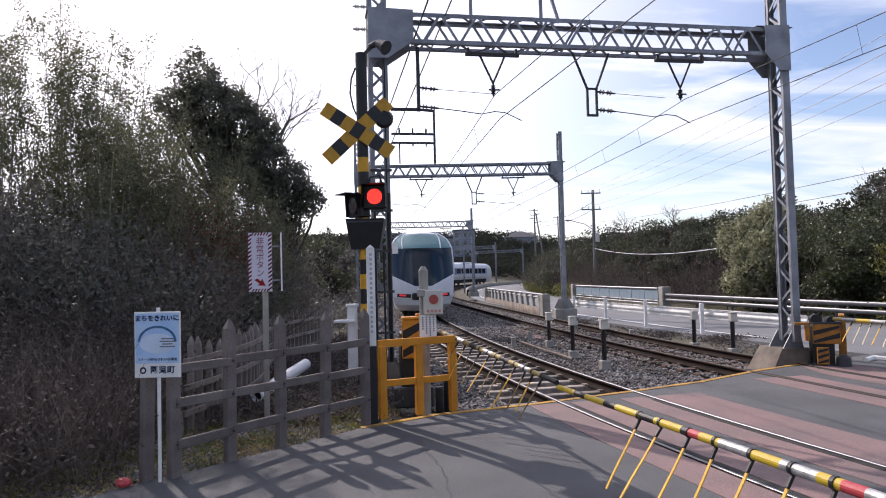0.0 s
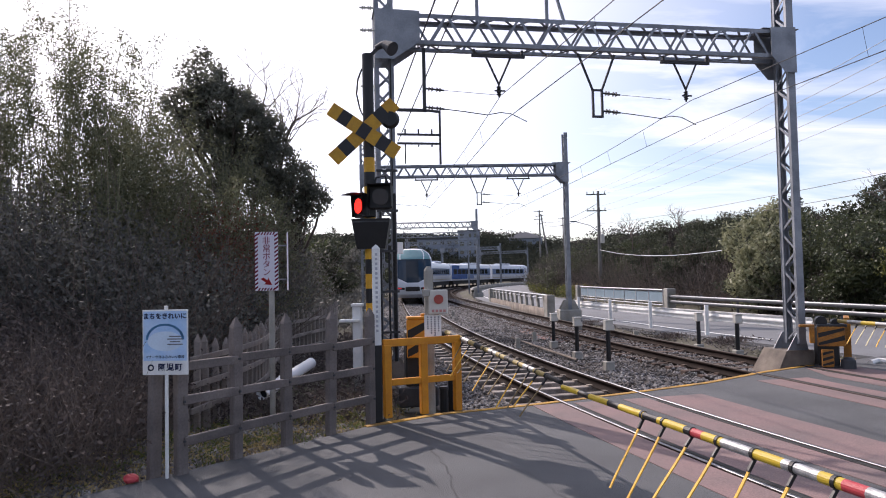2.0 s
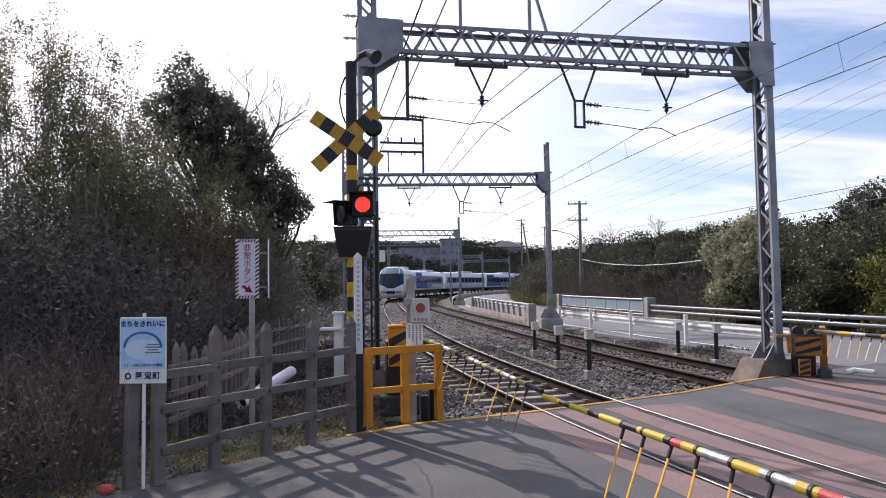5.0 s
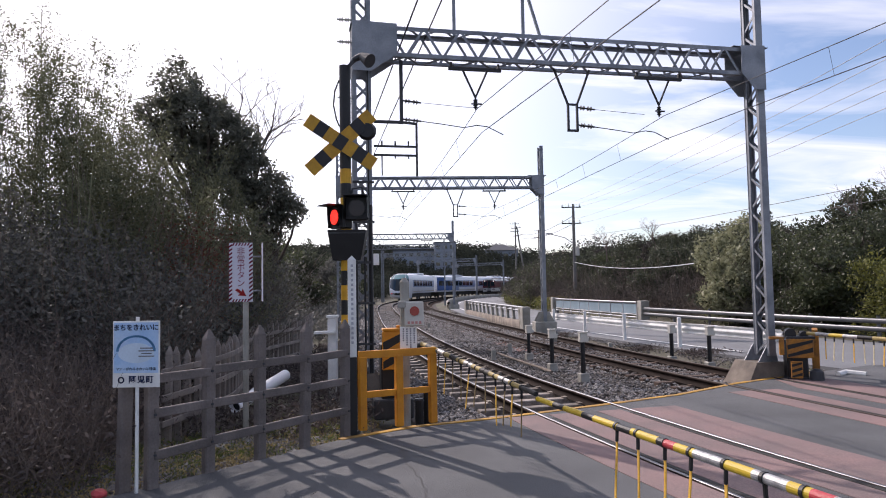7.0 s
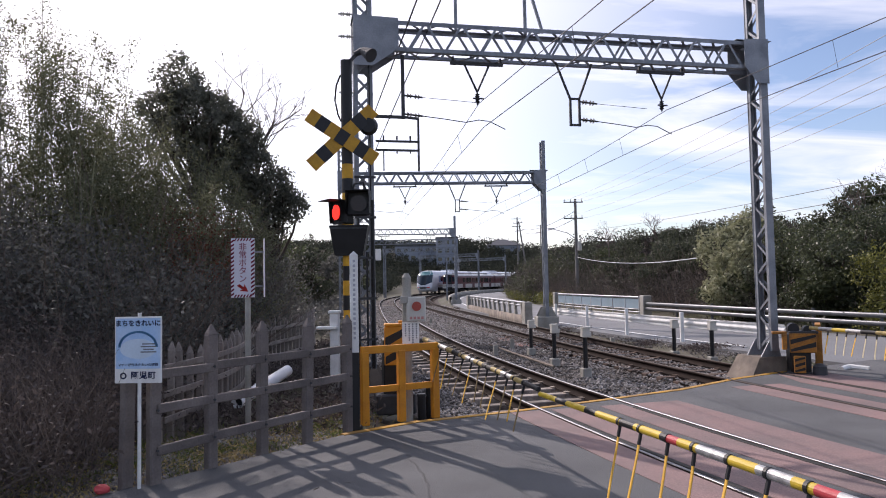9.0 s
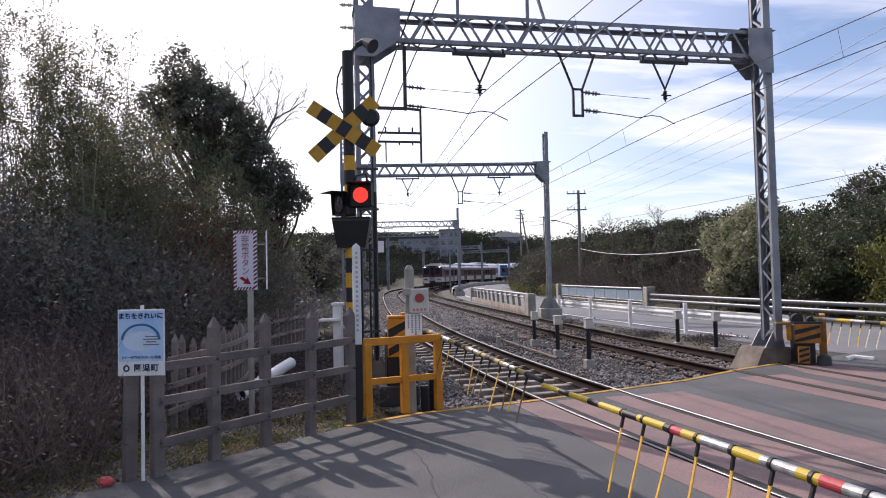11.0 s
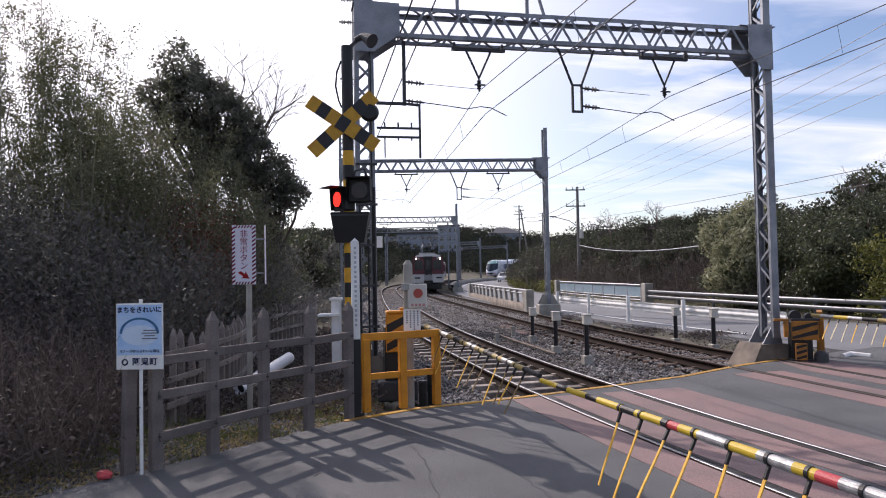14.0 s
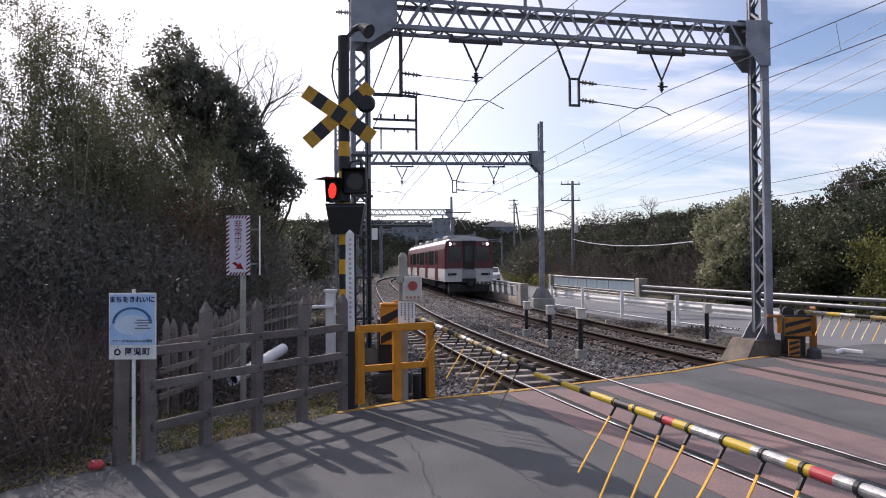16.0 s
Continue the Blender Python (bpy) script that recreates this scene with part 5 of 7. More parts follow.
# foundation of the mast
bm = BM()
vs = []
for x0, x1, y0, y1, zz in ((-0.68, 0.24, -0.24, 0.58, -0.3), (-0.36, 0.21, -0.19, 0.5, 0.28)):
    vs.append([bm.verts.new(p) for p in ((x0, y0, zz), (x1, y0, zz), (x1, y1, zz), (x0, y1, zz))])
bm.faces.new(vs[0])
bm.faces.new(vs[1])
for k in range(4):
    bm.faces.new((vs[0][k], vs[0][(k + 1) % 4], vs[1][(k + 1) % 4], vs[1][k]))
bmesh.ops.recalc_face_normals(bm, faces=bm.faces)
old_shaded_concrete = mat("old_shaded_concrete", (0.23, 0.19, 0.155), 0.9, var=0.3, scale=2.5, fine=50, bump=0.5, col2=(0.12, 0.1, 0.085))
fd = tagged(part("mast_foundation", bm, old_shaded_concrete, m=pose(6.75, 13.3, 0, 0, 0, 10)), "weathered concrete block carrying the gantry mast", "foundation")
for s in (-1, 1):
    bm = BM()
    q = [bm.verts.new(p) for p in ((-0.28, 0.1 + s * 0.2, 0.28), (0.16, 0.1 + s * 0.2, 0.28), (0.09, 0.1 + s * 0.2, 0.6), (-0.08, 0.1 + s * 0.2, 0.6))]
    f = bm.faces.new(q)
    r = bmesh.ops.extrude_face_region(bm, geom=[f])
    bmesh.ops.translate(bm, vec=(0, s * 0.02, 0), verts=[v for v in r["geom"] if isinstance(v, bmesh.types.BMVert)])
    bmesh.ops.recalc_face_normals(bm, faces=bm.faces)
    part("foot_plate", bm, steel, fd)
for gx, gy, w in ((-1.07, 11.9, 0.8), (5.06, 28.7, 0.9), (2.55, 58.8, 0.9)):
    bm = BM()
    box(bm, (0, 0, 0.1), (w, w, 0.7), None, 0.03)
    for s in (-1, 1):
        q = [bm.verts.new(p) for p in ((-0.4, s * 0.2, 0.45), (0.4, s * 0.2, 0.45), (0.2, s * 0.2, 0.85), (-0.2, s * 0.2, 0.85))]
        bm.faces.new(q)
    # the left block's darker concrete holds the shade that lies on it
    tagged(part("mast_foundation", bm, old_shaded_concrete if gx < 0 else concrete, m=pose(gx, gy, -0.45 if gx < 0 else -0.12)), "concrete block under a gantry mast", "foundation")

# ---------- fences and signs by the road ----------
POSTS = [(-2.865, 6.55), (-2.63, 6.62), (-2.26, 7.16), (-1.87, 7.74), (-1.45, 8.2), (-1.03, 8.72)]


def fence_post(parent, x, y, h, ang, w=0.115, wood=None):
    bm = BM()
    box(bm, (0, 0, h / 2 - 0.15), (w, w * 0.8, h + 0.3), None, 0.012)
    bmesh.ops.create_cone(bm, cap_ends=True, segments=4, radius1=w * 0.66, radius2=0.012, depth=0.1, matrix=Matrix.Translation((0, 0, h + 0.05)) @ Matrix.Diagonal((1, 0.8, 1, 1)) @ Matrix.Rotation(math.pi / 4, 4, "Z"))
    return part("post", bm, wood or fence_wood, parent, m=pose(x, y, 0, random.uniform(-1, 1), random.uniform(-1.5, 1.5), ang + random.uniform(-4, 4)))


fence = thing("wooden_fence", "weathered grey-brown wooden post and rail fence with pointed posts", "fence", group="wooden fences")
for i, (x, y) in enumerate(POSTS):
    fence_post(fence, x, y, 1.36 if i not in (0, 1) else 1.28, 50)
for i in range(1, 5):
    a, b = POSTS[i], POSTS[i + 1]
    for zz in (1.03, 0.69, 0.31):
        bm = BM()
        j = [random.uniform(-0.012, 0.012) for _ in range(2)]
        bar(bm, (a[0] + 0.03, a[1] - 0.02, zz + j[0]), (b[0] + 0.03, b[1] - 0.02, zz + j[1]), 0.05, 0.09, (0, 0, 1), 0.008)
        part("rail", bm, fence_wood, fence)
bm = BM()
rod(bm, (0, 0, 0), (0, -0.016, 0), 0.013, 8)
bolt = mesh_of("bolt", bm, dark_steel)
for i in range(1, 6):
    for zz in (1.03, 0.69, 0.31):
        part("bolt", bolt, None, fence, m=pose(POSTS[i][0] + 0.055, POSTS[i][1] - 0.055, zz, 0, 0, 50))
old_wood = mat("old_wood", (0.27, 0.235, 0.21), 0.9, var=0.3, scale=3, fine=45, bump=0.6, col2=(0.18, 0.155, 0.14), rand=0.15)
back = thing("wooden_fence", "older weathered wooden picket fence among the scrub", "fence", group="wooden fences")
B0, B1 = Vector((-3.35, 8.6)), Vector((-3.55, 22.0))
prev = None
for i in range(54):
    p = B0.lerp(B1, i / 53) + Vector((0.25 * math.sin(i * 0.19), 0))
    fence_post(back, p.x, p.y, 1.0 + 0.06 * math.sin(i * 1.3), 0, 0.085, old_wood)
    if prev is not None:
        for zz in (0.85, 0.52, 0.2):
            bm = BM()
            bar(bm, (prev.x + 0.06, prev.y, zz), (p.x + 0.06, p.y, zz), 0.03, 0.08, (0, 0, 1), 0.006)
            part("rail", bm, old_wood, back)
    prev = p


def lettering(body, size, m, material, parent, name="lettering", spacing=1.0, line=1.0, bold=0.0):
    cu = bpy.data.curves.new(name, "FONT")
    cu.body = body
    cu.size = size
    cu.align_x = "CENTER"
    cu.align_y = "CENTER"
    cu.extrude = 0.0015
    cu.offset = bold
    cu.resolution_u = 2
    cu.space_character = spacing
    cu.space_line = line
    cu.materials.append(material)
    ob = new(name, cu)
    ob.parent = parent
    ob.matrix_local = m
    return ob


UPR = Matrix.Rotation(math.pi / 2, 4, "X")
ink_blue = mat("ink_blue", (0.01, 0.02, 0.07), 0.6, var=0.1, bump=0)
ink_red = mat("ink_red", (0.5, 0.02, 0.02), 0.6, var=0.1, bump=0)
ink_maroon = mat("ink_maroon", (0.22, 0.02, 0.05), 0.6, var=0.1, bump=0)
sky_blue = mat("sign_blue", (0.33, 0.52, 0.78), 0.5, var=0.1, scale=6, bump=0, col2=(0.45, 0.6, 0.8))
pale_blue = mat("sign_pale_blue", (0.55, 0.67, 0.8), 0.5, var=0.1, scale=6, bump=0)

bs = thing("notice_board", "blue and white town notice board on a thin white post", "sign", pose(-2.71, 6.46, 0, 0, 0, -4))
bm = BM()
rod(bm, (0, 0.02, -0.1), (0, 0.02, 1.62), 0.017, 10)
part("post", bm, white_paint, bs)
bm = BM()
box(bm, (0, 0, 1.275), (0.45, 0.012, 0.62), None, 0.004)
part("board", bm, white_paint, bs)
bm = BM()
box(bm, (0, -0.0075, 1.335), (0.425, 0.003, 0.47))
part("panel", bm, sky_blue, bs, "sky-blue printed panel")
bm = BM()
n = 24
for r0, r1 in ((0.19, 0.165),):
    for k in range(n):
        a0, a1 = math.pi * k / n, math.pi * (k + 1) / n
        bm.faces.new([bm.verts.new((r * math.cos(a), -0.0105, 1.3 + 0.8 * r * math.sin(a))) for r, a in ((r0, a0), (r0, a1), (r1, a1), (r1, a0))])
bmesh.ops.solidify(bm, geom=bm.faces[:], thickness=0.0015)
part("arc", bm, mat("sign_deep_blue", (0.1, 0.3, 0.55), 0.5, bump=0), bs)
bm = BM()
rod(bm, (0, -0.0090, 0), (0, -0.0100, 0), 0.15, 32)
bmesh.ops.transform(bm, matrix=Matrix.Translation((0, 0, 1.285)) @ Matrix.Diagonal((1.15, 1, 0.62, 1)), verts=bm.verts)
part("roundel", bm, pale_blue, bs)
for k, (w, zz) in enumerate(((0.12, 1.33), (0.15, 1.305), (0.1, 1.28), (0.15, 1.255))):
    bm = BM()
    box(bm, (0.1, -0.0105, zz), (w, 0.002, 0.011))
    part("small_print", bm, grey_ink, bs)
lettering("まちをきれいに", 0.062, Matrix.Translation((0, -0.011, 1.52)) @ UPR, ink_blue, bs, bold=0.0016)
lettering("マナーが作るきれいな環境", 0.032, Matrix.Translation((0, -0.011, 1.135)) @ UPR, ink_blue, bs)
lettering("阿児町", 0.075, Matrix.Translation((0.05, -0.011, 1.035)) @ UPR, ink_blue, bs, spacing=1.2, bold=0.0015)
bm = BM()
for k in range(n):
    a0, a1 = 2 * math.pi * k / n, 2 * math.pi * (k + 1) / n
    bm.faces.new([bm.verts.new((-0.14 + r * math.cos(a), -0.0105, 1.035 + r * math.sin(a))) for r, a in ((0.032, a0), (0.032, a1), (0.018, a1), (0.018, a0))])
bmesh.ops.solidify(bm, geom=bm.faces[:], thickness=0.0015)
part("emblem", bm, ink_blue, bs)

rw = thing("emergency_sign", "white sign with red slanted border and arrow on a grey post", "sign", pose(-2.33, 8.88, 0, 0, 0, 3))
bm = BM()
rod(bm, (0, 0.04, -0.1), (0, 0.04, 2.45), 0.037, 14)
part("post", bm, concrete, rw)
lilac = mat("sign_lilac", (0.62, 0.6, 0.68), 0.5, var=0.06, bump=0)
bm = BM()
box(bm, (-0.05, -0.01, 2.09), (0.3, 0.012, 0.77), None, 0.003)
part("board", bm, lilac, rw)
for s in (-1, 1):
    for k in range(14):
        zz = 2.435 - 0.053 * k
        bm = BM()
        q = [bm.verts.new((-0.05 + s * 0.13 + dx, -0.0175, zz + dz)) for dx, dz in ((-0.027, -0.03), (0.02, 0.004), (0.02, 0.03), (-0.027, -0.004))]
        bm.faces.new(q)
        bmesh.ops.solidify(bm, geom=bm.faces[:], thickness=0.0015)
        part("border_stripe", bm, ink_maroon, rw)
for zz in (2.455, 1.725):
    for k in range(6):
        bm = BM()
        q = [bm.verts.new((-0.145 + 0.038 * k + dx, -0.0175, zz + dz)) for dx, dz in ((-0.02, -0.018), (0.0, -0.018), (0.02, 0.018), (0.0, 0.018))]
        bm.faces.new(q)
        bmesh.ops.solidify(bm, geom=bm.faces[:], thickness=0.0015)
        part("border_stripe", bm, ink_maroon, rw)
lettering("非\n常\nボ\nタ\nン", 0.109, Matrix.Translation((-0.05, -0.0185, 2.15)) @ UPR, ink_maroon, rw, line=0.95)
bm = BM()
arrow = [(-0.09, 0.03), (-0.05, 0.05), (0.0, 0.01), (0.01, 0.05), (0.06, -0.05), (-0.05, -0.04), (-0.02, -0.02)]
bm.faces.new([bm.verts.new((-0.04 + x, -0.0185, 1.83 + zz)) for x, zz in arrow])
bmesh.ops.solidify(bm, geom=bm.faces[:], thickness=0.0015)
part("arrow", bm, ink_red, rw, "red arrow")
bm = BM()
box(bm, (0.2, 0.1, 2.09), (0.012, 0.3, 0.77), pose(0, 0, 0, 0, 0, 12) @ Matrix.Translation((0.02, 0.0, 0)), 0.003)
part("side_board", bm, lilac, rw, "second board seen from its edge")
for zz in (1.85, 2.3):
    bm = BM()
    bar(bm, (0, 0.04, zz), (0.19, 0.14, zz), 0.02, 0.02)
    part("bracket", bm, steel, rw)

# pipes, box and litter behind the fence
pvc = mat("pvc_white", (0.74, 0.75, 0.78), 0.35, var=0.08, scale=3, bump=0.05)
pp = thing("drain_pipe", "white plastic drain pipe lying in the ditch", "pipe", pose(0, 0, 0))
bm = BM()
a, b = Vector((-2.72, 9.8, 0.2)), Vector((-2.33, 11.4, 0.44))
rod(bm, a, b, 0.09, 22, caps=False)
bmesh.ops.solidify(bm, geom=bm.faces[:], thickness=0.012)
smooth(part("pipe", bm, pvc, pp), 40)
bm = BM()
rod(bm, a.lerp(b, 0.38), a.lerp(b, 0.44), 0.1, 22)
part("joint", bm, pvc, pp)
# black disc added in the bore for the shade within the pipe
bm = BM()
d = (b - a).normalized()
rod(bm, a + d * 0.1, a + d * 0.12, 0.085, 20)
part("inside", bm, rubber, pp)
cb = thing("trackside_cabinet", "small white trackside relay box on a post", "relay box", pose(-1.62, 12.0, -0.1))
bm = BM()
box(bm, (0, 0, 0.85), (0.16, 0.18, 1.2), None, 0.015)
part("case", bm, white_paint, cb)
bm = BM()
box(bm, (0, 0, 1.47), (0.21, 0.22, 0.05), None, 0.01)
part("lid", bm, white_paint, cb)
bm = BM()
box(bm, (-0.12, -0.1, 1.2), (0.36, 0.2, 0.05), None, 0.01)
part("shelf", bm, white_paint, cb)
bm = BM()
box(bm, (0, 0, 0.12), (0.12, 0.12, 0.3))
part("leg", bm, concrete, cb)
bm = BM()
bmesh.ops.create_icosphere(bm, subdivisions=2, radius=0.09)
for v in bm.verts:
    v.co *= 0.8 + 0.4 * noise.noise(v.co * 9)
    v.co.z *= 0.6
tagged(part("litter", bm, red_tape, m=pose(-3.0, 6.35, 0.03)), "crumpled red litter at the fence foot", "litter")

# cracks and patches in the asphalt
for k, pts in enumerate((((-0.3, 8.0), (-0.22, 7.3), (-0.05, 6.6), (0.02, 5.8), (0.2, 5.0)), ((0.35, 7.4), (0.75, 6.3), (0.95, 5.6), (1.3, 5.0)), ((3.9, 8.6), (4.3, 8.2), (4.9, 8.15)), ((-1.2, 6.2), (-0.8, 6.5), (-0.3, 6.45)))):
    V, F, c = [], [], random.Random(k)
    q = []
    for a, b in zip(pts[:-1], pts[1:]):
        for i in range(6):
            q.append((a[0] + (b[0] - a[0]) * i / 6 + c.uniform(-0.025, 0.025), a[1] + (b[1] - a[1]) * i / 6 + c.uniform(-0.02, 0.02)))
    for x, y in q:
        w = c.uniform(0.003, 0.008)
        V += [(x - w, y - w * 0.4, -0.0105), (x + w, y + w * 0.4, -0.0105)]
    F = [(2 * i, 2 * i + 1, 2 * i + 3, 2 * i + 2) for i in range(len(q) - 1)]
    tagged(from_arrays("road_crack", V, F, black_paint), "thin dark crack in the asphalt", "road crack", kind="structure")
# small insulators on the side of the left mast
for zz in (6.2, 6.6, 7.0, 5.2):
    bm = BM()
    insulator(bm, (-0.16, -0.1, zz), (-0.42, -0.1, zz), 0.05)
    part("side_insulator", bm, beige, g1)
# pale kerb stone by the far cabinet
bm = BM()
tube(bm, [(8.1, 13.2, 0.0), (8.35, 13.35, 0.02), (8.6, 13.1, 0.0)], 0.06, 8)
tagged(part("kerb_stone", bm, white_paint), "short curved white kerb beside the striped cabinet", "kerb")

# cables, a pipe and a ladder on the left mast
# their black also stands in for the shade on the backlit lower mast
for x, y, z1, r in ((0.13, -0.2, 3.3, 0.022), (0.1, -0.19, 5.9, 0.014), (-0.12, -0.19, 3.4, 0.018), (0.02, -0.2, 2.4, 0.018)):
    bm = BM()
    rod(bm, (x, y, -0.3), (x, y, z1), r, 10)
    part("cable_pipe", bm, black_paint, g1)
for zz in (0.9, 1.6, 2.3, 3.0, 3.7):
    bm = BM()
    bar(bm, (-0.18, -0.2, zz), (0.19, -0.2, zz), 0.04, 0.04)
    part("cable_clamp", bm, dark_steel, g1)
bm = BM()
box(bm, (0.21, -0.24, 2.35), (0.1, 0.012, 0.2), None, 0.003)
part("mast_plate", bm, white_paint, g1, "small white number plate on the mast")

# ---------- rails, walls and posts along the railway ----------


def corrugated(name, line, s0, s1, z, k, parent, material, label=""):
    """A W-section guard rail beam."""
    prof = [(0.0, 0.15), (0.04, 0.1), (0.04, 0.06), (0.0, 0.02), (0.0, -0.02), (0.04, -0.06), (0.04, -0.1), (0.0, -0.15), (-0.008, -0.15), (0.03, -0.1), (0.03, -0.06), (-0.008, -0.02), (-0.008, 0.02), (0.03, 0.06), (0.03, 0.1), (-0.008, 0.15)]
    ob = sweep(name, line, prof, s0, s1, 1.0, material, parent, z, k)
    if label:
        ob["label"] = label
    return ob


galv = mat("galvanised_rail", (0.36, 0.37, 0.39), 0.45, metal=0.5, var=0.15, scale=2, fine=30, bump=0.05, col2=(0.28, 0.29, 0.31))
gr = thing("guard_rail", "white-painted corrugated steel guard rail between track and road", "guard rail")
S0, S1 = road_line.s_at_y(16.4), road_line.s_at_y(30.0)
corrugated("beam", road_line, S0, S1, 0.52, -0.1, gr, white_paint)
s = S0 + 0.6
while s < S1:
    p = road_line.off(s, -0.2)
    bm = BM()
    box(bm, (0, 0, 0.36), (0.1, 0.1, 0.96), None, 0.01)
    part("post", bm, white_paint, gr, m=pose(p[0], p[1], 0))
    s += 3.1
gr2 = thing("guard_rail", "galvanised two-bar guard rail on the far side of the road", "guard rail")
bar_mat = mat("dull_rail", (0.13, 0.135, 0.145), 0.4, metal=0.5, var=0.2, scale=2, fine=30, bump=0.05)
S2, S3 = road_line.s_at_y(4.5), road_line.s_at_y(33.0)
for zz in (0.35, 0.6):
    prof = [(0.05 * math.cos(a), 0.08 * math.sin(a)) for a in np.linspace(0, 2 * math.pi, 9)[:-1]]
    sweep("beam", road_line, prof, S2, S3, 1.0, bar_mat, gr2, zz, ROAD_W + 0.25)
s = S2 + 0.4
while s < S3:
    p = road_line.off(s, ROAD_W + 0.36)
    bm = BM()
    rod(bm, (0, 0, -0.3), (0, 0, 0.75), 0.055, 12)
    part("post", bm, bar_mat, gr2, m=pose(p[0], p[1], 0))
    s += 2.9
# railing with bluish panels on the bridge
pan_mat = mat("panel_blue_grey", (0.24, 0.32, 0.37), 0.25, var=0.12, scale=2, bump=0.02)
pf = thing("bridge_railing", "pale steel bridge railing with blue-grey infill panels", "railing")
S4, S5 = road_line.s_at_y(33.5), road_line.s_at_y(46.5)
for zz, w in ((0.9, 0.06), (0.14, 0.04), (0.28, 0.03)):
    sweep("rail", road_line, [(-w, -w * 0.7), (w, -w * 0.7), (w, w * 0.7), (-w, w * 0.7)], S4, S5, 1.0, galv, pf, zz, ROAD_W + 0.3)
n = 8
for i in range(n + 1):
    s = S4 + (S5 - S4) * i / n
    p = road_line.off(s, ROAD_W + 0.3)
    d = road_line.way(s)
    bm = BM()
    box(bm, (0, 0, 0.4), (0.06, 0.06, 1.0))
    part("post", bm, galv, pf, m=Matrix.Translation((p[0], p[1], 0)) @ Matrix.Rotation(math.atan2(-d[0], d[1]), 4, "Z"))
    if i < n:
        p = road_line.off(s + (S5 - S4) / n / 2, ROAD_W + 0.3)
        bm = BM()
        box(bm, (0, 0, 0.57), (0.02, (S5 - S4) / n - 0.1, 0.5))
        part("panel", bm, pan_mat, pf, m=Matrix.Translation((p[0], p[1], 0)) @ Matrix.Rotation(math.atan2(-d[0], d[1]), 4, "Z"))
for yy in (32.9, 47.2):
    p = road_line.off(road_line.s_at_y(yy), ROAD_W + 0.35)
    bm = BM()
    box(bm, (0, 0, 0.4), (0.45, 0.45, 1.2), None, 0.03)
    tagged(part("bridge_pillar", bm, concrete, m=pose(p[0], p[1], 0, 0, 0, 8)), "short concrete end pillar of the bridge railing", "pillar")
# concrete balustrade beside the far track
ba = thing("bridge_balustrade", "weathered concrete bridge balustrade with upright steel bars", "balustrade")
bl = Line([(4.75, 29.6), (4.54, 30.7), (4.1, 35.5), (3.55, 41.5), (3.02, 47.8), (2.9, 49.5)], 30.7)
T0, T1 = bl.s_at_y(31.2), bl.s_at_y(47.3)
# kerb wall in the darker concrete, its shaded face put into the colour
sweep("kerb_wall", bl, [(-0.16, -0.4), (0.16, -0.4), (0.16, 0.24), (-0.16, 0.24)], T0, T1, 1.0, old_shaded_concrete, ba)
sweep("hand_rail", bl, [(-0.06, -0.04), (0.06, -0.04), (0.06, 0.04), (-0.06, 0.04)], T0, T1, 1.0, galv, ba, 0.85)
sweep("hand_rail", bl, [(-0.04, -0.03), (0.04, -0.03), (0.04, 0.03), (-0.04, 0.03)], T0, T1, 1.0, galv, ba, 0.7)
bm = BM()
bar(bm, (0.02, 0, 0.22), (-0.02, 0, 0.86), 0.12, 0.2, (0, 1, 0))
me = mesh_of("upright", bm, concrete)
s = T0 + 0.5
while s < T1:
    p = bl.at(s)
    d = bl.way(s)
    part("upright", me, None, ba, m=Matrix.Translation((p[0], p[1], 0)) @ Matrix.Rotation(math.atan2(-d[0], d[1]), 4, "Z"))
    s += 1.35
for yy in (30.8, 47.8):
    p = bl.at(bl.s_at_y(yy))
    bm = BM()
    box(bm, (0, 0, 0.27), (0.36, 0.6, 1.24), None, 0.03)
    part("end_pillar", bm, concrete, ba, m=pose(p[0], p[1], 0, 0, 0, 6))
w = sweep("retaining_wall", road_line, [(-0.12, -0.4), (0.12, -0.4), (0.12, 0.5), (-0.12, 0.5)], road_line.s_at_y(62), road_line.s_at_y(125), 2.0, concrete, None, 0, -0.55)
tagged(w, "low pale concrete wall between track and road", "wall", kind="structure")


def track_marker(x, y, h):
    t = thing("track_marker", "black marker post with a white box and concrete foot", "marker post", pose(x, y, -0.2, 0, 0, 12), group="marker posts between the tracks")
    bm = BM()
    box(bm, (0, 0, 0.08), (0.2, 0.2, 0.2), None, 0.02)
    part("foot", bm, concrete, t)
    bm = BM()
    rod(bm, (0, 0, 0.1), (0, 0, h), 0.05, 14)
    part("post", bm, black_paint, t)
    bm = BM()
    box(bm, (0, -0.02, h + 0.08), (0.17, 0.13, 0.2), None, 0.012)
    b = part("box", bm, beige, t, "pale box")
    bm = BM()
    box(bm, (0.1, 0.02, h + 0.03), (0.09, 0.1, 0.1), None, 0.01)
    part("side_box", bm, beige, b)
    bm = BM()
    box(bm, (0, -0.03, h + 0.19), (0.19, 0.16, 0.02), None, 0.005)
    part("lid", bm, beige, b)
    return t


for x, y, h in ((2.89, 18.95, 0.75), (3.05, 16.34, 0.8), (3.35, 14.42, 0.85), (6.35, 17.4, 0.78), (6.73, 15.97, 0.82)):
    track_marker(x, y, h)
for x, y in ((2.6, 20.9), (1.9, 19.0), (5.6, 20.5), (4.6, 24.0), (0.2, 34.0)):
    bm = BM()
    box(bm, (0, 0, 0.1), (0.12, 0.12, 0.36), None, 0.012)
    tagged(part("marker_stone", bm, concrete, m=pose(x, y, -0.2)), "short pale concrete marker stone in the ballast", "marker stone")
bm = BM()
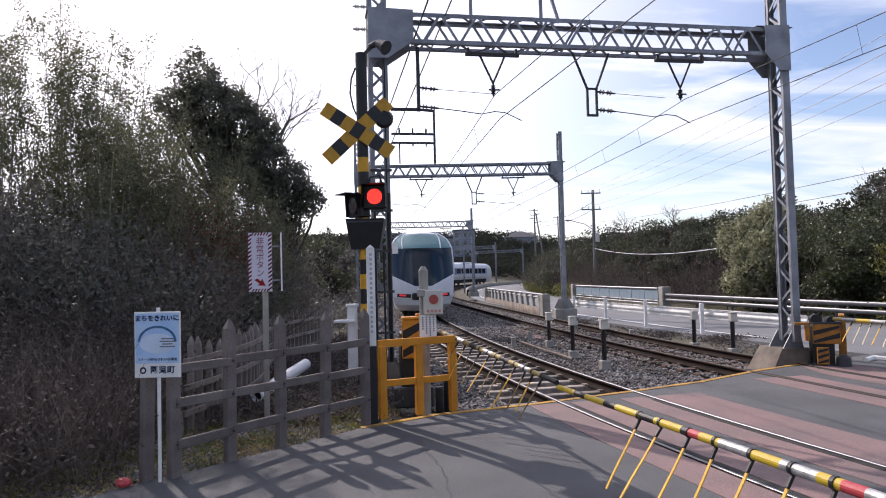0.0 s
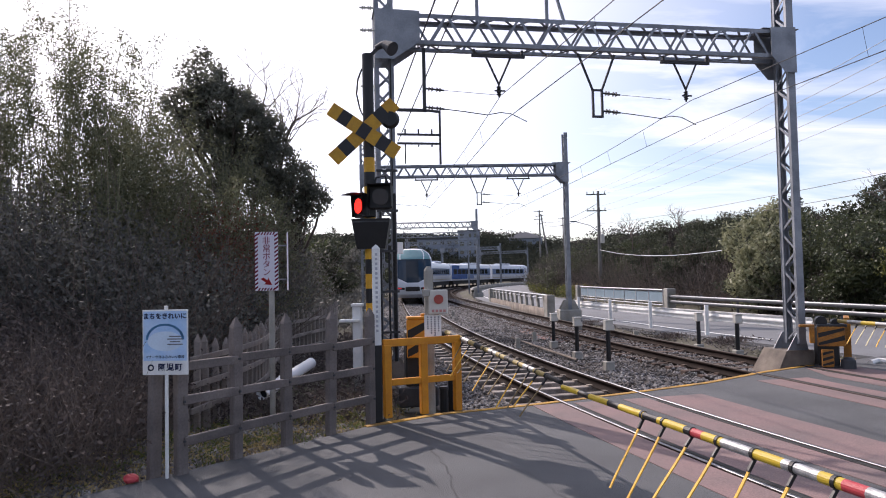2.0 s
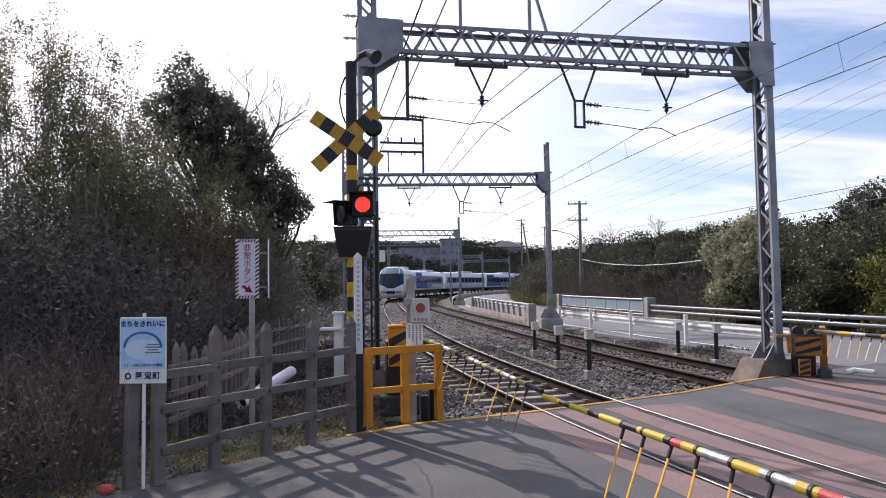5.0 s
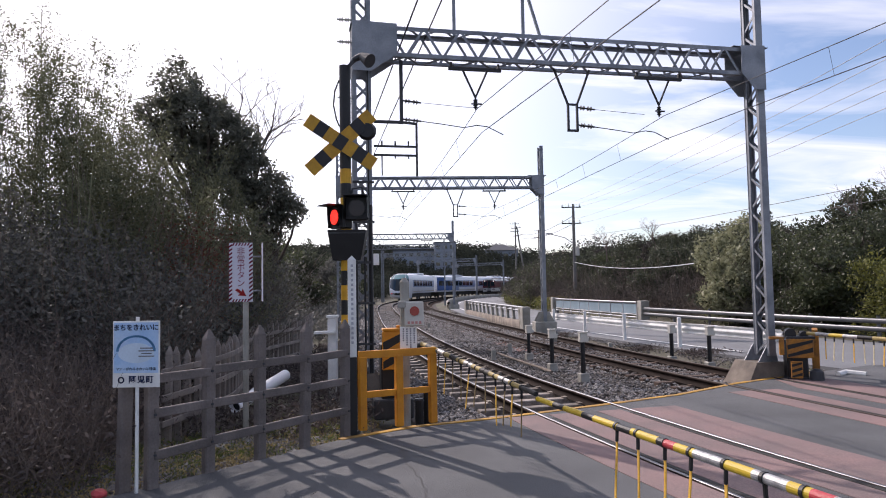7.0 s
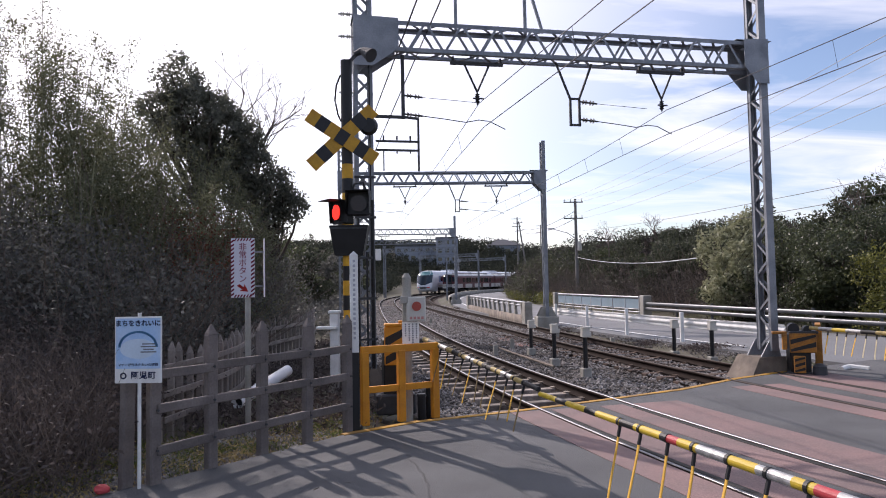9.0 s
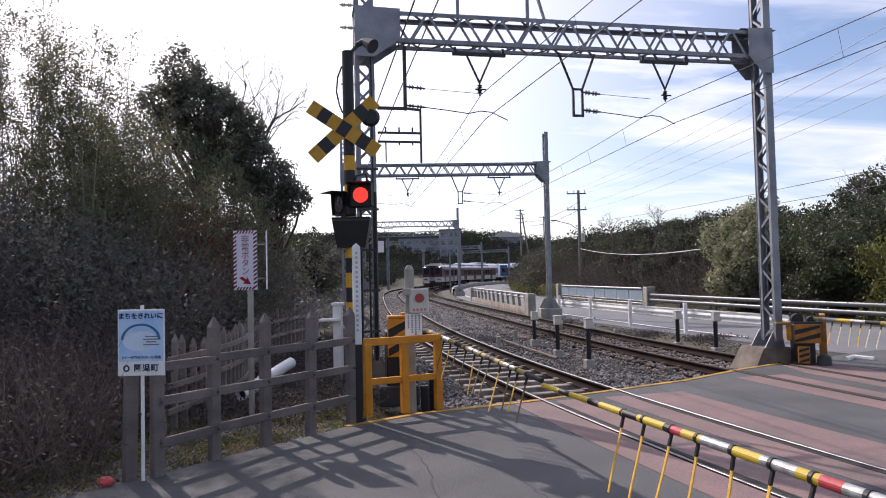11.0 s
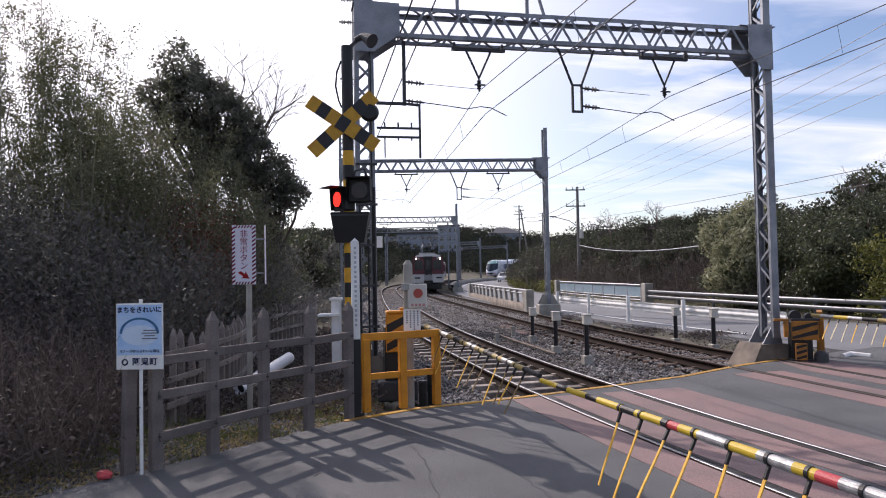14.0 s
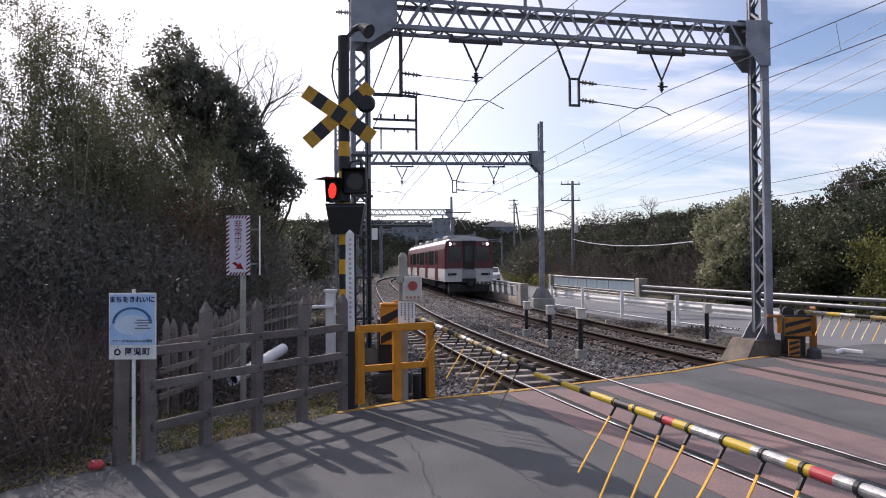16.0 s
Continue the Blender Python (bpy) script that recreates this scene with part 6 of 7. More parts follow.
tube(bm, [(1.95, 21.5, -0.13), (2.4, 18.5, -0.13), (2.9, 15.6, -0.13)], 0.03, 8)
tagged(part("cable_duct", bm, old_shaded_concrete), "thin pale cable duct lying on the ballast", "cable")

# ---------- wires ----------


def wire(name, pts, r, material, label, sag=0.0, n=10):
    bm = BM()
    way = []
    for a, b in zip(pts[:-1], pts[1:]):
        a, b = Vector(a), Vector(b)
        q = [a.lerp(b, k / n) - Vector((0, 0, 4 * sag * (k / n) * (1 - k / n))) for k in range(n + 1)]
        way += q if not way else q[1:]
    tube(bm, way, r, 5)
    return tagged(part(name, bm, material), label, "overhead wire")


def on_beam(g, k, z, dy=0.0):
    p = g.matrix_world @ Vector((k, dy, 0))
    return (p.x, p.y, z)


wire_mat = mat("wire_dark", (0.06, 0.06, 0.065), 0.6, metal=0.3, var=0.2)
bpy.context.view_layer.update()
for kc, line, lab in ((0, near, "near"), (1, far, "far")):
    con, mes = [], []
    con.append(((9.75, 13.9)[kc], -26, 4.7))
    mes.append(((9.9, 13.9)[kc], -26, 5.2))
    for g, kk in ((g1, (2.13, 5.9)), (g2, (2.62, 6.5)), (g3, (2.6, 6.5)), (g4, (2.6, 6.7)), (g5, (2.7, 6.9)), (g6, (2.8, 6.9)), (g7, (2.8, 6.9))):
        k = kk[kc]
        con.append(on_beam(g, k + 0.08, 4.68))
        mes.append(on_beam(g, k, 5.12))
    wire("contact_wire", con, 0.0075, wire_mat, "thin dark contact wire above the track")
    wire("messenger_wire", mes, 0.007, wire_mat, "dark messenger wire above the contact wire", 0.12)
    bm = BM()
    for (a, b), (c, d) in zip(zip(con[:-1], con[1:]), zip(mes[:-1], mes[1:])):
        for f in (0.15, 0.3, 0.45, 0.6, 0.75, 0.9):
            u, v = Vector(a).lerp(Vector(b), f), Vector(c).lerp(Vector(d), f) - Vector((0, 0, 0.48 * f * (1 - f)))
            rod(bm, u, v, 0.0035, 4)
    tagged(part("droppers", bm, wire_mat), "short dropper wires between messenger and contact wire", "overhead wire", kind="stuff")
for off, za, zb in ((0.0, 6.45, 6.25), (-0.55, 6.1, 6.3)):
    a, b = Vector((-0.03 + off, 13, za)), Vector((-2.6 + off, 28.5, zb))
    wire("feeder_wire", [tuple(a + (a - b) * 1.6), tuple(a), tuple(b), (-4.6 + off, 58.3, 6.4), (-5.4 + off, 73, 6.4)], 0.014, wire_mat, "dark feeder cable beside the near track")
# uprights on the beam that carry the power wires
for k in (1.72, 3.05):
    bm = BM()
    bar(bm, on_beam(g1, k, 6.45), on_beam(g1, k, 8.3), 0.06, 0.06)
    if k > 2:
        bar(bm, on_beam(g1, k + 0.35, 6.5), on_beam(g1, k + 0.02, 7.6), 0.045, 0.045)
    ob = part("beam_upright", bm, steel, g1)
    ob.matrix_parent_inverse = g1.matrix_world.inverted()

# ---------- utility poles ----------


def utility_pole(x, y, z0, h, label, lamp=False, lean=0.0, turn=0.0):
    t = thing("utility_pole", label, "utility pole", pose(x, y, z0, 0, lean, turn), group="utility poles")
    bm = BM()
    rod(bm, (0, 0, -0.5), (0, 0, h), 0.15, 12, 0.1)
    part("pole", bm, mat("pole_grey", (0.2, 0.19, 0.18), 0.85, var=0.2), t)
    for zz in (h - 0.25, h - 1.5):
        bm = BM()
        bar(bm, (-0.9, 0, zz), (0.6, 0, zz), 0.08, 0.08)
        part("cross_arm", bm, dark_steel, t)
        for xx in (-0.85, -0.35, 0.5):
            bm = BM()
            insulator(bm, (xx, 0, zz), (xx, 0, zz + 0.25), 0.06)
            part("insulator", bm, beige, t)
    if lamp:
        bm = BM()
        tube(bm, [(0, 0, h * 0.55), (-0.7, -0.1, h * 0.62), (-1.8, -0.3, h * 0.66)], 0.03, 6)
        part("lamp_arm", bm, steel, t)
        bm = BM()
        box(bm, (-2.0, -0.33, h * 0.665), (0.5, 0.18, 0.1), None, 0.03)
        part("lamp_head", bm, steel, t)
        bm = BM()
        rod(bm, (0.2, -0.2, h * 0.42), (0.2, -0.2, h * 0.52), 0.16, 12)
        part("transformer", bm, beige, t)
    return t


UP = [(11.63, 52, 1.2, 6.9), (15.0, 110, 5.0, 7.2), (22.2, 130, 6.0, 6.6)]
utility_pole(*UP[0], "grey utility pole with two cross arms and a street lamp", True)
utility_pole(*UP[1], "distant utility pole on the hill", False)
utility_pole(16.15, 110, 5.0, 6.6, "distant slanting utility pole on the hill", False, -8)
utility_pole(*UP[2], "distant utility pole on the hill", False)
pale_cable = mat("pale_cable", (0.45, 0.46, 0.48), 0.6, var=0.1)
for dz, dx, zz in ((8.0, -0.8, 7.15), (7.9, -0.3, 6.75), (7.9, 0.5, 6.35), (6.7, -0.8, 6.1), (6.6, 0.5, 5.75)):
    a, b = Vector((11.63 + dx, 52, dz)), Vector((9.57, 14, zz))
    wire("power_line", [tuple(a), tuple(b + (b - a) * 0.35)], 0.008, pale_cable, "thin pale power line running from pole to pole", 0.5, 24)
for za, zb in ((5.6, 4.1), (4.9, 3.75)):
    a, b = Vector((11.63, 52, za)), Vector((9.57, 14, zb))
    wire("telephone_cable", [tuple(a), tuple(b + (b - a) * 0.35)], 0.008, wire_mat, "dark telephone cable in front of the wooded bank", 0.3, 24)
wire("telephone_cable", [(11.63, 52, 3.6), (12.6, 31.2, 2.75)], 0.024, pale_cable, "pale sagging telephone cable before the trees", 0.35, 14)
for za, zb in ((7.2, 10.5), (6.6, 10.0)):
    wire("telephone_cable", [(11.63, 52, za), (15.0, 110, zb)], 0.02, wire_mat, "dark telephone cable in front of the wooded bank", 0.8, 16)

# ---------- far buildings ----------
far_wall = mat("far_wall", (0.25, 0.28, 0.33), 0.85, var=0.12, scale=0.3, fine=3, bump=0)
far_roof = mat("far_roof", (0.08, 0.085, 0.1), 0.8, var=0.12, scale=0.5, fine=5, bump=0)


def block(x, y, z, w, d, h, floors, cols, label, gable=False):
    b = thing("building", label, "building", pose(x, y, z))
    bm = BM()
    box(bm, (0, 0, h / 2 - 2), (w, d, h + 4))
    part("wall", bm, far_wall, b)
    bm = BM()
    if gable:
        q = [(-w / 2 - 0.6, -d / 2 - 0.6, h), (w / 2 + 0.6, -d / 2 - 0.6, h), (w / 2 + 0.6, d / 2 + 0.6, h), (-w / 2 - 0.6, d / 2 + 0.6, h)]
        v = [bm.verts.new(p) for p in q]
        r = [bm.verts.new((-w * 0.12, 0, h + 2.2)), bm.verts.new((w * 0.12, 0, h + 2.2))]
        for f in ((v[0], v[1], r[1], r[0]), (v[2], v[3], r[0], r[1]), (v[1], v[2], r[1]), (v[3], v[0], r[0]), (v[3], v[2], v[1], v[0])):
            bm.faces.new(f)
    else:
        box(bm, (0, 0, h + 0.15), (w + 0.4, d + 0.4, 0.35))
    part("roof", bm, far_roof, b)
    bm = BM()
    box(bm, (0, 0, 0), (w / cols * 0.55, 0.12, h / floors * 0.45))
    me = mesh_of("window", bm, glass_dark)
    for i in range(floors):
        for j in range(cols):
            part("window", me, None, b, m=Matrix.Translation((-w / 2 + w * (j + 0.5) / cols, -d / 2 - 0.02, h * (i + 0.5) / floors)))
    return b


block(-0.5, 205, 6.0, 17, 10, 6.6, 3, 8, "distant grey concrete apartment block above the trees")
block(6.2, 200, 5.0, 6.2, 8, 9.6, 4, 3, "distant dark grey tower block beside the line")
block(26.0, 230, 9.6, 11, 9, 4.2, 1, 4, "distant house with a dark hipped roof on the wooded hill", True)


# ---------- a car on the side road ----------
def make_van():
    c = thing("car", "small white car driving along the side road", "car")
    prof = [(-1.95, 0.3), (-1.98, 0.62), (-1.8, 0.78), (-0.95, 0.9), (-0.25, 1.36), (0.8, 1.4), (1.5, 0.98), (1.95, 0.92), (1.98, 0.3)]
    bm = BM()
    rows = []
    for x, k in ((-0.74, 0.98), (-0.66, 1.0), (0.66, 1.0), (0.74, 0.98)):
        rows.append([bm.verts.new((x, y * k, z if z < 1.2 else z * (1.0 if abs(x) < 0.7 else 0.97))) for y, z in prof])
    for a, b in zip(rows[:-1], rows[1:]):
        for j in range(len(prof)):
            bm.faces.new((a[j], a[(j + 1) % len(prof)], b[(j + 1) % len(prof)], b[j]))
    bm.faces.new(rows[0])
    bm.faces.new(rows[-1])
    bmesh.ops.recalc_face_normals(bm, faces=bm.faces)
    part("body", bm, mat("car_white", (0.75, 0.76, 0.78), 0.25, var=0.03, bump=0), c)
    bm = BM()
    bar(bm, (0, -0.93, 0.95), (0, -0.3, 1.355), 1.22, 0.03, (0, 1, 0))
    part("windscreen", bm, glass_dark, c)
    for s in (-1, 1):
        bm = BM()
        box(bm, (s * 0.735, 0.3, 1.14), (0.02, 1.5, 0.3))
        part("side_window", bm, glass_dark, c)
        bm = BM()
        box(bm, (s * 0.52, -1.95, 0.6), (0.34, 0.06, 0.13), None, 0.02)
        part("headlight", bm, silver_tape, c)
        for yy in (-1.1, 1.15):
            wh = part("wheel", BM(), rubber, c)
            bm = BM()
            rod(bm, (s * 0.6, yy, 0.29), (s * 0.76, yy, 0.29), 0.29, 18)
            part("tyre", bm, rubber, wh)
            bm = BM()
            rod(bm, (s * 0.755, yy, 0.29), (s * 0.77, yy, 0.29), 0.18, 14)
            part("rim", bm, silver_tape, wh)
    return c


def van_pose(y):
    s = road_line.s_at_y(y)
    p, d = road_line.off(s, 4.1), road_line.way(s)
    return Matrix.Translation((p[0], p[1], -0.03)) @ Matrix.Rotation(math.atan2(-d[0], d[1]), 4, "Z")


VAN = make_van()

# ---------- plants ----------
RNG = np.random.default_rng(11)


def leaf_quads(P, size, slim=0.5, up=0.0, droop=0.0):
    """Small folded leaves at the points P, each turned at random. Returns vertices and faces."""
    n = len(P)
    d = RNG.normal(size=(n, 3))
    d[:, 2] = d[:, 2] * (1 - abs(up)) + up * 1.5 - droop
    d /= np.linalg.norm(d, axis=1)[:, None]
    e = np.cross(d, RNG.normal(size=(n, 3)))
    e /= np.linalg.norm(e, axis=1)[:, None]
    L = size * (0.6 + 0.8 * RNG.random(n))[:, None]
    a = P - d * L / 2
    b = P + d * L / 2
    w = e * L * slim / 2
    V = np.stack([a, P + w, b, P - w], 1).reshape(-1, 3)
    F = (np.arange(n)[:, None] * 4 + np.arange(4)[None])
    return V, F


def in_clumps(clumps, n, shell=0.55, flat=1.0):
    """Points in lumpy ellipsoids (x, y, z, rx, ry, rz), denser toward their skins, broken into smaller tufts."""
    c = np.array(clumps, float)
    vol = (c[:, 3] * c[:, 4] * c[:, 5]) ** 0.75
    pick = RNG.choice(len(c), n, p=vol / vol.sum())
    u = RNG.normal(size=(n, 3))
    u /= np.linalg.norm(u, axis=1)[:, None]
    r = shell + (1 - shell) * RNG.random(n) ** 0.5
    r = np.where(RNG.random(n) < 0.2, r * RNG.random(n), r)
    u = u * r[:, None]
    # pull the points to tufts
    T = 46
    tu = RNG.normal(size=(len(c), T, 3))
    tu /= np.linalg.norm(tu, axis=2)[..., None]
    tu *= (0.5 + 0.5 * RNG.random((len(c), T)))[..., None]
    k = RNG.integers(0, T, n)
    u = np.where((RNG.random(n) < 0.88)[:, None], tu[pick, k] + 0.14 * RNG.normal(size=(n, 3)), u)
    return c[pick, :3] + u * c[pick, 3:]


def foliage(name, P, size, material, parent=None, slim=0.5, up=0.0, droop=0.0):
    V, F = leaf_quads(P, size, slim, up, droop)
    return from_arrays(name, V, F, material, parent)


def limbs(bm, base, tips, r):
    for t in tips:
        a, b = Vector(base), Vector(t)
        mid = a.lerp(b, 0.5) + Vector((random.uniform(-0.25, 0.25), random.uniform(-0.25, 0.25), 0.1))
        rod(bm, a, mid, r, 6, r * 0.65, False)
        rod(bm, mid, b, r * 0.65, 6, r * 0.2, False)


def tree(label, base, trunk_h, r, clumps, n, size, material, slim=0.5, trunk_mat=None, shell=0.55, category="tree"):
    t = thing("tree", label, category, group="trees and shrubs about the crossing")
    bm = BM()
    top = Vector(base) + Vector((random.uniform(-0.3, 0.3), random.uniform(-0.3, 0.3), trunk_h))
    mid = Vector(base).lerp(top, 0.5) + Vector((random.uniform(-0.15, 0.15), 0, 0))
    rod(bm, Vector(base) - Vector((0, 0, 0.4)), mid, r, 10, r * 0.75, False)
    rod(bm, mid, top, r * 0.75, 10, r * 0.5, False)
    part("trunk", bm, trunk_mat or bark, t)
    for c in clumps:
        bm = BM()
        limbs(bm, mid.lerp(top, 0.6), [c[:3]] + [(c[0] + c[3] * math.cos(a) * 0.7, c[1] + c[4] * math.sin(a) * 0.7, c[2] + c[5] * 0.4) for a in (0.5, 2.4, 4.4)], r * 0.45)
        part("limb", bm, trunk_mat or bark, t)
    foliage("crown", in_clumps(clumps, n, shell), size, material, t, slim)
    return t


def bare_tree(label, base, h, r, spread, depth=5, seed=1, material=None, first=0.75):
    t = thing("bare_tree", label, "tree", group="leafless trees")
    rnd = random.Random(seed)
    bm = BM()

    def grow(p, d, L, r, k):
        q = p + d * L
        rod(bm, p, q, r, 5, r * 0.7, False)
        if k == 0:
            return
        for _ in range(3 if k > 2 else 2):
            e = (d + Vector((rnd.uniform(-1, 1), rnd.uniform(-1, 1), rnd.uniform(-0.4, 0.7))) * spread).normalized()
            grow(q if rnd.random() < 0.6 else p.lerp(q, 0.85), e, L * rnd.uniform(0.6, 0.85) * (first if k == depth else 1), r * 0.6, k - 1)

    grow(Vector(base), Vector((0, 0, 1)), h, r, depth)
    tagged(part("crown", bm, material or bark, t), kind="stuff")
    return t


dark_leaf = leaf_mat("dark_leaf", (0.085, 0.095, 0.06), (0.03, 0.036, 0.026), 0.38, 0.55, 0.25)
bamboo_leaf = leaf_mat("bamboo_leaf", (0.2, 0.2, 0.12), (0.075, 0.085, 0.045), 0.35)
scrub_leaf = leaf_mat("scrub_leaf", (0.165, 0.162, 0.142), (0.072, 0.073, 0.07), 0.42)
dry_leaf = leaf_mat("dry_leaf", (0.115, 0.095, 0.088), (0.047, 0.038, 0.038), 0.3, 0.8)
red_leaf = leaf_mat("red_leaf", (0.22, 0.09, 0.06), (0.09, 0.04, 0.03), 0.3, 0.8)
grass_leaf = leaf_mat("grass_leaf", (0.14, 0.17, 0.04), (0.07, 0.09, 0.025), 0.35)
bank_leaf = leaf_mat("bank_leaf", (0.085, 0.075, 0.068), (0.032, 0.029, 0.028), 0.3, 0.8)
straw_leaf = leaf_mat("straw_leaf", (0.42, 0.34, 0.15), (0.25, 0.18, 0.08), 0.3)
olive_leaf = leaf_mat("olive_leaf", (0.1, 0.115, 0.052), (0.036, 0.045, 0.022), 0.25)
grey_leaf = leaf_mat("grey_leaf", (0.36, 0.36, 0.225), (0.13, 0.14, 0.075), 0.32)
moss_leaf = leaf_mat("moss_leaf", (0.2, 0.2, 0.05), (0.055, 0.065, 0.022), 0.35)
far_leaf = leaf_mat("far_leaf", (0.075, 0.08, 0.06), (0.035, 0.04, 0.034), 0.15, 0.9, 0.0)
twig_grey = mat("grey_twig", (0.24, 0.2, 0.175), 0.9, var=0.3, scale=3)
twig_mat = mat("dry_twig", (0.17, 0.135, 0.115), 0.9, var=0.3, scale=3)
culm_mat = mat("bamboo_culm", (0.2, 0.2, 0.11), 0.6, var=0.25, scale=2)


def gz(x, y):
    return float(ground_z(np.array(x, float), np.array(y, float)))


# the two evergreen trees
# leaf colour lightened to stand in for the lens haze over the crowns
evergreen_leaf = leaf_mat("evergreen_leaf", (0.19, 0.195, 0.155), (0.1, 0.104, 0.086), 0.58, 0.55, 0.3)
tree("tall dark evergreen tree with a dense irregular crown", (-6.6, 20.5, gz(-6.6, 20.5)), 5.2, 0.17,
     [(-7.1, 20, 7.75, 0.8, 0.9, 0.85), (-7.95, 20.2, 7.1, 0.7, 0.8, 0.65), (-6.75, 20, 7.05, 0.9, 1.0, 0.8), (-6.05, 20, 7.2, 0.55, 0.7, 0.5), (-5.85, 20, 6.45, 0.9, 1.0, 0.75), (-5.3, 20, 6.1, 0.6, 0.7, 0.65),
      (-7.6, 20.2, 6.2, 0.8, 0.7, 0.6), (-6.6, 20.1, 5.8, 0.85, 0.7, 0.6), (-6.2, 20.1, 5.25, 0.75, 0.6, 0.5)], 18500, 0.12, evergreen_leaf)
tree("dark rounded evergreen tree beside the taller one", (-4.7, 20.5, gz(-4.7, 20.5)), 3.0, 0.13,
     [(-5.05, 20, 5.3, 0.7, 0.8, 0.65), (-4.4, 20, 4.65, 0.7, 0.8, 0.7), (-3.98, 19.9, 4.15, 0.5, 0.6, 0.6), (-4.5, 20, 3.7, 0.6, 0.7, 0.55), (-4.95, 20, 4.45, 0.6, 0.6, 0.55), (-5.5, 20, 5.2, 0.6, 0.7, 0.6), (-5.6, 20, 5.75, 0.6, 0.7, 0.5), (-5.5, 20, 4.55, 0.55, 0.6, 0.5)], 14000, 0.11, evergreen_leaf)
bare_tree("leafless tree with thin spreading branches against the sky", (-5.95, 24, 0.6), 5.75, 0.07, 0.95, 5, 4, None, 0.3)
bare_tree("leafless tree with thin spreading branches against the sky", (-6.4, 26, 0.6), 6.3, 0.07, 0.95, 5, 9, None, 0.28)


def bamboo(label, stems, leaf_n, size, material, top_lo, top_hi, lo=0.25):
    """A thicket: each stem leans and carries small slender leaves along its upper part."""
    t = thing("bamboo_thicket", label, "bamboo", kind="stuff")
    bm = BM()
    P = []
    for x, y in stems:
        z0 = gz(x, y)
        h = random.uniform(top_lo, top_hi) * (1.85 - z0 + y * float(np.interp(x / y, [-0.62, -0.56, -0.47, -0.4, -0.3], [0.46, 0.44, 0.3, 0.215, 0.13])))
        lx, ly = random.uniform(-0.6, 0.9), random.uniform(-0.6, 0.6)
        pts = [Vector((x + lx * f * f, y + ly * f * f, z0 + h * f)) for f in (0, 0.35, 0.65, 0.85, 1.0)]
        for a, b, r in zip(pts[:-1], pts[1:], (0.022, 0.018, 0.012, 0.007)):
            rod(bm, a, b, r, 5, r * 0.75, False)
        m = leaf_n
        f = lo + (1 - lo) * RNG.random(m) ** 0.8
        px = np.stack([x + lx * f * f, y + ly * f * f, z0 + h * f], -1)
        # leaves gather on short side twigs
        tw = RNG.integers(0, 26, m)
        dirs = RNG.normal(size=(26, 3)) * np.array([1, 1, 0.4])
        fl = lo + (1 - lo) * (np.arange(26) + 0.5) / 26
        c = np.stack([x + lx * fl * fl, y + ly * fl * fl, z0 + h * fl], -1)
        reach = (0.75 * (1.25 - fl))[:, None] * dirs * 0.8
        q = c[tw] + reach[tw] * (0.3 + 0.8 * RNG.random(m))[:, None] + 0.1 * RNG.normal(size=(m, 3))
        P.append(q)
    part("stems", bm, culm_mat, t)
    foliage("leaves", np.concatenate(P), size, material, t, 0.34, 0.0, 0.35)
    return t


stems = [(-12.5 + 8.0 * random.random(), 13.0 + 4.5 * random.random()) for _ in range(70)]
stems = [(x, y) for x, y in stems if x / y < -0.40 or random.random() < 0.25]
bamboo("thicket of tall pale feathery bamboo", stems, 1900, 0.075, bamboo_leaf, 0.82, 1.0)
stems = [(-12.5 + 4.2 * random.random(), 14.5 + 3.0 * random.random()) for _ in range(30)]
bamboo("dense shorter bamboo filling the thicket", stems, 1500, 0.085, bamboo_leaf, 0.5, 0.85, 0.15)
stems = [(-8.2 + 4.2 * random.random(), 14.0 + 4.0 * random.random()) for _ in range(34)]
bamboo("lower pale feathery bamboo in front of the evergreens", stems, 1500, 0.075, bamboo_leaf, 0.75, 1.0)
stems = [(-7.9 + 3.2 * random.random(), 16.2 + 2.4 * random.random()) for _ in range(18)]
bamboo("thin pale bamboo with sky showing through below the evergreens", stems, 800, 0.075, bamboo_leaf, 0.9, 1.25, 0.3)


def scrub(name, label, box_, n, size, material, top, slim=0.5, tuft=0.35, keep=None, up=0.0, category="scrub"):
    """A mass of brush over a stretch of ground; top(x, y) is its height."""
    x0, x1, y0, y1 = box_
    m = int(n / (60 if size > 0.07 and n > 20000 else 14))
    cx, cy = x0 + (x1 - x0) * RNG.random(m), y0 + (y1 - y0) * RNG.random(m)
    if keep is not None:
        ok = keep(cx, cy)
        cx, cy = cx[ok], cy[ok]
    m = len(cx)
    h = top(cx, cy) * (0.35 + 0.65 * RNG.random(m) ** 0.6)
    z = ground_z(cx, cy)
    k = RNG.integers(0, m, n)
    f = RNG.random(n) ** 0.6
    P = np.stack([cx[k] + tuft * RNG.normal(size=n) * (0.4 + 0.8 * f), cy[k] + tuft * RNG.normal(size=n) * (0.4 + 0.8 * f), z[k] + h[k] * f], -1)
    ob = foliage(name, P, size, material, None, slim, up)
    return tagged(ob, label, category, kind="stuff")


